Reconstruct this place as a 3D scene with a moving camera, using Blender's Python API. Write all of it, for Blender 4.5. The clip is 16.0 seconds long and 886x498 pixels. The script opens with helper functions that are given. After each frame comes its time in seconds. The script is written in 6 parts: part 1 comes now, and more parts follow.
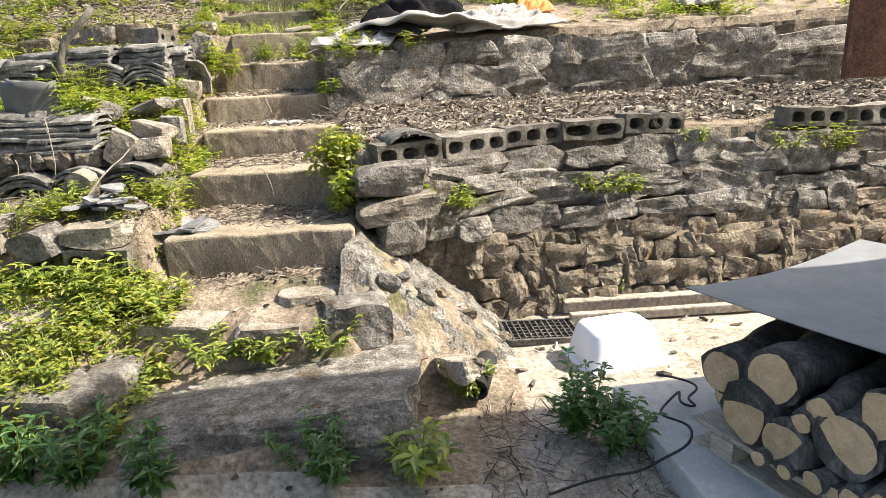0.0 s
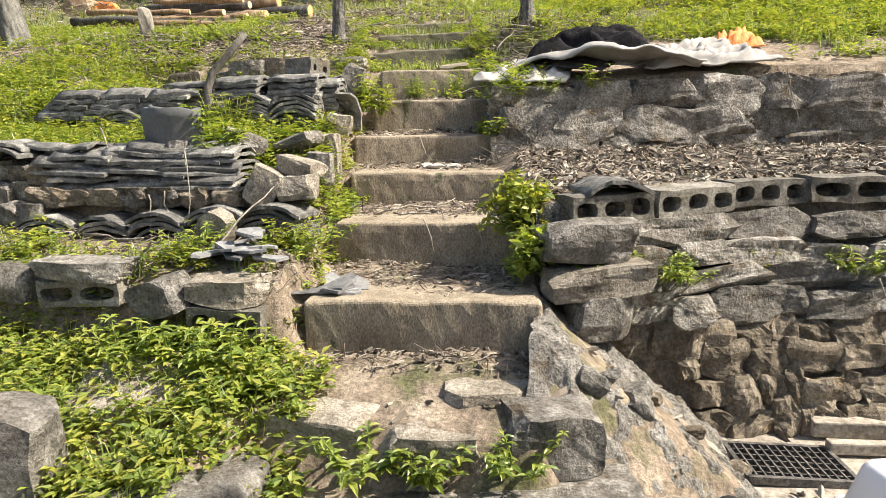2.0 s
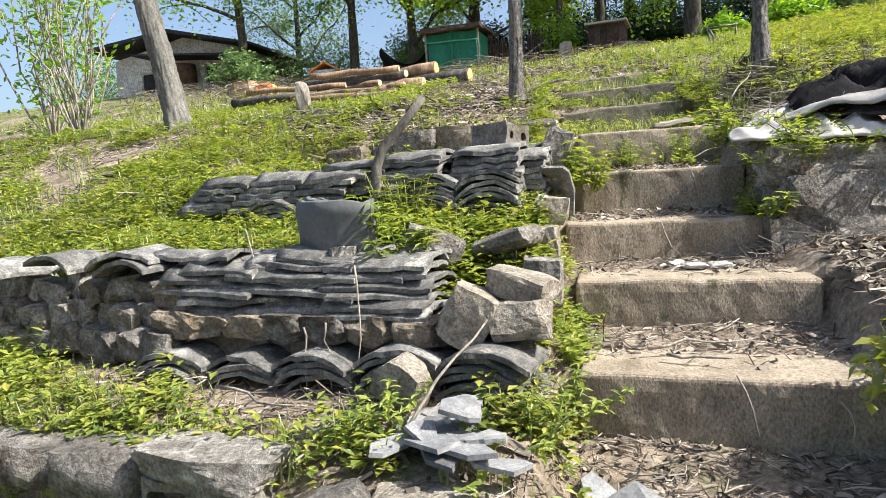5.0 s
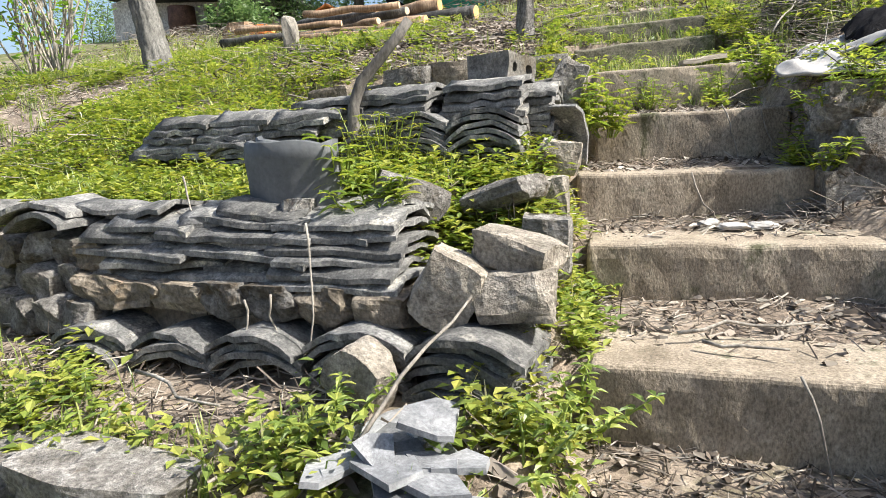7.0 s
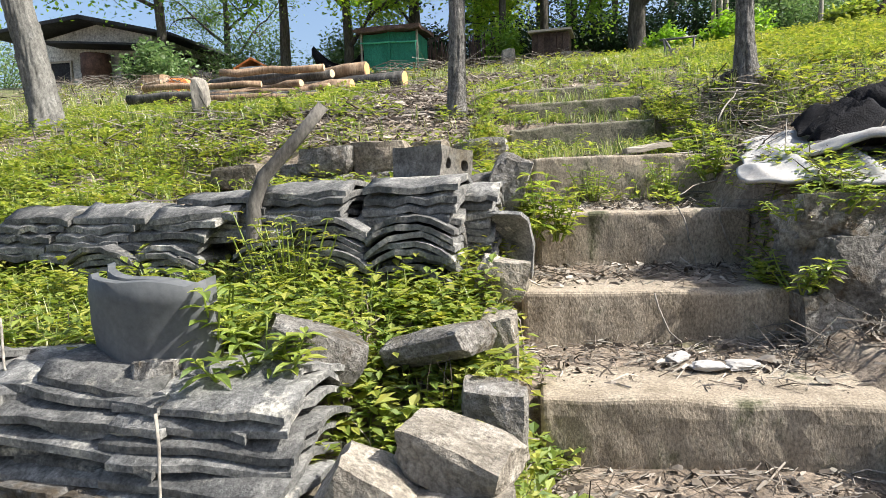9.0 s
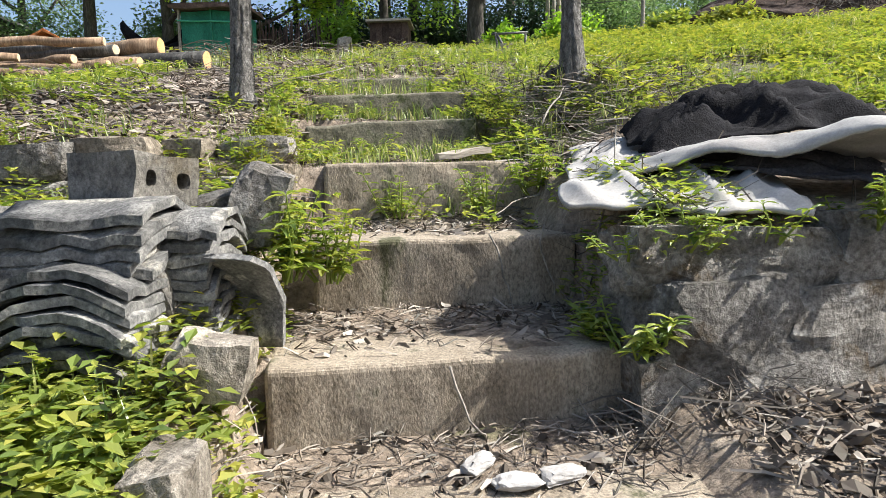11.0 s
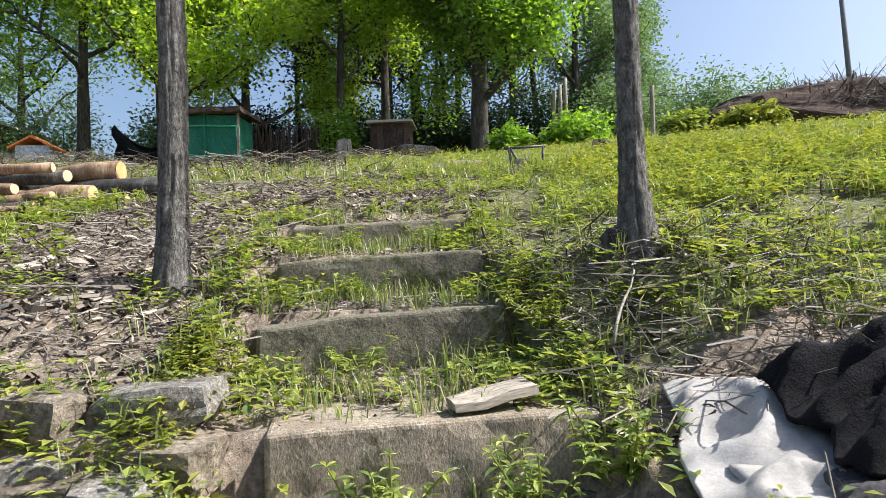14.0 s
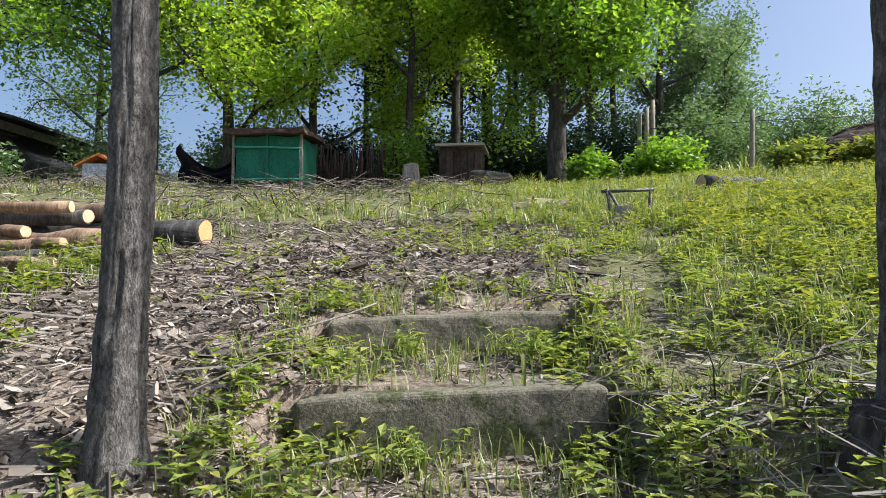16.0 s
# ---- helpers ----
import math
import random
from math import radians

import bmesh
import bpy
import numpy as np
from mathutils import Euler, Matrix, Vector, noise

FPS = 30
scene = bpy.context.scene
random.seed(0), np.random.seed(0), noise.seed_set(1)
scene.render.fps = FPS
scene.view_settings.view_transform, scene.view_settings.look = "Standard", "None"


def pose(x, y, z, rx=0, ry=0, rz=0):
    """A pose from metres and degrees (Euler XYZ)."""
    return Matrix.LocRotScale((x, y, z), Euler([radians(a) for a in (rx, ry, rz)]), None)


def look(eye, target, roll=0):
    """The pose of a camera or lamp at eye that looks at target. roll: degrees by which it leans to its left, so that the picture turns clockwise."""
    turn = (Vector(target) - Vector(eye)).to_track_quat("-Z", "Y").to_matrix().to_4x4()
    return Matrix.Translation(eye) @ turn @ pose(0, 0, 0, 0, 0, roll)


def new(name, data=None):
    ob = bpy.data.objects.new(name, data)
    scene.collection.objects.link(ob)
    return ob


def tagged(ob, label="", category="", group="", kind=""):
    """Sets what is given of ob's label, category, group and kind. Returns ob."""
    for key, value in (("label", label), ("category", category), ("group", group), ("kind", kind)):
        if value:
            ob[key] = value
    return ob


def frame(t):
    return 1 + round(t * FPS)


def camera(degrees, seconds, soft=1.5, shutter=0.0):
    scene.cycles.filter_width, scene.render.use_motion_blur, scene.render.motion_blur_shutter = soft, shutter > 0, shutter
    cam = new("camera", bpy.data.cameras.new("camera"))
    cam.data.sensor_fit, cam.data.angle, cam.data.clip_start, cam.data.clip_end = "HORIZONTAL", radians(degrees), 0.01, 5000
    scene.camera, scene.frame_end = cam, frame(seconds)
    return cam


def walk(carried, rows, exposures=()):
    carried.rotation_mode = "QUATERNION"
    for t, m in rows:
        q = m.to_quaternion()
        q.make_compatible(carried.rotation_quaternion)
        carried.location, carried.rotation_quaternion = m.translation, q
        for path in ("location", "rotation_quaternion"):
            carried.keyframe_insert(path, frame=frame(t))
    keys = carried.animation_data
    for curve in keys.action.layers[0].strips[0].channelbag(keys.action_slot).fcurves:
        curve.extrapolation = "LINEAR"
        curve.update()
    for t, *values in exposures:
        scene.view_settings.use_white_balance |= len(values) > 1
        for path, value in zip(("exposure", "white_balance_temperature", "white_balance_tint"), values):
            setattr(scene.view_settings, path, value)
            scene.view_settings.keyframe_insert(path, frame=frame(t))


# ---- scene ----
# camera and walk
cam = camera(69.5, 16.0, 0.6)
METRES, EYE, TILT, LEAN = 6.2, 1.5, -16.0, 2.4
ROWS = [
    (0.0, 0.0, 0.0, 0.0, 0.0, 0.0, -0.0),
    (0.5, -0.0212, 0.0282, 0.0026, 4.27, 2.28, -2.22),
    (1.0, -0.0436, 0.0494, 0.0071, 6.8, 3.98, -4.02),
    (1.5, -0.0581, 0.0805, 0.0069, 8.55, 3.75, -4.35),
    (2.0, -0.0695, 0.1197, 0.0163, 9.31, 4.31, -4.15),
    (2.5, -0.0898, 0.154, 0.0211, 9.38, 4.91, -5.72),
    (3.0, -0.1213, 0.1878, 0.0333, 8.18, 7.35, -5.34),
    (3.5, -0.1304, 0.2125, 0.0447, 8.83, 6.39, -4.54),
    (4.0, -0.1453, 0.2419, 0.0616, 16.63, 6.95, -4.9),
    (4.5, -0.1691, 0.2594, 0.0706, 18.84, 8.09, -4.79),
    (5.0, -0.1821, 0.2705, 0.0743, 21.38, 8.79, -5.04),
    (7.5, -0.1998, 0.3631, 0.0909, 21.84, 4.03, -5.9),
    (8.0, -0.2082, 0.3831, 0.0951, 18.92, 4.97, -5.82),
    (8.5, -0.2222, 0.3943, 0.1164, 20.51, 7.02, -4.75),
    (9.0, -0.2214, 0.4024, 0.1358, 15.69, 9.68, -5.16),
    (9.5, -0.2072, 0.4254, 0.1423, 6.16, 11.19, -3.75),
    (12.0, -0.2003, 0.5482, 0.2205, 2.49, 9.15, -2.04),
    (12.5, -0.2027, 0.5647, 0.2407, 4.0, 11.21, -1.81),
    (13.0, -0.2094, 0.5993, 0.256, 4.74, 14.41, -2.53),
    (13.5, -0.2176, 0.6213, 0.2842, 4.14, 16.47, -3.39),
    (14.0, -0.2165, 0.6487, 0.2994, 3.21, 17.3, -1.59),
    (14.5, -0.2127, 0.6908, 0.3314, 2.89, 18.16, -2.37),
    (15.0, -0.2196, 0.7087, 0.3534, 5.91, 18.66, -2.88),
    (15.5, -0.2326, 0.7572, 0.3676, 8.75, 17.78, -4.43),
    (16.0, -0.2472, 0.7811, 0.3972, 8.11, 18.47, -5.19),
]
EXPOSURES = [(0.0, 1.2, 6900, 9), (1.0, 1.05, 6900, 9), (3.0, 1.0, 6700, 9), (5.0, 1.02, 6250, 9), (9.0, 0.97, 6150, 9), (12.5, 0.85, 6050, 9), (14.5, 0.62, 6000, 10), (15.0, 0.44, 5950, 10), (15.5, 0.34, 5950, 10), (16.0, 0.58, 5900, 11)]
walk(cam, [(t, pose(0, 0, EYE, TILT, LEAN, 0) @ pose(METRES * x, METRES * y, METRES * z, 90 + pitch, roll, yaw))
           for t, x, y, z, yaw, pitch, roll in ROWS], EXPOSURES)

# sky and sun
SUN_TO = Vector((0.985, 0.09, 0.0)).normalized()
SUN_UP = radians(46)
world = bpy.data.worlds.new("sky")
world.use_nodes = True
scene.world = world
wn = world.node_tree.nodes
sky = wn.new("ShaderNodeTexSky")
sky.sky_type = "NISHITA"
sky.sun_disc = False
sky.sun_elevation = SUN_UP
sky.sun_rotation = math.atan2(SUN_TO.x, SUN_TO.y)
sky.air_density, sky.dust_density = 1.0, 4.0
wn["Background"].inputs["Strength"].default_value = 0.118
world.node_tree.links.new(sky.outputs[0], wn["Background"].inputs["Color"])
sun = new("sun", bpy.data.lights.new("sun", "SUN"))
sun.data.energy, sun.data.angle, sun.data.color = 5.0, radians(0.55), (1.0, 0.93, 0.84)
way_to_sun = SUN_TO * math.cos(SUN_UP) + Vector((0, 0, math.sin(SUN_UP)))
sun.matrix_world = look((20, 30, 40), Vector((20, 30, 40)) - way_to_sun)

# materials
def ramp_of(nt, cols):
    r = nt.nodes.new("ShaderNodeValToRGB")
    el = r.color_ramp.elements
    while len(el) < len(cols):
        el.new(0.5)
    for i, c in enumerate(cols):
        el[i].position = 0.28 + 0.44 * i / max(1, len(cols) - 1)
        el[i].color = (*c, 1)
    return r


def mat(name, cols, scale=6.0, fine=60.0, rough=0.9, bump=0.35, metal=0.0, vary=0.0, stretch=(1, 1, 1), spec=0.3, depth=0.01, spots=None, grain=(0.42, 1.5), world_size=False):
    """Mottled surface: a wide and a fine noise of colour, relief from both; vary changes the value from object to object."""
    m = bpy.data.materials.new(name)
    m.use_nodes = True
    nt = m.node_tree
    L = nt.links.new
    b = nt.nodes["Principled BSDF"]
    b.inputs["Roughness"].default_value = rough
    b.inputs["Metallic"].default_value = metal
    b.inputs["Specular IOR Level"].default_value = spec
    tc = nt.nodes.new("ShaderNodeTexCoord")
    mp = nt.nodes.new("ShaderNodeMapping")
    mp.inputs["Scale"].default_value = stretch
    if world_size:
        L(nt.nodes.new("ShaderNodeNewGeometry").outputs["Position"], mp.inputs["Vector"])
    else:
        L(tc.outputs["Object"], mp.inputs["Vector"])
    info = nt.nodes.new("ShaderNodeObjectInfo")
    off = nt.nodes.new("ShaderNodeVectorMath")
    off.operation = "MULTIPLY_ADD"
    comb = nt.nodes.new("ShaderNodeCombineXYZ")
    for k in range(3):
        L(info.outputs["Random"], comb.inputs[k])
    off.inputs[1].default_value = (37, 53, 71)
    L(comb.outputs[0], off.inputs[0])
    L(mp.outputs[0], off.inputs[2])
    n1 = nt.nodes.new("ShaderNodeTexNoise")
    n1.inputs["Scale"].default_value = scale
    n1.inputs["Detail"].default_value = 8
    n1.inputs["Roughness"].default_value = 0.7
    n2 = nt.nodes.new("ShaderNodeTexNoise")
    n2.inputs["Scale"].default_value = fine
    n2.inputs["Detail"].default_value = 6
    n2.inputs["Roughness"].default_value = 0.68
    for n in (n1, n2):
        L(off.outputs[0], n.inputs["Vector"])
    r = ramp_of(nt, cols)
    L(n1.outputs["Fac"], r.inputs[0])
    mul = nt.nodes.new("ShaderNodeMapRange")
    mul.inputs["From Min"].default_value, mul.inputs["From Max"].default_value = 0.3, 0.7
    mul.inputs["To Min"].default_value, mul.inputs["To Max"].default_value = grain
    L(n2.outputs["Fac"], mul.inputs[0])
    hs = nt.nodes.new("ShaderNodeHueSaturation")
    col = r.outputs[0]
    if spots:
        n3 = nt.nodes.new("ShaderNodeTexNoise")
        n3.inputs["Scale"].default_value = spots[1]
        n3.inputs["Detail"].default_value = 5
        n3.inputs["Roughness"].default_value = 0.7
        L(off.outputs[0], n3.inputs["Vector"])
        edge = nt.nodes.new("ShaderNodeMapRange")
        edge.inputs["From Min"].default_value, edge.inputs["From Max"].default_value = spots[2], spots[2] + 0.1
        L(n3.outputs["Fac"], edge.inputs[0])
        mx = nt.nodes.new("ShaderNodeMix")
        mx.data_type = "RGBA"
        L(edge.outputs[0], mx.inputs["Factor"])
        L(col, mx.inputs["A"])
        mx.inputs["B"].default_value = (*spots[0], 1)
        col = mx.outputs["Result"]
    L(col, hs.inputs["Color"])
    if vary:
        vr = nt.nodes.new("ShaderNodeMapRange")
        vr.inputs["To Min"].default_value, vr.inputs["To Max"].default_value = 1 - vary, 1 + vary
        L(info.outputs["Random"], vr.inputs[0])
        mm = nt.nodes.new("ShaderNodeMath")
        mm.operation = "MULTIPLY"
        L(vr.outputs[0], mm.inputs[0])
        L(mul.outputs[0], mm.inputs[1])
        L(mm.outputs[0], hs.inputs["Value"])
    else:
        L(mul.outputs[0], hs.inputs["Value"])
    L(hs.outputs[0], b.inputs["Base Color"])
    if bump:
        add = nt.nodes.new("ShaderNodeMath")
        add.operation = "MULTIPLY_ADD"
        add.inputs[1].default_value = 0.35
        L(n2.outputs["Fac"], add.inputs[0])
        L(n1.outputs["Fac"], add.inputs[2])
        bp = nt.nodes.new("ShaderNodeBump")
        bp.inputs["Strength"].default_value = bump
        bp.inputs["Distance"].default_value = depth
        L(add.outputs[0], bp.inputs["Height"])
        L(bp.outputs[0], b.inputs["Normal"])
    return m


def leaf_mat(name, cols, through_light=0.45, gloss=0.06):
    """Thin leaves: diffuse, light passing through, a little gloss; colour differs from leaf to leaf."""
    m = bpy.data.materials.new(name)
    m.use_nodes = True
    nt = m.node_tree
    L = nt.links.new
    nt.nodes.remove(nt.nodes["Principled BSDF"])
    geo = nt.nodes.new("ShaderNodeNewGeometry")
    r = ramp_of(nt, cols)
    for i, e in enumerate(r.color_ramp.elements):
        e.position = i / max(1, len(cols) - 1)
    L(geo.outputs["Random Per Island"], r.inputs[0])
    d = nt.nodes.new("ShaderNodeBsdfDiffuse")
    tr = nt.nodes.new("ShaderNodeBsdfTranslucent")
    gl = nt.nodes.new("ShaderNodeBsdfGlossy")
    gl.inputs["Roughness"].default_value = 0.45
    gl.inputs["Color"].default_value = (0.8, 0.85, 0.8, 1)
    warm = nt.nodes.new("ShaderNodeHueSaturation")
    warm.inputs["Saturation"].default_value = 1.1
    warm.inputs["Value"].default_value = 1.35
    L(r.outputs[0], d.inputs["Color"])
    L(r.outputs[0], warm.inputs["Color"])
    L(warm.outputs[0], tr.inputs["Color"])
    m1 = nt.nodes.new("ShaderNodeMixShader")
    m1.inputs[0].default_value = through_light
    L(d.outputs[0], m1.inputs[1])
    L(tr.outputs[0], m1.inputs[2])
    m2 = nt.nodes.new("ShaderNodeMixShader")
    m2.inputs[0].default_value = gloss
    L(m1.outputs[0], m2.inputs[1])
    L(gl.outputs[0], m2.inputs[2])
    L(m2.outputs[0], nt.nodes["Material Output"].inputs["Surface"])
    return m


SOIL = mat("dry_soil", [(0.10, 0.08, 0.06), (0.25, 0.20, 0.15), (0.42, 0.36, 0.28)], 5, 45, 0.95, 0.9, depth=0.03, spots=((0.12, 0.12, 0.06), 1.7, 0.56))
MEADOW = mat("meadow_soil", [(0.06, 0.07, 0.03), (0.13, 0.14, 0.05), (0.26, 0.23, 0.13)], 3, 30, 0.95, 0.9, depth=0.04, spots=((0.24, 0.20, 0.15), 0.9, 0.55))
YARD = mat("dusty_concrete_floor", [(0.23, 0.20, 0.165), (0.34, 0.305, 0.255), (0.44, 0.405, 0.345)], 3.2, 40, 0.9, 0.35, depth=0.008, spots=((0.22, 0.18, 0.13), 2.2, 0.57))
CONCRETE = mat("step_concrete", [(0.15, 0.122, 0.085), (0.30, 0.252, 0.188), (0.47, 0.41, 0.32)], 5.5, 140, 0.92, 0.9, stretch=(1, 1, 0.55), depth=0.010, spots=((0.10, 0.098, 0.055), 5.5, 0.57))
MOSSY = mat("mossy_concrete", [(0.09, 0.083, 0.06), (0.18, 0.165, 0.12), (0.31, 0.285, 0.22)], 5, 90, 0.95, 0.9, depth=0.012, spots=((0.075, 0.085, 0.035), 5, 0.52))
SLATE = mat("pale_broken_tile", [(0.09, 0.092, 0.094), (0.18, 0.184, 0.186), (0.31, 0.312, 0.308)], 9, 90, 0.85, 0.5, vary=0.45, depth=0.006, grain=(0.65, 1.3))
GREYBRANCH = mat("weathered_branch", [(0.06, 0.055, 0.048), (0.125, 0.115, 0.10), (0.23, 0.215, 0.19)], 10, 70, 0.95, 0.6, stretch=(1, 1, 0.3), depth=0.006)
STONE = mat("wall_stone", [(0.08, 0.073, 0.06), (0.22, 0.205, 0.18), (0.46, 0.44, 0.40)], 13, 75, 0.93, 1.0, vary=0.3, depth=0.035, spots=((0.12, 0.095, 0.065), 7, 0.55), world_size=True)
BROWNSTONE = mat("dark_brown_stone", [(0.08, 0.065, 0.045), (0.19, 0.16, 0.12), (0.34, 0.295, 0.23)], 13, 70, 0.9, 0.9, vary=0.3, depth=0.025, spots=((0.26, 0.19, 0.115), 6, 0.6), world_size=True)
PALESTONE = mat("pale_rubble", [(0.15, 0.13, 0.10), (0.32, 0.285, 0.23), (0.52, 0.475, 0.40)], 11, 90, 0.95, 0.9, vary=0.2, depth=0.03, spots=((0.13, 0.11, 0.085), 7, 0.56), world_size=True)
RUBBLE = mat("crumbling_cement", [(0.10, 0.094, 0.08), (0.26, 0.247, 0.22), (0.46, 0.44, 0.41)], 11, 80, 0.95, 1.0, depth=0.05, spots=((0.17, 0.135, 0.095), 5, 0.55), world_size=True)
BLOCK = mat("cement_block", [(0.09, 0.083, 0.07), (0.20, 0.187, 0.16), (0.36, 0.34, 0.30)], 9, 80, 0.95, 1.0, vary=0.25, depth=0.015, spots=((0.14, 0.12, 0.085), 6, 0.55))
TILE = mat("roof_tile_clay", [(0.058, 0.059, 0.056), (0.15, 0.148, 0.139), (0.32, 0.312, 0.285)], 16, 110, 0.85, 0.8, vary=0.3, depth=0.012, spots=((0.42, 0.40, 0.34), 9, 0.57), world_size=True)
DARKTILE = mat("smooth_dark_tile", [(0.07, 0.074, 0.075), (0.105, 0.11, 0.112), (0.15, 0.155, 0.155)], 4, 60, 0.7, 0.15, depth=0.004, grain=(0.8, 1.15))
MORTAR = mat("earth_joint", [(0.08, 0.066, 0.047), (0.17, 0.142, 0.11), (0.29, 0.25, 0.20)], 9, 60, 0.97, 1.0, depth=0.03)
BARK = mat("grey_bark", [(0.03, 0.028, 0.026), (0.20, 0.19, 0.172), (0.42, 0.40, 0.37)], 46, 150, 0.95, 1.0, stretch=(1, 1, 0.5), depth=0.04)
DARKBARK = mat("dark_bark", [(0.03, 0.026, 0.022), (0.07, 0.062, 0.052), (0.15, 0.135, 0.115)], 14, 60, 0.95, 1.0, stretch=(1, 1, 0.2), depth=0.02)
SMOOTHBARK = mat("smooth_grey_bark", [(0.07, 0.068, 0.06), (0.125, 0.12, 0.105), (0.20, 0.195, 0.175)], 7, 60, 0.85, 0.35, stretch=(1, 1, 0.5), depth=0.01)
LOGBARK = mat("log_bark", [(0.03, 0.03, 0.03), (0.08, 0.078, 0.072), (0.19, 0.18, 0.16)], 14, 60, 0.92, 0.8, stretch=(1, 1, 0.4), depth=0.012, vary=0.3)
PALELOG = mat("peeled_log", [(0.11, 0.07, 0.045), (0.28, 0.19, 0.12), (0.44, 0.33, 0.22)], 9, 60, 0.9, 0.6, stretch=(1, 1, 0.15), depth=0.01, vary=0.25)
CUT = mat("cut_wood", [(0.40, 0.28, 0.16), (0.55, 0.41, 0.25), (0.66, 0.51, 0.33)], 16, 120, 0.85, 0.3, vary=0.15, depth=0.004, grain=(0.82, 1.12))
ORANGECUT = mat("fresh_orange_cut", [(0.50, 0.24, 0.09), (0.66, 0.36, 0.15), (0.74, 0.46, 0.22)], 16, 120, 0.85, 0.3, vary=0.12, depth=0.004, grain=(0.82, 1.12))
PALLET = mat("weathered_board", [(0.26, 0.23, 0.19), (0.42, 0.37, 0.30), (0.55, 0.49, 0.40)], 5, 70, 0.9, 0.5, stretch=(0.3, 2.5, 2.5), vary=0.15, depth=0.004)
TIN = mat("galvanised_sheet", [(0.17, 0.18, 0.19), (0.21, 0.222, 0.235), (0.26, 0.272, 0.285)], 4, 30, 0.62, 0.08, metal=0.1, spec=0.35, depth=0.004, spots=((0.16, 0.17, 0.18), 3, 0.8), grain=(0.92, 1.08))
WHITE = mat("white_plastic", [(0.76, 0.78, 0.84), (0.80, 0.82, 0.87), (0.84, 0.85, 0.89)], 5, 30, 0.38, 0.05, spec=0.5, spots=((0.55, 0.52, 0.46), 7, 0.68), grain=(0.97, 1.02))
GRATE = mat("dark_grate_metal", [(0.05, 0.05, 0.05), (0.13, 0.125, 0.12), (0.25, 0.23, 0.21)], 20, 80, 0.6, 0.3, metal=0.6, spec=0.4, depth=0.003)
PLINTH = mat("plinth_concrete", [(0.38, 0.38, 0.37), (0.50, 0.50, 0.49), (0.60, 0.60, 0.58)], 3, 50, 0.85, 0.25, depth=0.005, spots=((0.30, 0.29, 0.27), 4, 0.6), grain=(0.85, 1.1))
FELT = mat("off_white_felt", [(0.27, 0.255, 0.235), (0.40, 0.385, 0.36), (0.52, 0.505, 0.475)], 3.5, 140, 0.97, 0.5, depth=0.006, spots=((0.36, 0.31, 0.26), 4, 0.6), grain=(0.8, 1.1))
DARKCLOTH = mat("dark_cloth", [(0.03, 0.028, 0.03), (0.06, 0.055, 0.058), (0.11, 0.10, 0.10)], 6, 120, 0.9, 0.5, depth=0.006)
NET = mat("black_shade_net", [(0.004, 0.004, 0.005), (0.008, 0.008, 0.010), (0.02, 0.02, 0.024)], 12, 150, 0.85, 1.0, depth=0.015, spec=0.15)
ORANGE = mat("orange_tarp", [(0.62, 0.16, 0.04), (0.78, 0.25, 0.07), (0.85, 0.36, 0.14)], 4, 30, 0.7, 0.3)
# dark blotches in the white plaster stand in for tree shadow on the farmhouse
PLASTER = mat("shadow_mottled_plaster", [(0.34, 0.32, 0.29), (0.56, 0.54, 0.50), (0.72, 0.70, 0.66)], 0.9, 14, 0.9, 0.3, spots=((0.22, 0.19, 0.16), 0.8, 0.58))
ROOFING = mat("dark_roof_sheet", [(0.015, 0.015, 0.017), (0.035, 0.035, 0.038), (0.07, 0.068, 0.066)], 1.5, 20, 0.8, 0.4)
RUST = mat("rusty_iron", [(0.06, 0.035, 0.028), (0.13, 0.07, 0.05), (0.21, 0.12, 0.08)], 6, 60, 0.8, 0.4, metal=0.2)
GREENNET = mat("green_netting", [(0.01, 0.10, 0.065), (0.02, 0.16, 0.10), (0.035, 0.21, 0.135)], 2.5, 60, 0.7, 0.4, stretch=(1, 1, 0.5), depth=0.006)
GREENROPE = mat("light_green_band", [(0.06, 0.36, 0.22), (0.10, 0.45, 0.28)], 5, 60, 0.7, 0.2)
BRANCHWOOD = mat("dead_grey_branch", [(0.14, 0.125, 0.105), (0.27, 0.245, 0.205), (0.42, 0.39, 0.33)], 10, 70, 0.95, 0.6, stretch=(1, 1, 0.3), depth=0.006)
BROWNFENCE = mat("brown_brush_fence", [(0.03, 0.02, 0.016), (0.075, 0.05, 0.038), (0.14, 0.10, 0.075)], 6, 40, 0.95, 0.8, vary=0.3)
GREYPOLE = mat("grey_concrete_pole", [(0.12, 0.12, 0.13), (0.18, 0.18, 0.19), (0.24, 0.24, 0.25)], 3, 40, 0.85, 0.2)
CABLE = mat("black_cable", [(0.012, 0.012, 0.013), (0.03, 0.03, 0.032)], 20, 60, 0.55, 0.0, spec=0.4)
BLUEWALL = mat("pale_blue_wall", [(0.50, 0.56, 0.62), (0.62, 0.66, 0.70)], 2, 20, 0.85, 0.1)

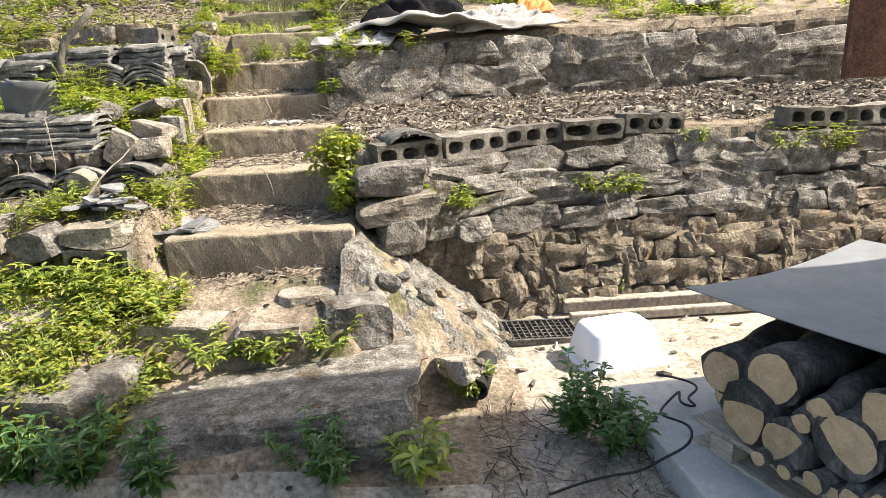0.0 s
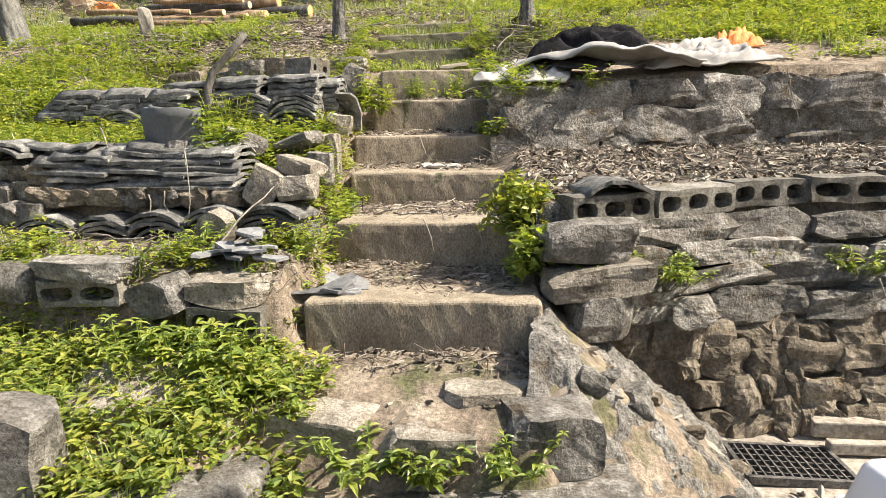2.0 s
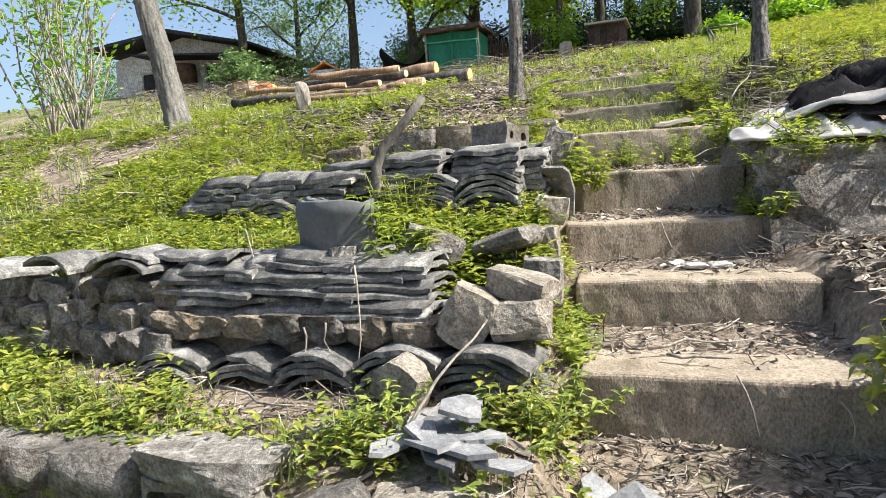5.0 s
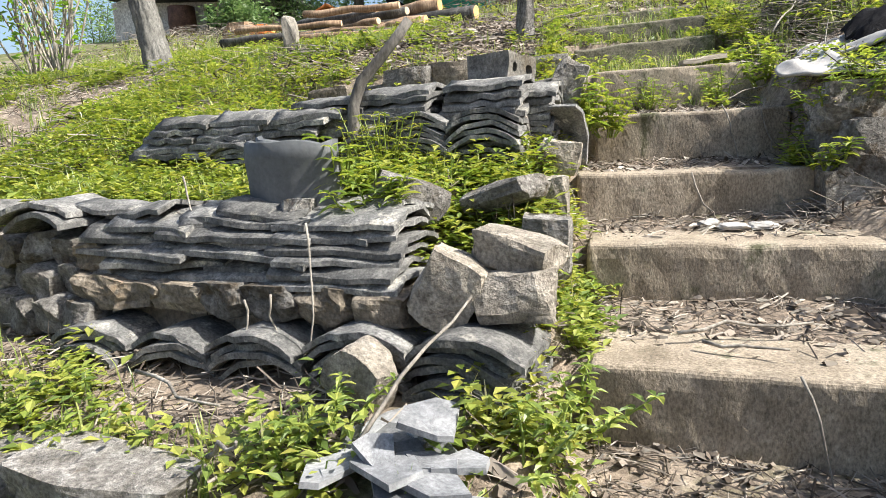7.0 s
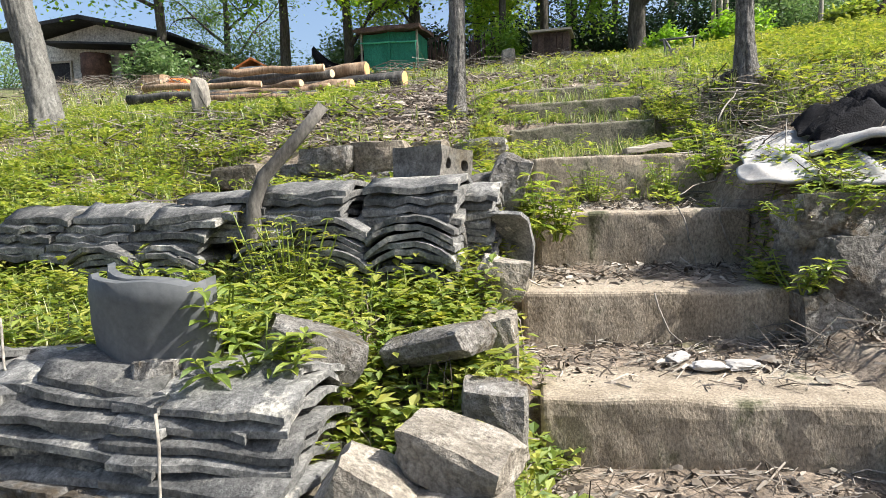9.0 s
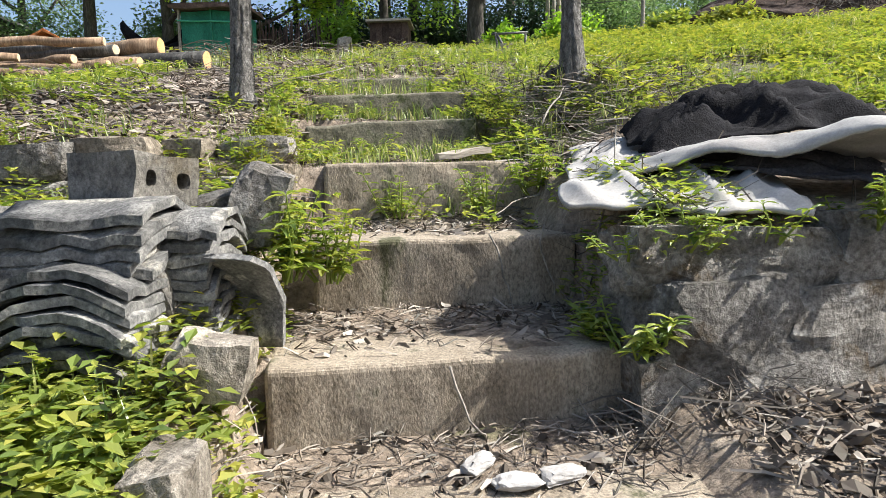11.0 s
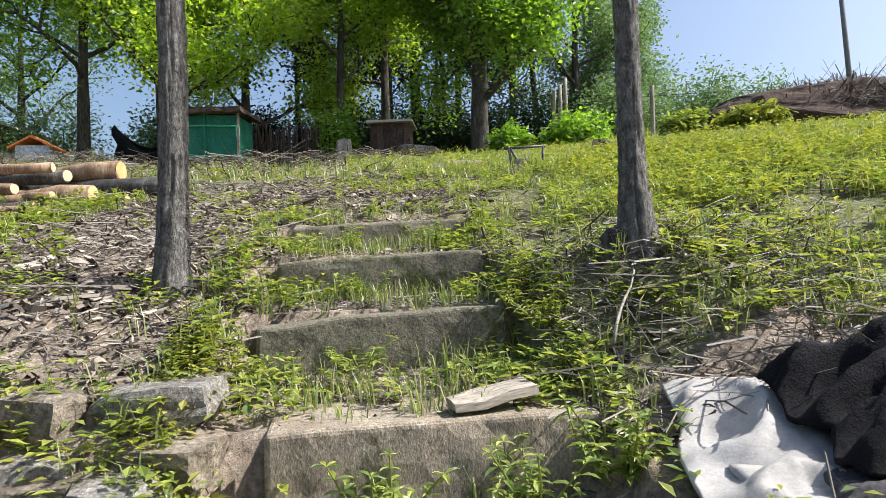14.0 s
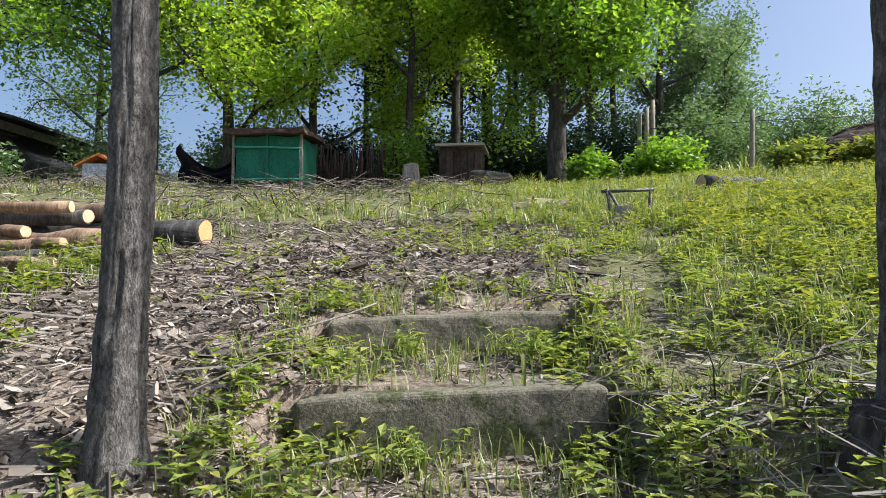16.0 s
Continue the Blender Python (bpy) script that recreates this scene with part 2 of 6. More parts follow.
WEED = leaf_mat("weed_leaf", [(0.10, 0.155, 0.03), (0.20, 0.265, 0.045), (0.30, 0.35, 0.06), (0.39, 0.40, 0.085)], 0.45)
DEEPWEED = leaf_mat("deep_green_leaf", [(0.03, 0.085, 0.02), (0.055, 0.13, 0.03), (0.09, 0.18, 0.04)], 0.35)
YELLOWWEED = leaf_mat("yellow_green_leaf", [(0.13, 0.18, 0.03), (0.25, 0.285, 0.045), (0.38, 0.365, 0.07)], 0.42)
GRASS = leaf_mat("grass_blade", [(0.09, 0.15, 0.035), (0.17, 0.235, 0.05), (0.26, 0.31, 0.07), (0.34, 0.365, 0.10), (0.42, 0.39, 0.22)], 0.42)
TREELEAF = leaf_mat("tree_leaf", [(0.11, 0.21, 0.025), (0.19, 0.32, 0.04), (0.30, 0.43, 0.06)], 0.66)
LIMELEAF = leaf_mat("lime_tree_leaf", [(0.18, 0.31, 0.035), (0.31, 0.44, 0.05), (0.47, 0.54, 0.08)], 0.68)
# near-black leaf of the pines; on bushes it paints the wood's shade
PINESHADE = leaf_mat("pine_and_shade_leaf", [(0.012, 0.026, 0.014), (0.022, 0.045, 0.02), (0.035, 0.06, 0.028)], 0.25, 0.03)
FARLEAF = leaf_mat("far_hill_leaf", [(0.09, 0.16, 0.055), (0.14, 0.22, 0.075), (0.21, 0.28, 0.11)], 0.45)
STRAW = leaf_mat("dry_litter", [(0.045, 0.036, 0.028), (0.12, 0.097, 0.076), (0.22, 0.185, 0.147), (0.42, 0.37, 0.31)], 0.1, 0.02)
TWIG = leaf_mat("grey_twig", [(0.06, 0.05, 0.042), (0.14, 0.12, 0.10), (0.26, 0.235, 0.20)], 0.0, 0.02)

# shape helpers
def part(name, bm, material, parent=None, label=""):
    me = bpy.data.meshes.new(name)
    bm.to_mesh(me)
    bm.free()
    me.materials.append(material)
    ob = new(name, me)
    if parent is not None:
        ob.parent = parent
    return tagged(ob, label)


def piece(name, me, m, parent):
    ob = new(name, me)
    ob.parent = parent
    ob.matrix_basis = m
    return ob


def holder(name, m, label, category, group="", kind=""):
    ob = new(name)
    ob.empty_display_size = 0.05
    ob.matrix_world = m
    return tagged(ob, label, category, group, kind)


def mesh_np(name, verts, faces, material, smooth=False):
    me = bpy.data.meshes.new(name)
    me.from_pydata(np.asarray(verts).tolist(), [], np.asarray(faces).tolist() if not isinstance(faces, list) else faces)
    me.materials.append(material)
    if smooth:
        me.shade_smooth()
    return me


def nz(x, y, z=0.0, s=1.0):
    return noise.noise(Vector((x * s, y * s, z * s)))


def box(bm, x, y, z, sx, sy, sz, m=None):
    """A box with its middle at x, y, z."""
    t = Matrix.Translation((x, y, z)) @ Matrix.Diagonal((sx, sy, sz, 1))
    return bmesh.ops.create_cube(bm, size=1, matrix=(m @ t) if m else t)["verts"]


def soften(bm, w, seg=2):
    bmesh.ops.bevel(bm, geom=bm.edges[:], offset=w, segments=seg, affect="EDGES", profile=0.6, clamp_overlap=True)


def rock_mesh(name, material, seed, sx=1, sy=1, sz=1, square=0.6, rough=0.16, n=5):
    """A broken stone about sx x sy x sz, standing on its middle: a rounded block with uneven faces and chipped edges."""
    bm = bmesh.new()
    bmesh.ops.create_cube(bm, size=2)
    bmesh.ops.subdivide_edges(bm, edges=bm.edges[:], cuts=n, use_grid_fill=True)
    rr = random.Random(seed * 13 + 5)
    cuts = []
    for _ in range(9):
        nv = Vector((rr.uniform(-1, 1), rr.uniform(-1, 1), rr.uniform(-1, 1))).normalized()
        reach = abs(nv.x) + abs(nv.y) + abs(nv.z)
        cuts.append((nv, reach * rr.uniform(0.66, 0.86) + 0.25 * (square - 0.7)))
    o = Vector((seed * 3.1, seed * 1.7, seed * 5.3))
    for v in bm.verts:
        c = v.co.copy()
        p = c.lerp(c.normalized() * 1.18, (1 - square) * 0.8)
        p += noise.noise_vector(p * 0.8 + o) * rough * 1.3
        for nv, far in cuts:
            over = p.dot(nv) - far
            if over > 0:
                p -= nv * over
        p += noise.noise_vector(p * 2.4 + o) * rough * 0.32 + noise.noise_vector(p * 6.5 + o) * rough * 0.16
        v.co = Vector((p.x * sx / 2, p.y * sy / 2, p.z * sz / 2))
    me = bpy.data.meshes.new(name)
    bm.to_mesh(me)
    bm.free()
    me.materials.append(material)
    return me


def tube(bm, pts, radii, sides=8, cap=True, wob=0.0, seed=0):
    """A tapered tube along points."""
    pts = [Vector(p) for p in pts]
    rings = []
    side = None
    for i, p in enumerate(pts):
        d = (pts[min(i + 1, len(pts) - 1)] - pts[max(i - 1, 0)]).normalized()
        if side is None:
            side = d.orthogonal().normalized()
        else:
            side = (side - d * side.dot(d)).normalized()
        up = d.cross(side)
        ring = []
        for k in range(sides):
            a = 2 * math.pi * k / sides
            r = radii[i] * (1 + wob * noise.noise(Vector((math.cos(a) * 1.3 + seed, math.sin(a) * 1.3, i * 0.6 + seed))))
            ring.append(bm.verts.new(p + (side * math.cos(a) + up * math.sin(a)) * r))
        rings.append(ring)
    for a, b in zip(rings, rings[1:]):
        for k in range(sides):
            f = bm.faces.new((a[k], a[(k + 1) % sides], b[(k + 1) % sides], b[k]))
            f.smooth = True
    if cap:
        bm.faces.new(rings[0][::-1])
        bm.faces.new(rings[-1])
    return rings


def bend(p0, p1, n, wob, seed):
    p0, p1 = Vector(p0), Vector(p1)
    out = []
    for i in range(n + 1):
        f = i / n
        o = noise.noise_vector(Vector((seed * 1.3, f * 2.2, seed))) * wob * math.sin(math.pi * min(1, f * 1.0 + 0.0) * 0.9 + 0.1)
        out.append(p0.lerp(p1, f) + o)
    return out


# lie of the land
LIPS = [(3.09, 0.735, -0.95, 0.94, 6), (3.68, 0.952, -1.05, 0.88, 4), (4.30, 1.147, -1.16, 0.88, 8), (4.82, 1.345, -1.27, 0.92, 14),
        (5.34, 1.585, -1.33, 0.84, 10), (5.98, 1.845, -1.43, 0.86, 13), (6.58, 2.08, -1.66, 0.86, 14), (7.16, 2.30, -1.75, 0.90, 13), (7.76, 2.485, -1.86, 0.90, 16)]
LIP_Y = [r[0] for r in LIPS]
LIP_Z = [r[1] for r in LIPS]
LEFT = np.array([(-80, -0.2), (0, 0.0), (1.75, 0.06), (2.0, 0.16), (2.15, 0.36), (2.6, 0.48), (2.94, 0.56), (3.03, 0.82), (3.5, 0.90), (3.62, 0.93), (3.70, 1.26),
                 (4.3, 1.34), (4.6, 1.39), (4.70, 1.60), (5.3, 1.65), (5.70, 1.69), (5.84, 1.90), (6.6, 2.22), (7.9, 2.49), (9.2, 2.80), (10.2, 3.03), (11.5, 3.30),
                 (16.5, 4.25), (22, 4.95), (27, 5.0), (45, 1.5), (90, -3), (400, -8)])
EASY = np.array([(3.0, 0.84), (3.5, 0.90), (3.62, 0.94), (3.95, 1.20), (4.3, 1.32), (4.55, 1.38), (5.0, 1.62), (5.6, 1.75)])
EVEN = np.array([(-80, -0.2), (0, 0.0), (1.5, 0.1), (2.2, 0.38), (3.0, 0.72), (4.0, 1.22), (5.0, 1.62), (6.6, 2.2), (7.9, 2.49), (9.2, 2.80), (10.2, 3.03), (11.5, 3.30),
                 (16.5, 4.25), (22, 4.95), (27, 5.0), (45, 1.5), (90, -3), (400, -8)])
FRONT = np.array([(-80, -0.2), (0, 0.0), (1.9, 0.06), (2.0, 0.2), (2.54, 0.26), (2.60, 0.43), (2.95, 0.53)])


def table(v, t):
    return float(np.interp(v, t[:, 0], t[:, 1]))


def ease(v, a, b):
    f = min(1.0, max(0.0, (v - a) / (b - a)))
    return f * f * (3 - 2 * f)


def middle_x(y):
    return float(np.interp(y, (3.1, 7.8), (-0.95, -1.88)))


def low_base(x):
    return float(np.interp(x, (-0.6, 0.1, 0.6, 1.7, 4, 12), (3.30, 3.44, 3.56, 3.66, 3.85, 4.4)))


def low_top(x):
    return float(np.interp(x, (-0.6, -0.35, 0.5, 1.4, 3, 12), (3.38, 3.46, 3.90, 4.08, 4.2, 4.9)))


def up_face(x):
    return float(np.interp(x, (-0.95, -0.8, 0.9, 2.3, 6, 12), (4.80, 4.86, 5.30, 5.46, 5.9, 6.6)))


def up_top(x):
    return float(np.interp(x, (-0.95, 0.9, 2.3, 6, 12), (1.60, 1.72, 1.75, 1.9, 2.1)))


def stair_z(x, y):
    if y < 2.95:
        return table(y, FRONT)
    z = 0.53
    last = 0.53
    for i, (ly, lz, cx, w, turn) in enumerate(LIPS):
        yy = y - math.tan(radians(turn)) * (x - cx)
        if yy > ly + 0.07:
            nxt = LIPS[i + 1][0] if i < 8 else ly + 0.6
            z = lz - 0.012 + 0.035 * min(1, max(0, (yy - ly - 0.12) / (nxt - ly)))
    return z


def side_slope(x, y):
    return 0.054 * max(0.0, min(x, 14) + 1.2) * ease(y, 6.2, 11)


def right_z(x, y):
    lb, lt, uf = low_base(x), low_top(x), up_face(x)
    if y < lb + 0.12:
        z = 0.05 + 0.02 * max(0, min(1, (y - 1) / 2))
        apron = 0.70 - 0.80 * max(0.0, x + 0.50) - 1.0 * max(0.0, 2.95 - y)
        return max(z, apron)
    if y < lt + 0.06:
        return max(0.07, 0.70 - 0.80 * max(0.0, x + 0.5)) if x < 0.3 else 0.5
    if y < uf + 0.12:
        return 1.06 + 0.17 * (y - lt) / max(0.3, uf - lt)
    z0 = up_top(x) - 0.01
    return z0 + (2.49 - z0) * (y - uf) / (7.9 - uf) if y < 7.9 else table(y, EVEN)


def ground_z(x, y):
    e = table(y, EVEN)
    cx = middle_x(y)
    left = table(y, LEFT)
    f = ease(-x, 3.4, 4.4)
    left = left * (1 - f) + e * f
    f = ease(x, -2.08, -1.92) * (1 - ease(y, 5.2, 5.6)) * ease(y, 3.45, 3.55)
    left = left * (1 - f) + table(y, EASY) * f
    right = right_z(x, y)
    if y < 8.0:
        wide = ease(y, 5.2, 6.2)
        st = stair_z(x, y)
        sm = float(np.interp(y - 0.22 * (x - cx), LIP_Y, LIP_Z)) - 0.03
        a = wide * ease(x, cx - 1.3, cx - 0.5)
        b = wide * (1 - ease(x, cx + 0.5, cx + 1.25))
        left = left * (1 - a) + sm * a
        right = right * (1 - b) + sm * b
        a = ease(x, cx - 0.56, cx - 0.46)
        b = ease(x, cx + 0.46, cx + 0.54)
        z = left * (1 - a) + st * a
        z = z * (1 - b) + right * b
    else:
        z = e
    k = ease(y, 7.75, 8.4)
    z = z * (1 - k) + e * k + side_slope(x, y) + 0.05 * min(12, max(0.0, -x - 6)) * ease(y, 8, 14)
    rough = 0.018 if not (x > 0.3 and y < 3.6) else 0.004
    rough += 0.05 * ease(y, 8, 14)
    z += rough * (nz(x, y, 0, 1.9) + 0.6 * nz(x, y, 3, 6.5))
    root = (x + 0.70) ** 2 + (y - 6.80) ** 2
    if root < 1.0:
        z += (0.15 + 0.04 * nz(x, y, 2, 9)) * math.exp(-root / 0.12)
    if y > 12:
        z += 0.16 * nz(x, y, 1, 0.25) * ease(y, 12, 20)
    return z


def steps_axis(lo, hi, a, b, fine, grow):
    mid = list(np.arange(a, b + fine / 2, fine))
    out = mid[:]
    d, v = fine, a
    while v > lo:
        d *= grow
        v -= d
        out.insert(0, v)
    d, v = fine, b
    while v < hi:
        d *= grow
        v += d
        out.append(v)
    return np.array(out)


xs = steps_axis(-300, 300, -4.6, 3.2, 0.035, 1.09)
ys = steps_axis(-120, 400, 1.6, 8.6, 0.03, 1.08)
gv = [(x, y, ground_z(x, y)) for y in ys for x in xs]
nx = len(xs)
gf, gm = [], []
for j in range(len(ys) - 1):
    for i in range(nx - 1):
        k = j * nx + i
        gf.append((k, k + 1, k + nx + 1, k + nx))
        x, y = (xs[i] + xs[i + 1]) / 2, (ys[j] + ys[j + 1]) / 2
        if x > 0.25 + 0.12 * nz(x, y, 0, 2) and y < low_base(x) + 0.1 or y < 1.95 and x > -2.3 + 0.8 * nz(x, y, 0, 0.7):
            gm.append(2)
        elif y > 6.3 + 0.5 * nz(x, y, 0, 0.9) and x > -1.3 + 0.35 * nz(x, y, 5, 0.8) or y > 9.5:
            gm.append(1)
        else:
            gm.append(0)
gme = mesh_np("ground", gv, gf, SOIL, True)
gme.materials.append(MEADOW)
gme.materials.append(YARD)
gme.polygons.foreach_set("material_index", gm)
ground = tagged(new("ground", gme), "terraced hillside of dry soil with leaf litter and a dusty concrete yard at its foot", "ground", kind="structure")


# concrete steps, each cast as one block
def step_block(i, ly, lz, cx, w, turn):
    bm = bmesh.new()
    hgt = 0.46 if i == 0 else 0.40
    vs = box(bm, 0, 0.15, -hgt / 2, w, 0.30, hgt)
    bmesh.ops.subdivide_edges(bm, edges=[e for e in bm.edges if abs(e.verts[0].co.x - e.verts[1].co.x) > 0.1], cuts=26, use_grid_fill=True)
    bmesh.ops.subdivide_edges(bm, edges=[e for e in bm.edges if abs(e.verts[0].co.z - e.verts[1].co.z) > 0.1], cuts=7, use_grid_fill=True)
    bmesh.ops.bevel(bm, geom=[e for e in bm.edges if e.calc_face_angle(0) > 1.0], offset=0.016, segments=3, affect="EDGES", profile=0.5)
    o = i * 7.7
    for v in bm.verts:
        c = v.co
        d = 0.006 * nz(c.x, c.z, o, 5) + 0.004 * nz(c.x, c.z, o, 17)
        top = ease(c.z, -0.06, -0.005)
        front = ease(-c.y, -0.04, -0.01)
        v.co.y += d - 0.02 * front * top * max(0, nz(c.x, o, 2, 6)) * -1
        v.co.z += 0.010 * nz(c.x, c.y, o + 4, 2.5) - 0.018 * front * top * max(0, nz(c.x, o, 9, 4.5))
        if i >= 6:
            v.co.z -= 0.04 * ((c.x / w - 0.5) ** 2) * (1 if c.x < 0.5 * w else 0)
            v.co.y -= 0.06 * (c.x / w) ** 2
    ob = part("concrete_step", bm, MOSSY if i >= 6 else CONCRETE)
    ob.matrix_world = pose(cx, ly, lz, 0, 0, turn)
    old = i >= 6
    return tagged(ob, "old mossy concrete step half buried in weeds" if old else ("broad concrete step with a worn edge and bare tread" if i == 0 else "weathered concrete step with litter on its tread"),
                  "step", "steps of the hillside stair")


for i, row in enumerate(LIPS):
    step_block(i, *row)


# retaining walls of rough stone, each with its earth core and single stones
def wall_core(name, xa, xb, face, top, low, thick, label):
    """Earth and mortar behind the stones: a lumpy front, a plain top, back and ends."""
    bm = bmesh.new()
    n, m = 220, 22
    rows = []
    for i in range(n + 1):
        x = xa + (xb - xa) * (i / n) ** 1.35
        hi = top(x) - 0.03
        row = []
        for j in range(m + 1):
            z = low + (hi - low) * j / m
            lump = 0.035 * nz(x, z, 3, 7) + 0.02 * nz(x, z, 8, 19) + 0.012 * nz(x, z, 5, 43)
            row.append(bm.verts.new((x, face(x, z) + 0.045 + lump, z + 0.01 * nz(x, z, 1, 15))))
        row.append(bm.verts.new((x, face(x, hi) + thick, hi)))
        row.append(bm.verts.new((x, face(x, low) + thick, low)))
        rows.append(row)
    k = len(rows[0])
    for p_, q_ in zip(rows, rows[1:]):
        for j in range(k):
            bm.faces.new((p_[j], q_[j], q_[(j + 1) % k], p_[(j + 1) % k]))
    bm.faces.new(rows[0])
    bm.faces.new(rows[-1][::-1])
    return tagged(part(name, bm, MORTAR), label, "wall", kind="structure")


def low_face(x, z):
    f = min(1, max(0, (z - 0.05) / 1.05))
    bulge = -0.05 if z < 0.66 else 0.0
    return low_base(x) + (low_top(x) - low_base(x)) * f + bulge


def up_wall_face(x, z):
    return up_face(x) + 0.05 * (z - 1.2) / 0.5


LOW_CORE = wall_core("wall_lower", -0.42, 9.0, low_face, lambda x: 1.08, -0.1, 0.55, "lower retaining wall of grey and brown field stones above the trench")
UP_CORE = wall_core("wall_upper", -0.84, 9.0, up_wall_face, up_top, 1.05, 0.45, "upper retaining wall of large grey stones below the meadow")
rng = random.Random(7)
GREYS = [rock_mesh("stone", STONE, 10 + k, 1, 1, 1, 0.90, 0.2, 7) for k in range(8)]
BROWNS = [rock_mesh("stone", BROWNSTONE, 30 + k, 1, 1, 1, 0.82, 0.24, 7) for k in range(8)]
PALES = [rock_mesh("stone", PALESTONE, 50 + k, 1, 1, 1, 0.78, 0.2, 6) for k in range(6)]


def lay_course(core, face, xa, xb, z, h, wmin, wmax, kinds, proud=0.0):
    x = xa
    while x < xb:
        w = rng.uniform(wmin, wmax) * (1 if x < 2.6 else 1.7)
        hh = h * rng.uniform(0.8, 1.3)
        xm, zm = x + w / 2, z + h / 2 + rng.uniform(-0.022, 0.022)
        slope = math.degrees(math.atan2(face(xm + 0.1, zm) - face(xm - 0.1, zm), 0.2))
        me = rng.choice(kinds)
        piece("stone", me, Matrix.Translation((xm, face(xm, zm) + 0.105 - proud - rng.uniform(0.0, 0.03), zm))
              @ Matrix.Rotation(radians(slope), 4, "Z") @ Matrix.Rotation(radians(rng.uniform(-6, 6)), 4, "Y")
              @ Matrix.Rotation(radians(-12 if face is low_face else -3), 4, "X")
              @ Matrix.Diagonal((w * 1.16 * rng.choice((1, -1)), 0.24, hh * 1.22, 1)), core)
        x += w


# lower courses use darker brown stone: partly its own brown, partly painted shade
z = 0.03
for h, a, b, kinds, start in ((0.14, 0.09, 0.22, BROWNS, 0.15), (0.12, 0.08, 0.20, BROWNS, 0.12), (0.13, 0.10, 0.24, BROWNS + BROWNS, 0.05), (0.12, 0.10, 0.26, BROWNS + GREYS[:4], -0.05),
                              (0.11, 0.14, 0.34, GREYS + BROWNS[:3], -0.36), (0.10, 0.18, 0.40, GREYS, -0.38), (0.10, 0.2, 0.42, GREYS, -0.40), (0.12, 0.2, 0.45, GREYS, -0.42)):
    lay_course(LOW_CORE, low_face, start, 6.5, z, h, a, b, kinds, -0.022 if z < 0.5 else 0.0)
    z += h
z = 1.14
for h, a, b in ((0.16, 0.22, 0.5), (0.18, 0.3, 0.6), (0.17, 0.25, 0.55)):
    lay_course(UP_CORE, up_wall_face, -0.86, 7.0, z, h, a, b, GREYS)
    z += h


# hollow cement blocks
def hollow_block(m, name="cement_block", holes=3, label="grey hollow cement block with dark openings in its face", w=0.39, h=0.12, d=0.17, rim_x=0.019, rim_z=0.024):
    bm = bmesh.new()
    gap = w / holes
    n = 16
    front = -d / 2
    for k in range(holes):
        cx, cz = -w / 2 + gap * (k + 0.5), h / 2
        rect, hole, deep = [], [], []
        for q in range(n):
            a = 2 * math.pi * q / n
            c, sn = math.cos(a), math.sin(a)
            m_ = max(abs(c), abs(sn))
            rect.append(bm.verts.new((cx + gap / 2 * c / m_, front, cz + h / 2 * sn / m_)))
            e = (abs(c) ** 3 + abs(sn) ** 3) ** (-1 / 3)
            hole.append(bm.verts.new((cx + (gap / 2 - rim_x) * c * e, front, cz + (h / 2 - rim_z) * sn * e)))
            deep.append(bm.verts.new((cx + (gap / 2 - rim_x - 0.003) * c * e, d * 0.4, cz + (h / 2 - rim_z - 0.003) * sn * e)))
        for q in range(n):
            r = (q + 1) % n
            bm.faces.new((rect[q], rect[r], hole[r], hole[q]))
            bm.faces.new((hole[q], hole[r], deep[r], deep[q]))
        bm.faces.new(deep)
    bmesh.ops.remove_doubles(bm, verts=bm.verts[:], dist=0.0005)
    rim = [e for e in bm.edges if e.is_boundary]
    made = bmesh.ops.extrude_edge_only(bm, edges=rim)["geom"]
    for v in made:
        if isinstance(v, bmesh.types.BMVert):
            v.co.y = d / 2
    bmesh.ops.holes_fill(bm, edges=[e for e in bm.edges if e.is_boundary], sides=0)
    bmesh.ops.recalc_face_normals(bm, faces=bm.faces[:])
    bmesh.ops.subdivide_edges(bm, edges=[e for e in bm.edges if abs(e.verts[0].co.y - e.verts[1].co.y) > 0.1], cuts=3)
    bmesh.ops.translate(bm, verts=bm.verts[:], vec=(0, 0, 0))
    sd = m.translation.x * 9
    for v in bm.verts:
        v.co += noise.noise_vector(v.co * 11 + Vector((sd, 0, 0))) * 0.010
    ob = part(name, bm, BLOCK)
    ob.matrix_world = m
    return tagged(ob, label, "block", "hollow cement blocks")


x = -0.43
for k in range(5):
    xm = x + 0.20
    y = low_top(xm)
    ang = math.degrees(math.atan2(low_top(xm + 0.15) - low_top(xm - 0.15), 0.3))
    hollow_block(pose(xm, y + 0.06, 0.99 + 0.012 * k, rng.uniform(-3, 3), rng.uniform(-3, 3), ang), holes=3 if k != 3 else 2)
    x += 0.41 * math.cos(radians(ang))
hollow_block(pose(2.35, low_top(2.35) + 0.05, 1.03, 0, 3, 6))
hollow_block(pose(2.80, low_top(2.8) + 0.05, 1.03, 0, -2, 6))

ROUND = bmesh.new()
ring = tube(ROUND, [(0, 0, 0), (0, 0.16, 0)], [0.062, 0.062], 20, cap=False)
inner = tube(ROUND, [(0, 0.16, 0), (0, 0, 0)], [0.048, 0.048], 20, cap=False)
pipe = part("clay_pipe", ROUND, BLOCK)
sol = pipe.modifiers.new("thick", "SOLIDIFY")
sol.thickness = 0.006
pipe.matrix_world = pose(1.36, low_top(1.36) - 0.02, 1.12, 0, 0, 12)
tagged(pipe, "short round cement pipe lying on the wall top", "pipe")


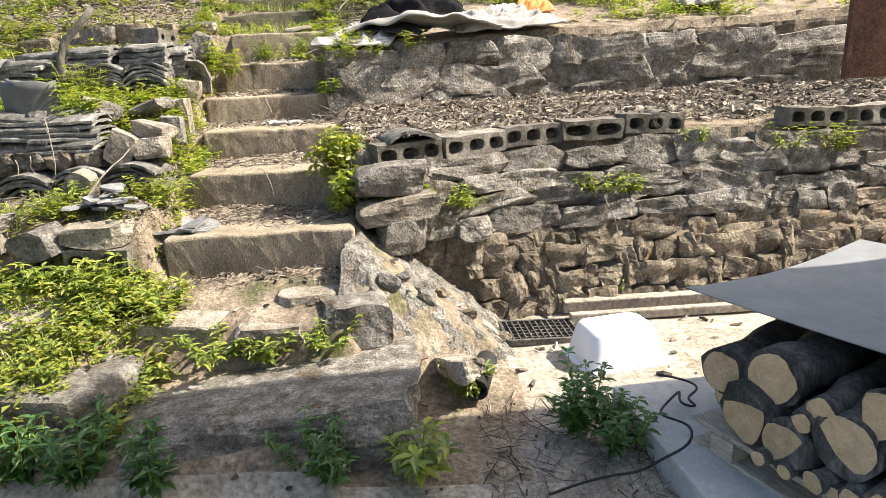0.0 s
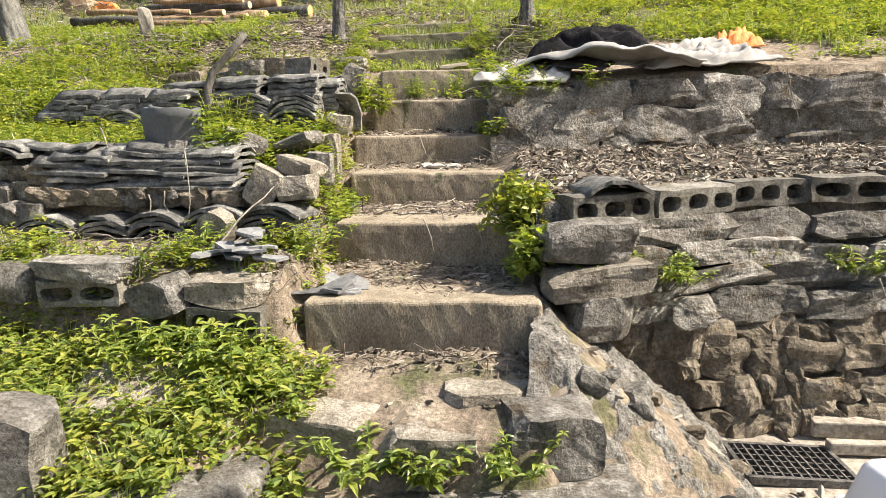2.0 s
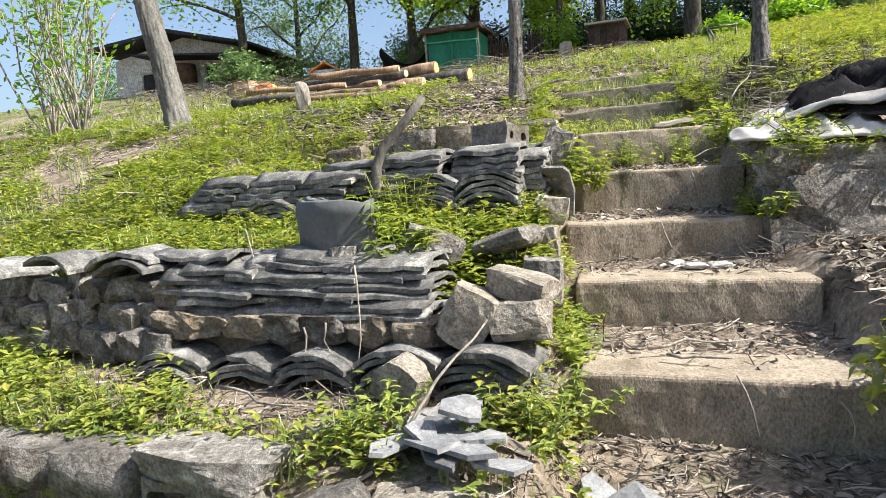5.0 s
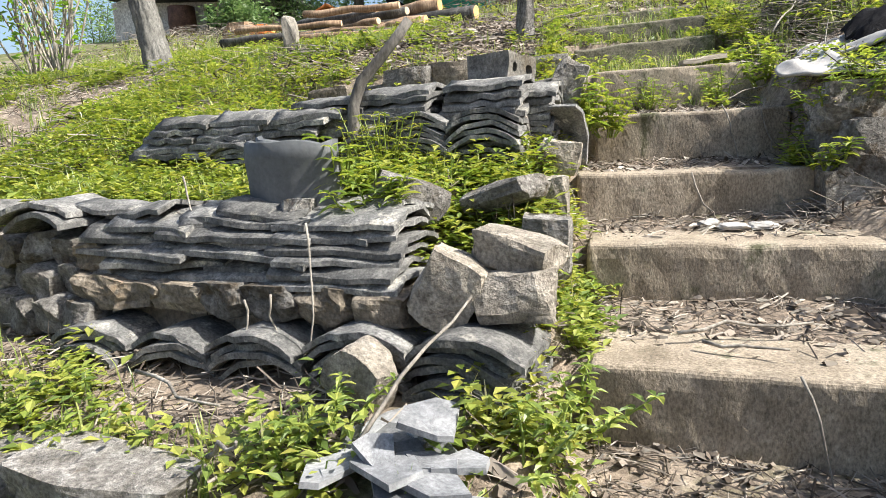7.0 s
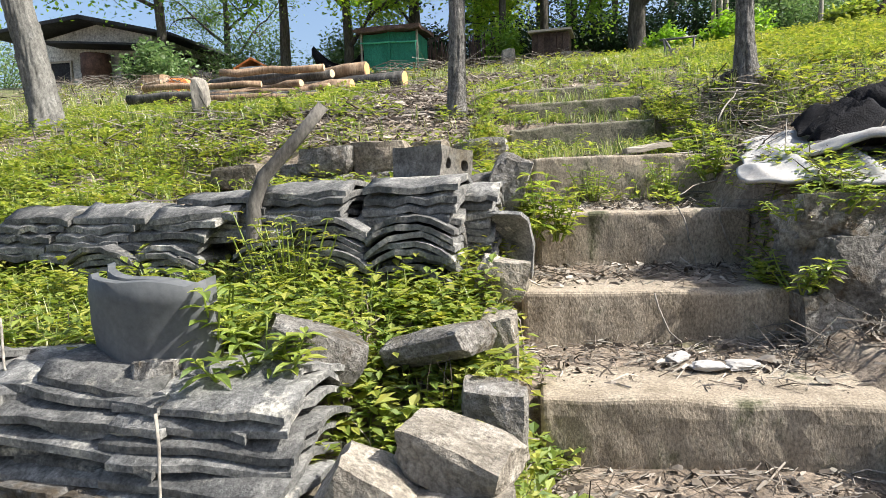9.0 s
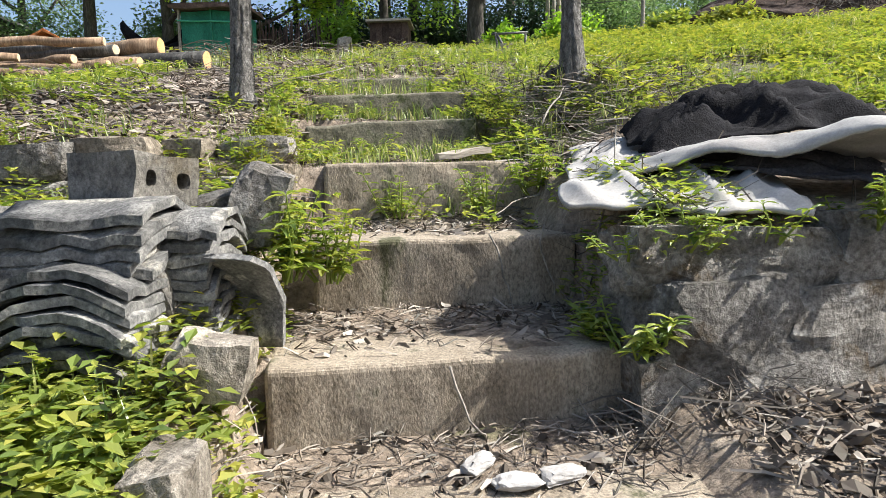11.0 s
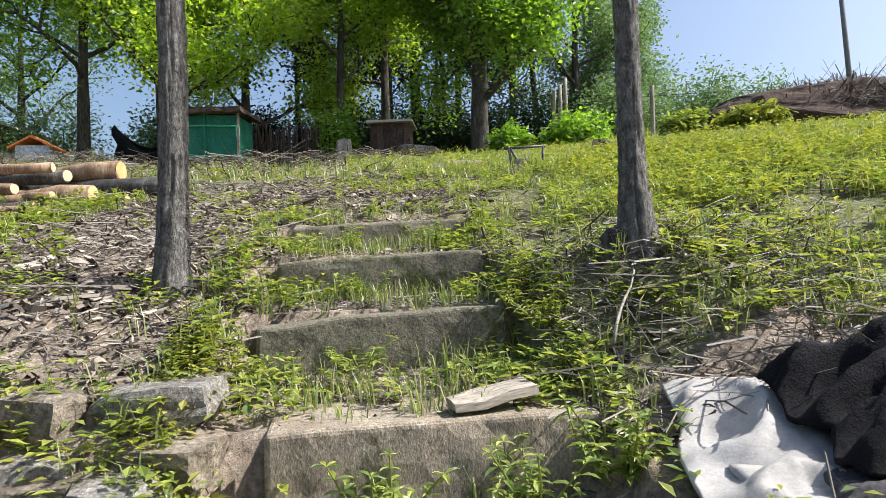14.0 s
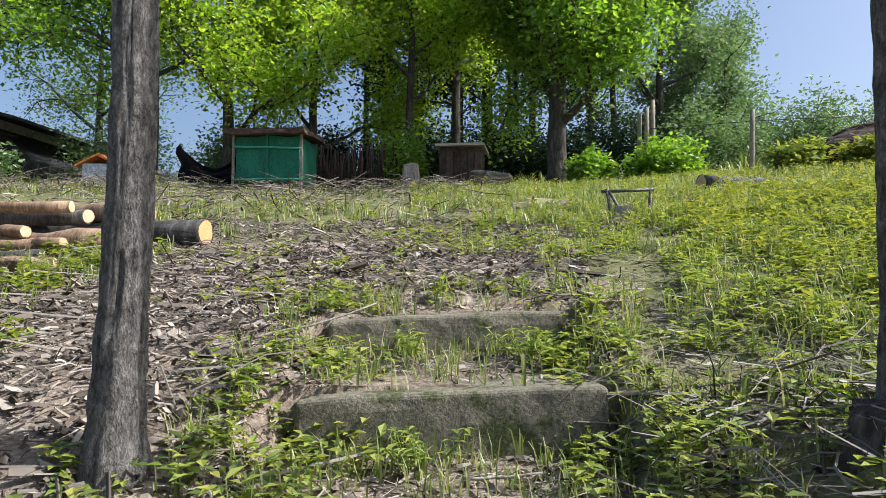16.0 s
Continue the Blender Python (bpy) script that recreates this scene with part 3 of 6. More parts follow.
def loose_rock(name, x, y, z, sx, sy, sz, rz, seed, material, label, group="", rx=0, ry=0, square=0.72, rough=0.14, n=6):
    me = rock_mesh(name, material, seed, sx, sy, sz, square, rough, n)
    ob = new(name, me)
    ob.matrix_world = pose(x, y, z, rx, ry, rz)
    return tagged(ob, label, "stone", group)


# stones of the stair's foot
loose_rock("stone_slab", -0.72, 2.36, 0.14, 1.12, 0.70, 0.32, 6, 3, STONE, "big flat grey stone slab at the foot of the stair", rx=-3, square=0.8, rough=0.16, n=22)
loose_rock("stone_slab", -1.60, 2.30, 0.20, 0.60, 0.46, 0.38, -4, 5, STONE, "rounded grey stone slab half hidden by weeds", square=0.78, rough=0.1, n=9)
loose_rock("boulder", -1.97, 2.18, 0.42, 0.24, 0.20, 0.46, 12, 8, STONE, "upright grey boulder among weeds", ry=6, square=0.75, n=7)
loose_rock("foot_stone", -0.84, 2.68, 0.375, 0.36, 0.26, 0.15, 4, 11, PALESTONE, "flat pale stone forming the lowest tread", "stones of the lowest tread")
loose_rock("foot_stone", -0.45, 2.76, 0.385, 0.30, 0.30, 0.24, 14, 12, STONE, "squared grey stone beside the lowest tread", "stones of the lowest tread", square=0.85)
loose_rock("foot_stone", -1.22, 2.76, 0.415, 0.46, 0.34, 0.10, -3, 14, PALESTONE, "flat pale sandy stone at the stair foot", "stones of the lowest tread", square=0.85, rough=0.08)
loose_rock("foot_stone", -0.66, 2.86, 0.46, 0.34, 0.22, 0.11, 20, 16, PALESTONE, "thin broken pale slab at the stair foot", "stones of the lowest tread")
loose_rock("edge_stone", -0.30, 3.42, 0.93, 0.42, 0.26, 0.17, 18, 21, STONE, "rough grey corner stone of the lower wall", "corner stones of the lower wall", square=0.7)
loose_rock("edge_stone", -0.28, 3.36, 0.78, 0.42, 0.24, 0.12, 14, 22, PALESTONE, "flat pale corner stone of the lower wall", "corner stones of the lower wall", ry=-6)
loose_rock("edge_stone", -0.26, 3.34, 0.64, 0.26, 0.22, 0.18, 20, 23, STONE, "small dark corner stone of the lower wall", "corner stones of the lower wall")
bm = bmesh.new()
grid = []
for j in range(91):
    row = []
    for i in range(91):
        x, y = -0.52 + 0.95 * i / 90, 2.66 + 0.92 * j / 90
        edge = ease(x, -0.52, -0.44) * (1 - ease(x, 0.22, 0.43)) * ease(y, 2.66, 2.8)
        k = 0.06 * abs(nz(x, y, 2, 5)) + 0.035 * nz(x, y, 7, 12) + 0.022 * abs(nz(x, y, 4, 27)) + 0.012 * nz(x, y, 6, 60)
        row.append(bm.verts.new((x + 0.012 * nz(x, y, 9, 20), y + 0.012 * nz(x, y, 12, 20), right_z(x, y) - 0.03 + edge * (0.015 + k))))
    grid.append(row)
for p_, q_ in zip(grid, grid[1:]):
    for i in range(90):
        bm.faces.new((p_[i], p_[i + 1], q_[i + 1], q_[i]))
tagged(part("rubble_slope", bm, RUBBLE), "slope of pale crumbling concrete rubble beside the steps", "rubble", kind="structure")
r5 = random.Random(12)
for k in range(9):
    x, y = r5.uniform(-0.40, 0.28), r5.uniform(2.72, 3.34)
    w = r5.uniform(0.05, 0.15)
    loose_rock("rubble_stone", x, y, right_z(x, y) + 0.005, w, w * r5.uniform(0.7, 1.1), w * r5.uniform(0.45, 0.8), r5.uniform(0, 180), 140 + k, RUBBLE if k % 3 else BROWNSTONE, "rough broken stone in the rubble slope", "stones of the rubble slope", r5.uniform(-25, 25), r5.uniform(0, 40), 0.65, 0.2, 5)
loose_rock("pale_stone", 0.02, 2.60, 0.20, 0.12, 0.34, 0.12, 22, 31, PALESTONE, "long pale stone leaning by the drain pipe", rx=-22)
dp = bmesh.new()
tube(dp, [(0, 0, 0), (0, 0.3, 0)], [0.05, 0.05], 18, cap=False)
ob = part("drain_pipe", dp, ROOFING)
sol = ob.modifiers.new("thick", "SOLIDIFY")
sol.thickness = 0.01
ob.matrix_world = pose(0.09, 2.50, 0.14, 0, 0, -12)
tagged(ob, "dark open drain pipe under the stair's corner", "pipe")

# yard: plinth, channel, grate, basin
bm = bmesh.new()
box(bm, 0.95, -0.95, 0.005, 1.9, 1.9, 0.33)
soften(bm, 0.012, 2)
ob = part("concrete_plinth", bm, PLINTH)
ob.matrix_world = pose(0.66, 2.44, 0.0, 0, 0, 8)
tagged(ob, "smooth grey concrete plinth under the woodpile", "plinth")
ch = bmesh.new()
box(ch, 1.7, 0, 0.075, 3.4, 0.05, 0.05)
box(ch, 1.7, 0.16, 0.085, 3.4, 0.08, 0.07)
soften(ch, 0.008, 2)
ob = part("channel_kerb", ch, YARD)
ob.matrix_world = pose(0.66, 3.36, 0.03, 0, 0, 4)
tagged(ob, "pale concrete kerb of the drainage channel along the wall", "kerb", kind="structure")
GR = holder("drain_grate", pose(0.47, 3.22, 0.09, 0, 2, 6), "dark metal grate over the drain beside the wall", "grate")
bm = bmesh.new()
for sx in (-1, 1):
    box(bm, sx * 0.20, 0, 0, 0.018, 0.26, 0.03)
for sy in (-1, 1):
    box(bm, 0, sy * 0.13, 0, 0.40, 0.018, 0.03)
part("frame", bm, GRATE, GR)
for k in range(11):
    bm = bmesh.new()
    box(bm, -0.165 + 0.033 * k, 0, 0, 0.007, 0.25, 0.024)
    part("bar", bm, GRATE, GR)
for k in range(5):
    bm = bmesh.new()
    box(bm, 0, -0.088 + 0.044 * k, 0.002, 0.385, 0.006, 0.014)
    part("cross_bar", bm, GRATE, GR)
# no hole is modelled: a black plate paints the shade below the bars
bm = bmesh.new()
box(bm, 0, 0, -0.03, 0.38, 0.24, 0.012)
part("pit", bm, NET, GR, "black plate standing in for the pit's shade under the bars")

BAS = holder("basin", pose(0.80, 2.93, 0.065, 0, 0, 14) @ Matrix.Diagonal((1.02, 1.12, 1.12, 1)), "white plastic basin lying upside down on the concrete", "basin")


def rounded_ring(bm, hx, hy, r, z, seg=6):
    out = []
    for q, (cx, cy) in enumerate(((hx - r, hy - r), (-hx + r, hy - r), (-hx + r, -hy + r), (hx - r, -hy + r))):
        for k in range(seg + 1):
            a = math.pi / 2 * (q + k / seg)
            out.append(bm.verts.new((cx + r * math.cos(a), cy + r * math.sin(a), z)))
    return out


def lofted(bm, rings, close=True):
    for a, b in zip(rings, rings[1:]):
        n = len(a)
        for k in range(n):
            f = bm.faces.new((a[k], a[(k + 1) % n], b[(k + 1) % n], b[k]))
            f.smooth = True
    if close:
        bm.faces.new(rings[-1])


bm = bmesh.new()
lofted(bm, [rounded_ring(bm, 0.205, 0.135, 0.05, 0.0), rounded_ring(bm, 0.185, 0.118, 0.05, 0.08), rounded_ring(bm, 0.170, 0.105, 0.05, 0.145),
            rounded_ring(bm, 0.158, 0.094, 0.05, 0.162), rounded_ring(bm, 0.138, 0.076, 0.045, 0.168), rounded_ring(bm, 0.06, 0.03, 0.02, 0.166)])
part("shell", bm, WHITE, BAS)
bm = bmesh.new()
lofted(bm, [rounded_ring(bm, 0.203, 0.133, 0.05, 0.012), rounded_ring(bm, 0.222, 0.150, 0.06, 0.010), rounded_ring(bm, 0.224, 0.152, 0.06, -0.004), rounded_ring(bm, 0.204, 0.134, 0.05, -0.004)], False)
part("rim", bm, WHITE, BAS)

# pallet, woodpile and its sheet
PILE = pose(0.86, 1.97, 0.17, 0, 0, -64)
PAL = holder("pallet", PILE, "weathered wooden pallet carrying the firewood", "pallet")
for k in range(3):
    bm = bmesh.new()
    box(bm, 0.08 + 0.44 * k, 0.04, 0.045, 0.09, 0.09, 0.075)
    part("block", bm, PALLET, PAL)
    bm = bmesh.new()
    box(bm, 0.08 + 0.44 * k, 0.44, 0.045, 0.09, 0.09, 0.075)
    part("block", bm, PALLET, PAL)
for k in range(5):
    bm = bmesh.new()
    box(bm, 0.5, 0.05 + 0.2 * k, 0.094, 1.1, 0.11, 0.02)
    soften(bm, 0.003, 1)
    part("board", bm, PALLET, PAL)
bm = bmesh.new()
box(bm, 0.5, 0.05, 0.0055, 1.1, 0.1, 0.011)
part("bottom_board", bm, PALLET, PAL)


def log_thing(m, r, length, bark, cut, label, category="log", group="", seed=0, name="log"):
    """A log along its own y; both ends sawn."""
    th = holder(name, m, label, category, group)
    bm = bmesh.new()
    n = 6
    tube(bm, [(0.03 * nz(i * 0.7, seed, 1) * min(i, 1), length * i / n, 0.03 * nz(i * 0.7, seed, 5) * min(i, 1)) for i in range(n + 1)], [r * (1 + 0.12 * nz(i * 0.9, seed, 2)) for i in range(n + 1)], 18, True, 0.22, seed)
    part("bark", bm, bark, th)
    for yy, tag in ((-0.004, 1), (length + 0.004, -1)):
        bm = bmesh.new()
        vs = []
        for k in range(18):
            a = 2 * math.pi * k / 18
            rr = r * 0.90 * (1 + 0.2 * noise.noise(Vector((math.cos(a) * 1.3 + seed, math.sin(a) * 1.3, seed))))
            vs.append(bm.verts.new((rr * math.cos(a), yy, rr * math.sin(a))))
        c = bm.verts.new((0, yy - 0.003 * tag, 0))
        for k in range(18):
            bm.faces.new((vs[k], vs[(k + 1) % 18], c) if tag > 0 else (vs[(k + 1) % 18], vs[k], c))
        part("cut_end", bm, cut, th, "pale sawn end grain")
    return th


for k, (s, zz, r, back, turn) in enumerate(((0.008, 0.172, 0.055, 0.10, 5), (0.034, 0.301, 0.080, 0.03, 12), (0.157, 0.216, 0.098, -0.01, -6), (0.211, 0.356, 0.088, 0.03, 4), (0.308, 0.190, 0.078, -0.02, 2),
                                             (0.357, 0.295, 0.034, -0.02, -5), (0.392, 0.341, 0.044, 0.0, 8), (0.475, 0.275, 0.095, 0.0, 3), (0.560, 0.390, 0.085, 0.02, -4), (0.26, 0.131, 0.026, -0.06, 7),
                                             (0.34, 0.128, 0.024, -0.05, 0), (0.43, 0.148, 0.035, -0.05, -6), (0.485, 0.131, 0.027, -0.03, 3), (0.53, 0.155, 0.032, -0.04, 4), (0.60, 0.165, 0.052, -0.03, -3),
                                             (0.69, 0.245, 0.085, 0.0, 3), (0.74, 0.39, 0.07, 0.02, 0), (0.72, 0.145, 0.036, 0.0, 4), (0.84, 0.20, 0.09, 0.0, -4), (0.90, 0.36, 0.075, 0.0, 3))):
    log_thing(PILE @ pose(s, back, zz, 0, 0, turn), r, 0.62, LOGBARK, CUT, "dark-barked firewood log with a pale sawn end", "log", "firewood on the pallet", k * 1.7)
bm = bmesh.new()
bmesh.ops.create_grid(bm, x_segments=20, y_segments=16, size=1)
for v in bm.verts:
    u, w = v.co.x, v.co.y
    cut = 0.07 * max(0.0, -u - w - 1.7) / 0.3
    v.co = Vector((0.60 * u + cut, 0.62 * w + cut, 0.035 * u * u + 0.008 * nz(u, w, 1, 1.5)))
tin = part("sheet_metal_cover", bm, TIN)
sol = tin.modifiers.new("thick", "SOLIDIFY")
sol.thickness = 0.004
tin.matrix_world = pose(1.70, 2.01, 0.625, 0, 1, 31)
tagged(tin, "grey galvanised metal sheet lying over the woodpile", "metal sheet")


def cable(name, pts, r, label):
    cu = bpy.data.curves.new(name, "CURVE")
    cu.dimensions = "3D"
    cu.bevel_depth, cu.bevel_resolution = r, 2
    sp = cu.splines.new("NURBS")
    sp.points.add(len(pts) - 1)
    for p, c in zip(sp.points, pts):
        p.co = (*c, 1)
    sp.use_endpoint_u, sp.order_u = True, 4
    cu.materials.append(CABLE)
    return tagged(new(name, cu), label, "cable")


cable("cable", [(0.85, 2.44, 0.215), (0.95, 2.40, 0.21), (1.0, 2.3, 0.22), (0.88, 2.25, 0.21), (0.93, 2.15, 0.22), (0.84, 2.2, 0.21), (0.92, 2.33, 0.215), (0.8, 2.2, 0.21), (0.74, 2.12, 0.21), (0.86, 2.05, 0.22), (0.80, 1.92, 0.21), (0.69, 1.88, 0.2),
                (0.62, 1.92, 0.10), (0.5, 1.95, 0.09), (0.3, 1.85, 0.09)], 0.005, "tangled black cable lying over the plinth's edge")
POSTM = holder("rusty_panel", pose(3.25, 5.05, 1.28, 0, 0, 5), "dark rusty iron panel standing on the terrace", "panel")
bm = bmesh.new()
box(bm, 0, 0, 0.55, 0.44, 0.03, 1.1)
part("sheet", bm, RUST, POSTM)
for sx in (-1, 1):
    bm = bmesh.new()
    box(bm, sx * 0.2, 0.0, 0.56, 0.035, 0.045, 1.12)
    part("post", bm, RUST, POSTM)


# roof tiles: curved clay plates
def tile_mesh(name, w=0.28, l=0.28, sag=0.055, t=0.016, n=8, seed=0, clay=None):
    bm = bmesh.new()
    cols = []
    for i in range(n + 1):
        u = i / n * 2 - 1
        z = sag * (1 - u * u)
        row = []
        for yy in (-l / 2, -l * 0.34, -l * 0.17, 0.0, l * 0.17, l * 0.34, l / 2):
            rim = 1.0 if abs(u) > 0.99 or abs(yy) > l * 0.49 else 0.25
            o = noise.noise_vector(Vector((u * 2 + seed * 3, yy * 9, seed))) * 0.012 + noise.noise_vector(Vector((u * 7 + seed * 5, yy * 31, seed))) * 0.010 * rim
            row.append((Vector((u * w / 2, yy, z)) + o))
        cols.append(row)
    top = [[bm.verts.new(p + Vector((0, 0, t))) for p in row] for row in cols]
    low = [[bm.verts.new(p) for p in row] for row in cols]
    for i in range(n):
        for j in range(6):
            bm.faces.new((top[i][j], top[i + 1][j], top[i + 1][j + 1], top[i][j + 1])).smooth = True
            bm.faces.new((low[i][j], low[i][j + 1], low[i + 1][j + 1], low[i + 1][j])).smooth = True
        bm.faces.new((low[i][0], low[i + 1][0], top[i + 1][0], top[i][0]))
        bm.faces.new((top[i][6], top[i + 1][6], low[i + 1][6], low[i][6]))
    for j in range(6):
        bm.faces.new((top[0][j], top[0][j + 1], low[0][j + 1], low[0][j]))
        bm.faces.new((low[n][j], low[n][j + 1], top[n][j + 1], top[n][j]))
    me = bpy.data.meshes.new(name)
    bm.to_mesh(me)
    bm.free()
    me.materials.append(clay or TILE)
    return me


TILES = [tile_mesh("tile", 0.28, 0.26, 0.052, 0.017, 8, k) for k in range(5)]
FLAT = [tile_mesh("tile", 0.27, 0.32, 0.03, 0.015, 6, 10 + k) for k in range(8)]
def shard_mesh(seed):
    """A flat broken piece of roof tile with an angular outline."""
    r = random.Random(seed)
    bm = bmesh.new()
    n = r.choice((4, 5, 5, 6))
    ang = sorted(2 * math.pi * (k + r.uniform(-0.3, 0.3)) / n for k in range(n))
    out = [(0.10 * r.uniform(0.75, 1.2) * math.cos(a), 0.075 * r.uniform(0.75, 1.2) * math.sin(a)) for a in ang]
    low = [bm.verts.new((x, y, 0.9 * x * x)) for x, y in out]
    top = [bm.verts.new((x * 0.97, y * 0.97, 0.9 * x * x + 0.013)) for x, y in out]
    bm.faces.new(low[::-1])
    bm.faces.new(top)
    for k in range(n):
        bm.faces.new((low[k], low[(k + 1) % n], top[(k + 1) % n], top[k]))
    me = bpy.data.meshes.new("tile_shard")
    bm.to_mesh(me)
    bm.free()
    me.materials.append(SLATE)
    return me


SHARDS = [shard_mesh(20 + k) for k in range(6)]


def tile_stack(x, y, z, count, rz, label, kinds=TILES, rise=0.025, group="stacks of roof tiles", ry=0):
    st = holder("tile_stack", pose(x, y, z, 0, ry, rz), label, "tile stack", group)
    for k in range(count):
        piece("tile", rng.choice(kinds), pose(rng.uniform(-0.012, 0.012), rng.uniform(-0.02, 0.02), k * rise, 0, rng.uniform(-2.5, 2.5), rng.uniform(-5, 5)), st)
    return st


# first wall: end-on stacks, a row of stones, flat courses of tile on top
for xx, yy, n in ((-2.94, 3.57, 3), (-2.61, 3.57, 3), (-2.32, 3.585, 4), (-2.02, 3.60, 5)):
    tile_stack(xx, yy, 0.885, n, 3, "stack of curved grey roof tiles seen end-on")
tile_stack(-1.73, 3.57, 0.875, 6, -4, "stack of curved grey roof tiles beside the steps", rise=0.024)
WALL1 = holder("tile_wall", pose(0, 0, 0), "dry wall of stones topped with flat grey roof tiles", "wall", "dry walls of roof tiles")
for k in range(7):
    xx = -2.98 + 0.165 * k
    piece("stone", rng.choice(BROWNS + GREYS[:3]), pose(xx, 3.63, 1.082, 0, rng.uniform(-6, 6), rng.uniform(-5, 5)) @ Matrix.Diagonal((rng.uniform(0.17, 0.24), 0.20, 0.10, 1)), WALL1)
for row in range(6):
    xx = -3.06 + 0.10 * (row % 2)
    while xx < -2.34:
        ln = rng.uniform(0.30, 0.46)
        piece("tile", rng.choice(FLAT), pose(xx + ln / 2, 3.70 + 0.008 * row + rng.uniform(-0.02, 0.02), 1.122 + 0.029 * row + rng.uniform(-0.004, 0.004), rng.uniform(-3, 5), rng.uniform(-6, 6), 90 + rng.uniform(-8, 8)) @ Matrix.Diagonal((1.0, ln / 0.31, 1.1, 1)), WALL1)
        xx += ln * 0.93
for row in range(6):
    piece("tile", rng.choice(TILES), pose(-2.13 - 0.006 * row, 3.68 + 0.014 * row, 1.112 + 0.031 * row, rng.uniform(-2, 2), rng.uniform(-2, 2) + 3, 93 + rng.uniform(-4, 4)) @ Matrix.Diagonal((1.0, rng.uniform(1.35, 1.6), 0.8, 1)), WALL1)
for k in range(7):
    piece("tile", rng.choice(FLAT), pose(-3.02 + 0.15 * k, 3.78 + rng.uniform(-0.05, 0.05), 1.292 + rng.uniform(-0.006, 0.012), rng.uniform(-8, 8), rng.uniform(-6, 6), 90 + rng.uniform(-25, 25)) @ Matrix.Diagonal((0.8, 0.9, 1.0, 1)), WALL1)
# the wall's far end is piled field stone
for c in range(3):
    for k in range(9):
        xx = -4.05 + 0.125 * k + 0.05 * (c % 2)
        piece("stone", rng.choice(GREYS + GREYS + PALES[:2] + BROWNS[:2]), pose(xx, 3.60 + 0.04 * c + rng.uniform(-0.03, 0.03), 1.0 + 0.10 * c + rng.uniform(-0.015, 0.015), rng.uniform(-12, 12), rng.uniform(-12, 12), rng.uniform(-20, 20))
              @ Matrix.Diagonal((rng.uniform(0.12, 0.17), 0.17, rng.uniform(0.09, 0.12), 1)), WALL1)
for xx, yy, zz, ry in ((-3.62, 3.66, 1.29, 6), (-3.25, 3.66, 1.295, -4), (-3.22, 3.66, 1.265, -4), (-3.95, 3.62, 1.27, 3)):
    piece("tile", rng.choice(TILES), pose(xx, yy, zz, 0, ry, rng.uniform(-12, 12)), WALL1)
loose_rock("end_stone", -1.815, 3.60, 1.135, 0.16, 0.14, 0.18, 12, 41, PALESTONE, "angular tan stone wedged at the end of the tile wall", "end stones of the tile wall", ry=32, square=0.85)
loose_rock("end_stone", -1.645, 3.62, 1.125, 0.19, 0.16, 0.12, 6, 42, PALESTONE, "blocky tan stone on the tile stack", "end stones of the tile wall", ry=-6, square=0.85)
loose_rock("end_stone", -1.66, 3.68, 1.215, 0.20, 0.16, 0.09, -8, 43, PALESTONE, "pointed tan stone on top of the end stones", "end stones of the tile wall", ry=14, square=0.8)
loose_rock("end_stone", -1.645, 3.90, 1.185, 0.13, 0.13, 0.19, 10, 44, STONE, "dark upright block beside the third step", "end stones of the tile wall", square=0.88)
loose_rock("end_stone", -2.06, 3.90, 1.335, 0.22, 0.18, 0.11, 30, 45, STONE, "grey stone lying behind the tile wall", "end stones of the tile wall", ry=20)
loose_rock("end_stone", -1.80, 4.02, 1.33, 0.24, 0.16, 0.08, -20, 46, STONE, "flat broken grey stone behind the tile wall", "end stones of the tile wall", ry=-16)
loose_rock("end_stone", -1.96, 3.40, 0.96, 0.16, 0.10, 0.16, -15, 47, PALESTONE, "leaning pale stone before the tile wall", "end stones of the tile wall", ry=28)

# pair of tiles standing on edge
TP = holder("standing_tiles", pose(-2.385, 3.80, 1.25, 0, 0, -4), "two smooth dark roof tiles standing on edge in the weeds", "roof tiles")
big = tile_mesh("tile", 0.34, 0.30, 0.07, 0.02, 10, 77, DARKTILE)
piece("tile", big, pose(0, 0, 0.12, 96, 0, 0), TP)
piece("tile", big, pose(-0.02, 0.06, 0.13, 100, 3, -6), TP)
loose_rock("small_stone", -2.33, 3.72, 1.30, 0.10, 0.08, 0.10, 20, 61, STONE, "small grey stone against the standing tiles")

# second wall
for xx, n in ((-3.13, 4), (-2.90, 4), (-2.48, 5), (-2.30, 8), (-2.03, 8)):
    tile_stack(xx, 4.56 + 0.06 * (xx + 2.4), 1.375 if xx > -2.6 else 1.39, n, 2, "stack of mossy curved roof tiles in the upper wall", rise=0.024)
WALL2 = holder("tile_wall", pose(0, 0, 0), "upper dry wall of flat grey roof tiles with stones behind", "wall", "dry walls of roof tiles")
for row in range(5):
    k = 0
    while -3.62 + 0.33 * k < -2.85:
        piece("tile", rng.choice(FLAT), pose(-3.62 + 0.33 * k + 0.04 * row, 4.56 + 0.008 * row, 1.475 + 0.033 * row, rng.uniform(-2, 3), rng.uniform(-3, 3), 90 + rng.uniform(-5, 5)) @ Matrix.Diagonal((1, 1, 1.4, 1)), WALL2)
        k += 1
for row in range(6):
    for xx in (-2.72, -2.42):
        piece("tile", rng.choice(FLAT), pose(xx + rng.uniform(-0.02, 0.02), 4.62 + 0.006 * row, 1.545 + 0.026 * row - 0.02 * (xx < -2.6), rng.uniform(-2, 2), rng.uniform(-3, 3), 90 + rng.uniform(-5, 5)) @ Matrix.Diagonal((1, 1, 1.2, 1)), WALL2)
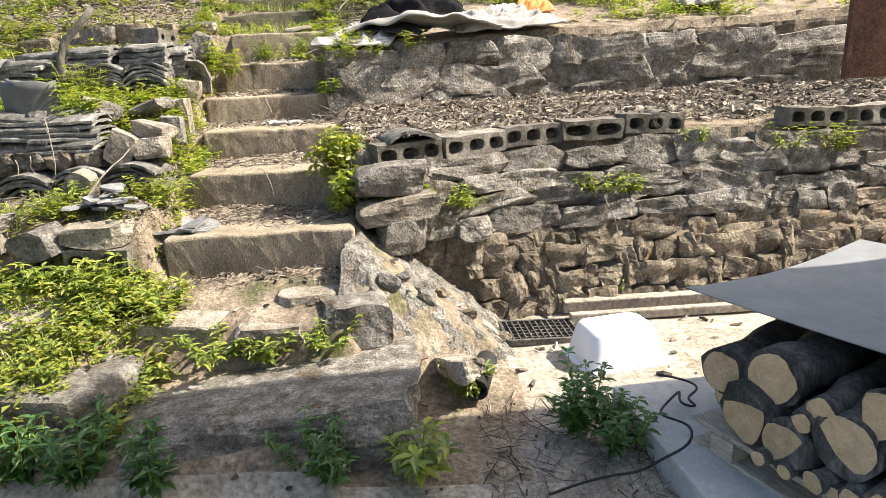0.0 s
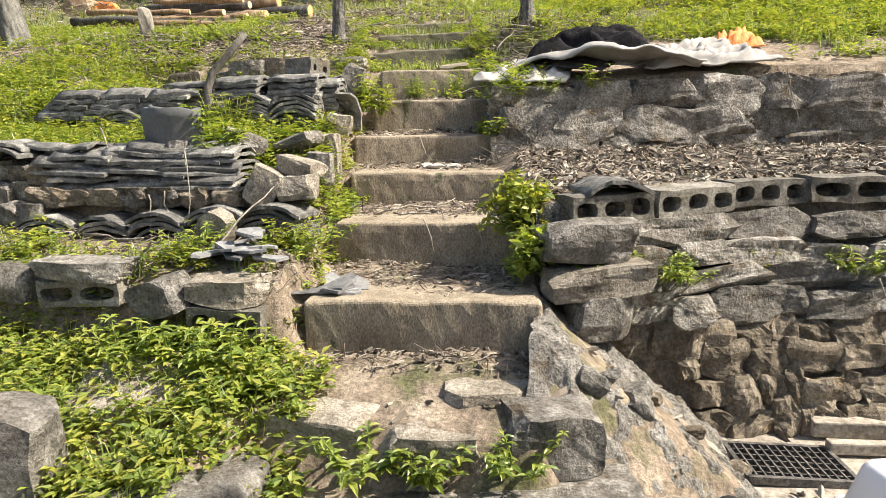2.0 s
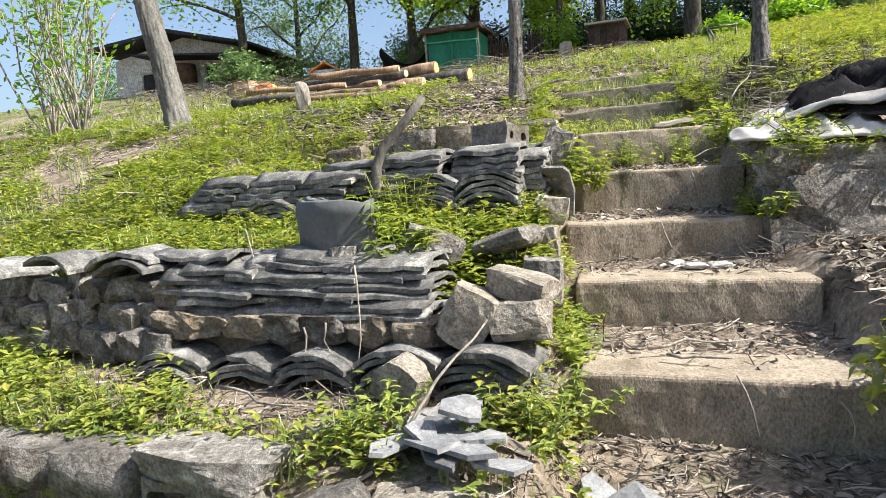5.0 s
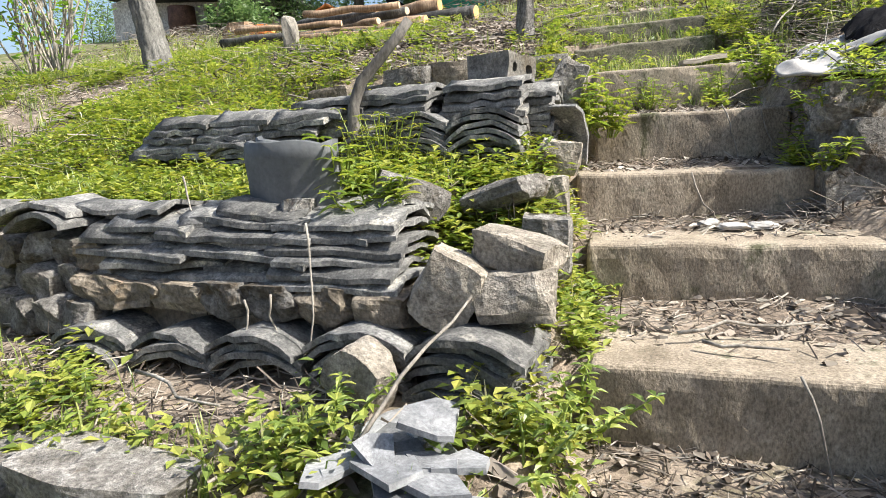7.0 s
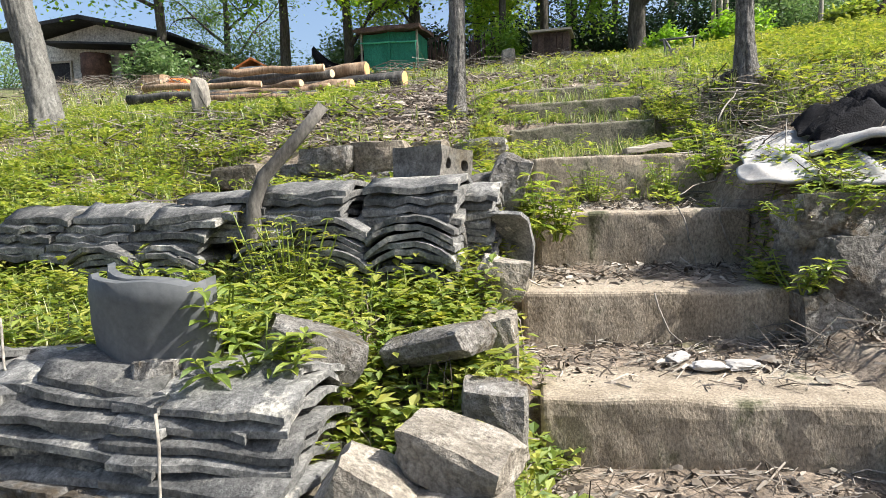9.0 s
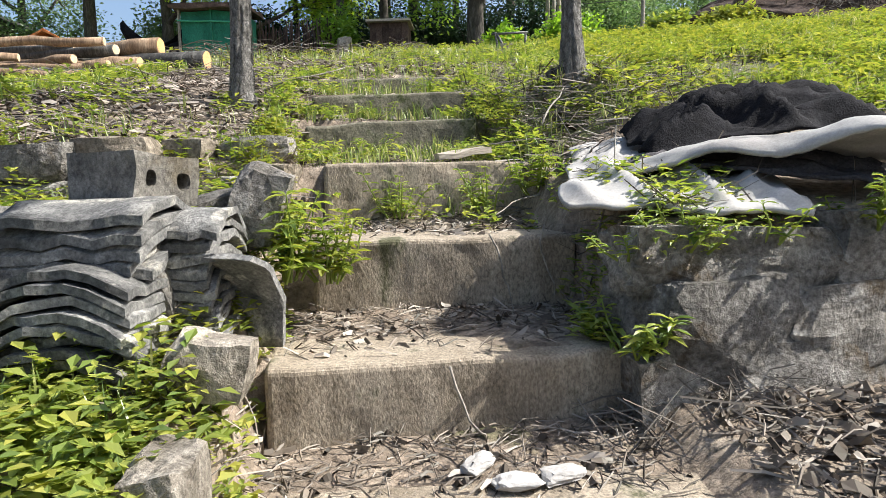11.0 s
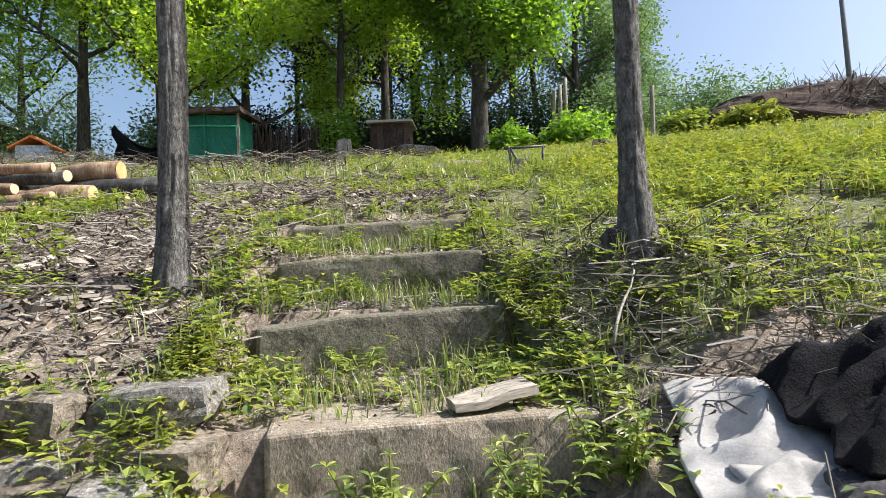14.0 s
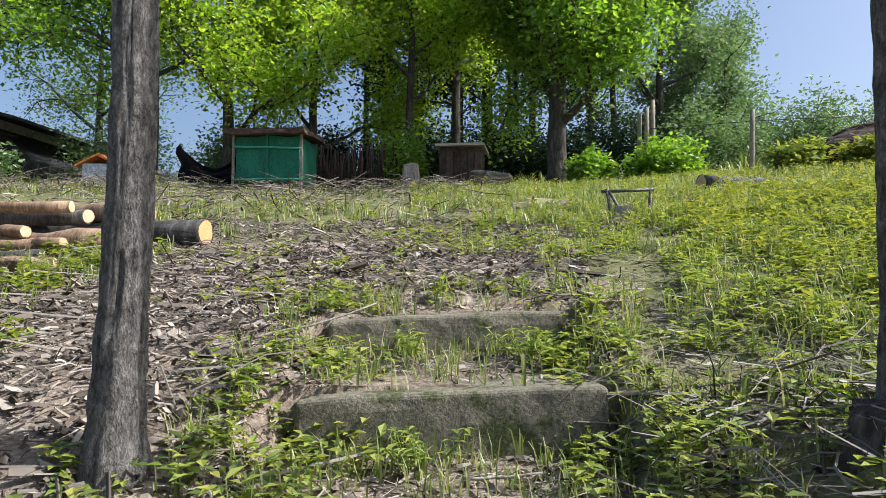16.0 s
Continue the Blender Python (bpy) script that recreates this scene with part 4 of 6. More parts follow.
for row in range(5):
    piece("tile", rng.choice(FLAT), pose(-2.06 + rng.uniform(-0.015, 0.015), 4.70, 1.565 + 0.028 * row, 0, rng.uniform(-3, 3), 92 + rng.uniform(-3, 3)) @ Matrix.Diagonal((1.1, 1, 1.3, 1)), WALL2)
for row in range(11):
    piece("tile", rng.choice(TILES), pose(-1.90 + rng.uniform(-0.015, 0.015), 4.78, 1.375 + 0.027 * row, rng.uniform(-4, 4), rng.uniform(-3, 3), 94 + rng.uniform(-4, 4)) @ Matrix.Diagonal((0.9, 0.7, 1, 1)), WALL2)
for k in range(9):
    piece("stone", rng.choice(GREYS + BROWNS), pose(-3.5 + 0.19 * k, 4.72, 1.52, 0, rng.uniform(-8, 8), rng.uniform(-8, 8)) @ Matrix.Diagonal((0.19, 0.2, 0.26, 1)), WALL2)
hollow_block(pose(-2.06, 4.84, 1.722, 0, 4, 70), name="broken_block", holes=2, label="broken tan hollow block lying on the upper tile wall", w=0.19, h=0.115, d=0.21, rim_x=0.030, rim_z=0.036)
pl = tile_stack(-1.84, 4.74, 1.50, 1, 80, "curved roof tile leaning at the end of the upper wall", group="leaning tiles", ry=58)
loose_rock("row_stone", -1.82, 5.02, 1.70, 0.14, 0.12, 0.22, 10, 71, STONE, "grey stone leaning beside the fifth step", "stones beside the steps", ry=18)
loose_rock("row_stone", -1.92, 5.06, 1.68, 0.22, 0.14, 0.13, 40, 72, STONE, "grey broken stone beside the fifth step", "stones beside the steps", ry=-14)
loose_rock("row_stone", -1.74, 4.50, 1.42, 0.15, 0.12, 0.12, 10, 73, PALESTONE, "small pale stone beside the fourth step", "stones beside the steps", ry=12)
loose_rock("row_stone", -1.70, 4.22, 1.24, 0.10, 0.16, 0.26, 8, 74, PALESTONE, "tall thin pale stone beside the third step", "stones beside the steps", square=0.85)

# third row of field stones
for k, (xx, yy, zz, w, d, h, rz) in enumerate(((-3.30, 5.55, 1.76, 0.30, 0.2, 0.13, 4), (-3.02, 5.62, 1.75, 0.22, 0.2, 0.15, -8), (-2.80, 5.60, 1.82, 0.28, 0.22, 0.17, 3), (-2.52, 5.66, 1.82, 0.32, 0.24, 0.20, 6),
                                               (-2.74, 5.58, 1.71, 0.22, 0.18, 0.10, -4), (-2.48, 5.60, 1.70, 0.26, 0.2, 0.10, 5), (-2.28, 5.76, 1.84, 0.20, 0.18, 0.16, -10), (-2.04, 5.84, 1.86, 0.28, 0.2, 0.13, 8),
                                               (-2.22, 5.66, 1.74, 0.18, 0.16, 0.12, 12), (-1.98, 5.74, 1.76, 0.26, 0.2, 0.10, -4))):
    loose_rock("row_stone", xx - 0.10, yy + 0.12, zz + 0.03, w, d, h, rz, 80 + k, STONE if k % 3 else BROWNSTONE, "rounded grey field stone in a low terrace edge", "stones of the third terrace edge", square=0.7)

for k in range(7):
    loose_rock("row_stone", -3.30 + 0.20 * k, 5.72 + 0.03 * (k % 2), 1.735, 0.21, 0.2, 0.12, 5 * (k % 3) - 4, 520 + k, BROWNSTONE if k % 2 else STONE, "rounded grey field stone low in a terrace edge", "stones of the third terrace edge", square=0.74)

# front terrace edge on this side: stones and blocks
loose_rock("terrace_stone", -1.70, 3.00, 0.785, 0.30, 0.20, 0.11, 2, 91, PALESTONE, "flat grey stone resting on a hollow block", "stones of the first terrace edge", square=0.85)
hollow_block(pose(-1.69, 2.98, 0.61, 0, 2, 2), holes=2, w=0.30, h=0.12)
loose_rock("terrace_stone", -1.96, 2.96, 0.76, 0.24, 0.18, 0.15, -6, 92, STONE, "slanted grey stone in the terrace edge", "stones of the first terrace edge", ry=-18, square=0.82)
hollow_block(pose(-2.34, 3.03, 0.705, 0, -3, -2), holes=2, w=0.38, h=0.11)
loose_rock("terrace_stone", -2.32, 3.01, 0.855, 0.42, 0.2, 0.08, 2, 93, STONE, "long flat grey stone over a hollow block", "stones of the first terrace edge", square=0.85)
loose_rock("terrace_stone", -2.70, 3.02, 0.79, 0.28, 0.22, 0.15, 0, 94, STONE, "broad grey stone in the terrace edge", "stones of the first terrace edge")
loose_rock("terrace_stone", -3.05, 3.04, 0.79, 0.34, 0.24, 0.14, 0, 95, STONE, "broad grey stone in the terrace edge", "stones of the first terrace edge")
loose_rock("pale_slab", -1.90, 2.62, 0.47, 0.42, 0.34, 0.14, -6, 96, PALESTONE, "pale rough slab half sunk in the weeds", rx=14, square=0.85)

# broken tiles lying about
def shard_heap(name, x, y, z, n, spread, label, seed):
    r = random.Random(seed)
    th = holder(name, pose(x, y, z), label, "broken tiles", "heaps of broken tile")
    for k in range(n):
        dx, dy = r.uniform(-spread, spread), r.uniform(-spread, spread) * 0.7
        piece("tile_shard", r.choice(SHARDS), pose(dx, dy, 0.008 + 0.006 * k * max(0.1, 1 - math.hypot(dx, dy) / spread), r.uniform(-9, 9), r.uniform(-9, 9), r.uniform(0, 360)) @ Matrix.Diagonal((r.uniform(0.45, 1.25), r.uniform(0.45, 1.2), 0.9, 1)), th)


shard_heap("broken_tiles", -1.70, 3.20, 0.875, 17, 0.17, "heap of broken grey roof tiles on bare soil", 3)
shard_heap("broken_tiles", -1.34, 3.22, 0.728, 9, 0.08, "small heap of broken tile pieces on the lowest step", 4)
for k, (sx_, sy_) in enumerate(((-1.16, 4.56), (-1.07, 4.60), (-1.24, 4.64))):
    loose_rock("white_scrap", sx_, sy_, 1.165, 0.09, 0.05, 0.022, 30 * k, 210 + k, FELT, "crumpled white scrap lying on the third step's tread", "white scraps", square=0.5, rough=0.3)
t1 = new("roof_tile", TILES[1])
t1.matrix_world = pose(-0.22, low_top(-0.22) + 0.08, 1.105, 0, 0, 20)
tagged(t1, "curved grey roof tile lying on the block wall", "roof tile")


def stick(name, pts, r0, r1, material, label, category="stick", group=""):
    bm = bmesh.new()
    tube(bm, pts, list(np.linspace(r0, r1, len(pts))), 7, True, 0.2, pts[0][0])
    ob = part(name, bm, material)
    return tagged(ob, label, category, group)


stick("dead_branch", [(-2.57, 4.46, 1.38), (-2.57, 4.48, 1.55), (-2.58, 4.50, 1.66), (-2.55, 4.52, 1.75), (-2.48, 4.55, 1.83), (-2.42, 4.57, 1.90), (-2.36, 4.60, 1.98)], 0.028, 0.02, GREYBRANCH, "bent bare grey branch standing in the upper tile wall", "branch")
for k, (a, b) in enumerate((((-1.30, 3.86, 0.985), (-0.98, 3.98, 1.0)), ((-1.24, 3.82, 0.98), (-1.05, 3.78, 0.985)), ((-2.62, 3.35, 0.93), (-2.2, 3.2, 0.95)), ((-1.85, 3.2, 0.92), (-1.72, 3.5, 1.14)),
                            ((-2.1, 3.05, 0.92), (-1.98, 3.0, 0.99)), ((-2.6, 7.25, 2.35), (-2.1, 7.6, 2.52)), ((-1.7, 6.95, 2.11), (-1.5, 6.98, 2.12)), ((-0.95, 6.2, 2.0), (-0.82, 6.5, 2.2)))):
    stick("fallen_stick", bend(a, b, 5, 0.03, k), 0.0055, 0.003, BRANCHWOOD, "dry pale stick lying on the ground", group="fallen sticks")
for k, (a, b) in enumerate((((-1.02, 5.38, 1.62), (-1.0, 5.33, 1.40)), ((-1.20, 5.28, 1.60), (-1.12, 5.27, 1.34)), ((-1.30, 4.76, 1.34), (-1.22, 4.74, 1.16)), ((-1.05, 3.62, 0.98), (-0.98, 3.60, 0.74)), ((-0.80, 3.64, 0.92), (-0.72, 3.60, 0.74)),
                            ((-0.9, 6.0, 1.78), (-1.2, 5.62, 1.62)), ((-2.18, 3.54, 1.30), (-2.16, 3.50, 0.95)), ((-2.28, 3.50, 1.12), (-2.26, 3.48, 0.90)), ((-2.36, 3.49, 1.10), (-2.34, 3.46, 0.90)), ((0.3, 5.22, 1.70), (0.42, 5.20, 1.30)), ((1.0, 5.30, 1.72), (1.1, 5.26, 1.35)),
                            ((-2.75, 3.72, 1.42), (-2.6, 3.64, 1.25)), ((-2.95, 4.5, 1.66), (-2.92, 4.46, 1.40)), ((0.9, 3.62, 0.75), (1.02, 3.5, 0.35)))):
    stick("dry_stalk", bend(a, b, 6, 0.05, 20 + k), 0.0035, 0.002, BRANCHWOOD, "thin dry pale stalk hanging over stone", "stalk", "dry stalks")
bm = bmesh.new()
box(bm, 0, 0, 0, 0.24, 0.09, 0.025)
bmesh.ops.subdivide_edges(bm, edges=bm.edges[:], cuts=2, use_grid_fill=True)
for v in bm.verts:
    v.co += noise.noise_vector(v.co * 9) * 0.012
ob = part("pale_board", bm, PALLET)
ob.matrix_world = pose(-1.30, 6.10, 1.88, 4, -8, 24)
tagged(ob, "short pale broken board lying on the sixth step", "board")

# felt blankets and net over the upper wall's edge
def cloth(name, cx, cy, rz, hx, hy, fold, seed, material, label, category, lift=0.02, nx_=46, ny_=34, sharp=1.0):
    bm = bmesh.new()
    grid = []
    for j in range(ny_ + 1):
        row = []
        for i in range(nx_ + 1):
            u, v = i / nx_ * 2 - 1, j / ny_ * 2 - 1
            edge = 1 + 0.14 * nz(u * 2, v * 2, seed, 1.0)
            p = Matrix.Rotation(radians(rz), 3, "Z") @ Vector((hx * u * edge, hy * v * edge, 0))
            x, y = cx + p.x, cy + p.y
            base = ground_z(max(x, -0.80), max(y, up_face(x) + 0.14))
            if y < up_face(x) + 0.1:
                base -= min(0.05, (up_face(x) + 0.1 - y) * 0.5)
            w = 1 - max(abs(u), abs(v)) ** 4
            q = Vector((u * 1.1 + 0.5 * v, v * 1.9 - 0.3 * u, seed * 3.3))
            big = 1 - abs(noise.noise(q * 1.2)) * 2.2
            fine_ = 1 - abs(noise.noise(q * 3.1 + Vector((4, 1, 0)))) * 2
            f = max(0, big) ** (2.2 * sharp) + 0.14 * max(0, fine_) ** 3 + 0.25 * noise.noise(q * 0.8)
            row.append(bm.verts.new((x, y, base + lift + fold * (0.12 + 0.88 * w) * f + 0.006 * nz(x, y, seed, 16))))
        grid.append(row)
    for a, b in zip(grid, grid[1:]):
        for i in range(nx_):
            bm.faces.new((a[i], a[i + 1], b[i + 1], b[i])).smooth = True
    ob = part(name, bm, material)
    s = ob.modifiers.new("thick", "SOLIDIFY")
    s.thickness, s.offset = 0.012, 1
    return tagged(ob, label, category)


cloth("felt_blanket", -0.62, 5.56, -8, 0.30, 0.54, 0.06, 2, FELT, "dirty off-white felt blanket spread at the wall's edge", "blanket", nx_=80, ny_=90)
cloth("dark_blanket", -0.42, 5.34, -24, 0.34, 0.14, 0.04, 7, DARKCLOTH, "dark cloth showing under the felt's fold", "blanket", 0.07)


def felt_fold(x0, x1, y0, depth, rise, label):
    """A felt strip thrown up in one long open fold that gapes towards the front."""
    bm = bmesh.new()
    rows = []
    n, m = 70, 26
    for i in range(n + 1):
        f = i / n
        x = x0 + (x1 - x0) * f
        swell = rise * math.sin(math.pi * min(1, f * 1.05)) ** 0.7 * (1 + 0.35 * nz(f * 3, 2, 1, 1.6))
        yb = y0 - 0.50 * (min(x, -0.12) - x0) + 0.30 * max(0.0, x + 0.12)
        row = []
        for j in range(m + 1):
            g = j / m
            y = yb + depth * (1 - g) - 0.05 * math.sin(math.pi * g) + 0.02 * nz(x, g, 4, 6)
            hump = math.sin(math.pi * min(1, g * 0.66)) ** 1.2
            z = ground_z(max(x, -0.80), max(y, up_face(x) + 0.16)) + 0.04 + swell * hump + 0.02 * nz(x * 6, g * 3, 9) + 0.006 * nz(x, y, 3, 30)
            row.append(bm.verts.new((x + 0.04 * (g - 0.5) + 0.02 * nz(g * 3, x, 5, 3), y, z)))
        rows.append(row)
    for p_, q_ in zip(rows, rows[1:]):
        for j in range(m):
            bm.faces.new((p_[j], q_[j], q_[j + 1], p_[j + 1])).smooth = True
    ob = part("felt_blanket", bm, FELT)
    ob.modifiers.new("thick", "SOLIDIFY").thickness = 0.012
    return tagged(ob, label, "blanket")


felt_fold(-0.80, 0.46, 5.30, 0.42, 0.15, "off-white felt blanket thrown up in one long open fold")
cloth("felt_blanket", 0.52, 5.50, 13, 0.42, 0.22, 0.11, 5, FELT, "crumpled off-white felt blanket with deep folds", "blanket", 0.04, 80, 50)
cloth("shade_net", -0.24, 5.76, 2, 0.42, 0.20, 0.12, 9, NET, "heap of black shade netting on the felt", "net", 0.09, 90, 60, 0.6)
cloth("orange_sack", 0.76, 5.62, 14, 0.16, 0.09, 0.10, 12, ORANGE, "crumpled orange plastic sack lying on the felt", "sack", 0.10, 22, 16)
cloth("white_sack", 2.30, 5.98, 8, 0.26, 0.14, 0.14, 15, FELT, "crumpled off-white sack lying on the upper wall's edge", "sack", 0.06, 30, 20)


# leaves, blades and litter as plain geometry
def leaf_faces(c, size, rs, flat=0.5, aspect=0.5):
    """Folded leaves at the points c: two triangles each about a midrib."""
    n = len(c)
    d = rs.normal(size=(n, 3))
    d[:, 2] *= flat
    d /= np.linalg.norm(d, axis=1)[:, None] + 1e-9
    up = rs.normal(size=(n, 3)) * 0.6 + np.array((0, 0, 1.0))
    s = np.cross(d, up)
    s /= np.linalg.norm(s, axis=1)[:, None] + 1e-9
    nrm = np.cross(s, d)
    L = (size * rs.uniform(0.6, 1.3, n))[:, None]
    v = np.stack([c, c + d * L * 0.45 + s * L * aspect / 2 + nrm * L * 0.08, c + d * L, c + d * L * 0.45 - s * L * aspect / 2 + nrm * L * 0.08], 1).reshape(-1, 3)
    k = np.arange(n)[:, None] * 4
    f = np.concatenate([k + np.array([0, 1, 2]), k + np.array([0, 2, 3])], 0)
    return v, f


def limb_set(bm, p, d, length, r, depth, tips, rs, spread=0.6, up=0.25):
    n = 4
    pts, rad = [p], [r]
    for i in range(n):
        d = (d + Vector(rs.normal(size=3)) * 0.16 + Vector((0, 0, up * 0.15))).normalized()
        p = p + d * length / n
        pts.append(p)
        rad.append(r * (1 - 0.62 * (i + 1) / n))
        if depth <= 1:
            tips.append(p)
    tube(bm, pts, rad, 7 if r > 0.03 else 5, False, 0.1, r * 50)
    if depth > 0:
        for k in range(3 if depth > 1 else 4):
            q = pts[1 + (k + 1) % n]
            nd = (d + Vector(rs.normal(size=3)) * spread + Vector((0, 0, up))).normalized()
            limb_set(bm, q, nd, length * rs.uniform(0.5, 0.78), r * 0.5, depth - 1, tips, rs, spread, up)


def tree(name, x, y, height, r, bole, leaves, leaf, leaf_size, bark, seed, label, lean=(0, 0), spread=0.6, limb_len=1.6, limbs=5, clump=0.35, z=None, up=0.25, wide=1.0):
    rs = np.random.RandomState(seed)
    z0 = ground_z(x, y) - 0.08 if z is None else z
    th = holder(name, pose(x, y, z0), label, "tree", "trees on the hill")
    bm = bmesh.new()
    pts, rad = [], []
    n = 12
    for i in range(n + 1):
        f = i / n
        pts.append(Vector((lean[0] * f * height + 0.05 * height * 0.2 * nz(f * 3, seed), lean[1] * f * height + 0.05 * height * 0.2 * nz(f * 3, seed + 9), f * height)))
        rad.append(r * (1 - 0.75 * f) * (1 + 0.7 * max(0, 0.06 - f) / 0.06))
    tube(bm, pts, rad, 12, True, 0.16, seed)
    part("trunk", bm, bark, th)
    tips = []
    bm = bmesh.new()
    for k in range(limbs):
        f = bole + (1 - bole) * (k + 0.3) / limbs
        p = pts[0].lerp(pts[-1], f)
        p = pts[min(n, int(f * n))]
        a = k * 2.4 + seed
        d = Vector((math.cos(a) * wide, math.sin(a) * wide, 0.5 + 0.6 * f)).normalized()
        limb_set(bm, p, d, limb_len * (1.15 - 0.5 * f), r * 0.5 * (1.2 - f), 2, tips, rs, spread, up)
    part("branchwork", bm, bark, th)
    if leaves:
        tp = np.array([tuple(t) for t in tips])
        leaves = int(leaves * 2.6)
        c = tp[rs.randint(0, len(tp), leaves)] + np.clip(rs.normal(size=(leaves, 3)), -1.6, 1.6) * clump * 0.9
        v, f = leaf_faces(c, leaf_size * 0.62, rs, 0.6, 0.6)
        me = mesh_np("crown", v, f, leaf)
        ob = new("crown", me)
        ob.parent = th
    return th


# the two trunks by the upper steps, the leaning tree and its neighbours
def near_trunk(name, x, y, r, flare, height, bark, label, lean=(0, 0), seed=1):
    z0 = ground_z(x, y) - 0.06
    th = holder(name, pose(x, y, z0), label, "tree", "trees on the slope")
    bm = bmesh.new()
    n = 120
    pts = [Vector((lean[0] * f * height + 0.03 * nz(f * 6, seed), lean[1] * f * height + 0.03 * nz(f * 6, seed + 5), f * height)) for f in [(i / n) ** 1.3 for i in range(n + 1)]]
    rad = [r * (1 - 0.45 * p.z / height) + flare * math.exp(-p.z / 0.13) for p in pts]
    rings = tube(bm, pts, rad, 56, True, 0.10, seed)
    for ring in rings:
        c = sum((v.co for v in ring), Vector()) / len(ring)
        for v in ring:
            d = v.co - c
            a = math.atan2(d.y, d.x)
            ridge = abs(nz(a * 5.0 + 0.6 * nz(v.co.z, a, 3, 5), v.co.z * 3.0, seed, 1.0)) + 0.5 * abs(nz(a * 11, v.co.z * 9, seed + 4))
            v.co = c + d * (1 + 0.30 * (0.3 - ridge) + (0.35 * max(0, nz(a * 1.1, seed, 2)) * math.exp(-v.co.z / 0.1)))
    part("trunk", bm, bark, th)
    bm = bmesh.new()
    tips = []
    rs = np.random.RandomState(seed)
    for k in range(4):
        p = pts[-1 - 2 * k]
        a = k * 2.1 + seed
        limb_set(bm, p, Vector((math.cos(a), math.sin(a), 0.9)).normalized(), 1.2, r * 0.35, 1, tips, rs)
    part("branchwork", bm, bark, th)
    return th


near_trunk("tree", -2.45, 6.66, 0.053, 0.035, 6.0, BARK, "slim tree with furrowed grey bark beside the upper steps", (0.012, 0.01), 3)
near_trunk("tree", -0.725, 6.82, 0.048, 0.075, 6.0, BARK, "tree with furrowed grey bark and a flared dark base", (-0.012, 0.01), 6)
near_trunk("leaning_tree", -6.2, 7.05, 0.125, 0.05, 6.0, SMOOTHBARK, "smooth grey tree leaning over the slope", (-0.27, 0.05), 8)
bm = bmesh.new()
tube(bm, [(0, 0, -0.08), (0.0, 0, 0.02), (-0.01, 0, 0.05), (-0.015, 0.01, 0.08), (-0.02, 0.01, 0.10)], [0.10, 0.07, 0.055, 0.05, 0.04], 18, True, 0.55, 4)
for v in bm.verts:
    v.co += noise.noise_vector(v.co * 18) * 0.022
ob = part("stump", bm, DARKBARK)
ob.matrix_world = pose(-0.79, 6.81, ground_z(-0.79, 6.81) - 0.02)
tagged(ob, "dark rotten stump against the tree's foot", "stump")
loose_rock("stump", -4.70, 7.10, 2.50, 0.13, 0.13, 0.30, 20, 112, BRANCHWOOD, "small grey stump on the slope", square=0.6, rough=0.12)

for k, (tx, ty, th_, tr, bole, nl, lf, ls, sd, sp, ll) in enumerate((
        (-10.7, 19.0, 6.5, 0.16, 0.32, 6500, TREELEAF, 0.20, 11, 0.6, 2.0), (-8.8, 19.0, 6.0, 0.15, 0.20, 9000, LIMELEAF, 0.19, 12, 0.6, 1.9), (-7.3, 20.5, 6.4, 0.13, 0.20, 9000, LIMELEAF, 0.19, 13, 0.6, 1.9),
        (-4.8, 20.5, 7.0, 0.13, 0.34, 8000, LIMELEAF, 0.19, 14, 0.5, 1.7), (-3.8, 21.5, 7.0, 0.14, 0.36, 7000, LIMELEAF, 0.19, 15, 0.5, 1.6), (-13.6, 17.5, 6.5, 0.16, 0.36, 4200, TREELEAF, 0.20, 16, 0.65, 2.0),
        (1.9, 25.0, 7.0, 0.17, 0.22, 9000, FARLEAF, 0.2, 18, 0.6, 2.0), (3.4, 28.0, 5.0, 0.14, 0.2, 8000, FARLEAF, 0.2, 19, 0.6, 1.9), (-16.0, 24.0, 6.2, 0.16, 0.25, 4200, FARLEAF, 0.18, 20, 0.6, 2.0))):
    tree("tree", tx, ty, th_, tr, bole, nl, lf, ls, DARKBARK, sd, "leafy spring tree with a dark trunk at the field's edge" if lf is not LIMELEAF else "forked tree with sunlit lime-green leaves", spread=sp, limb_len=ll * 1.1, limbs=9, up=0.12, wide=1.2)
tree("broad_tree", -1.25, 19.0, 6.0, 0.24, 0.30, 22000, TREELEAF, 0.19, DARKBARK, 31, "broad dense green tree with a thick dark trunk", limb_len=1.75, limbs=13, clump=0.42, wide=1.1)
rs = np.random.RandomState(5)
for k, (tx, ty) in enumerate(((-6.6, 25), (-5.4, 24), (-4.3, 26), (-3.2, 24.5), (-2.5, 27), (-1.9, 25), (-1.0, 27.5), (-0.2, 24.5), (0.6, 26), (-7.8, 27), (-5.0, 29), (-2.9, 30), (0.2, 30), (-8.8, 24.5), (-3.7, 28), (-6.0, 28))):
    tree("pine", tx, ty, 8.5 + (k % 3), 0.13, 0.42, 1500, PINESHADE, 0.24, DARKBARK, 40 + k, "tall dark pine in the wood behind the field", spread=0.5, limb_len=1.5, limbs=8, clump=0.3, up=0.0)


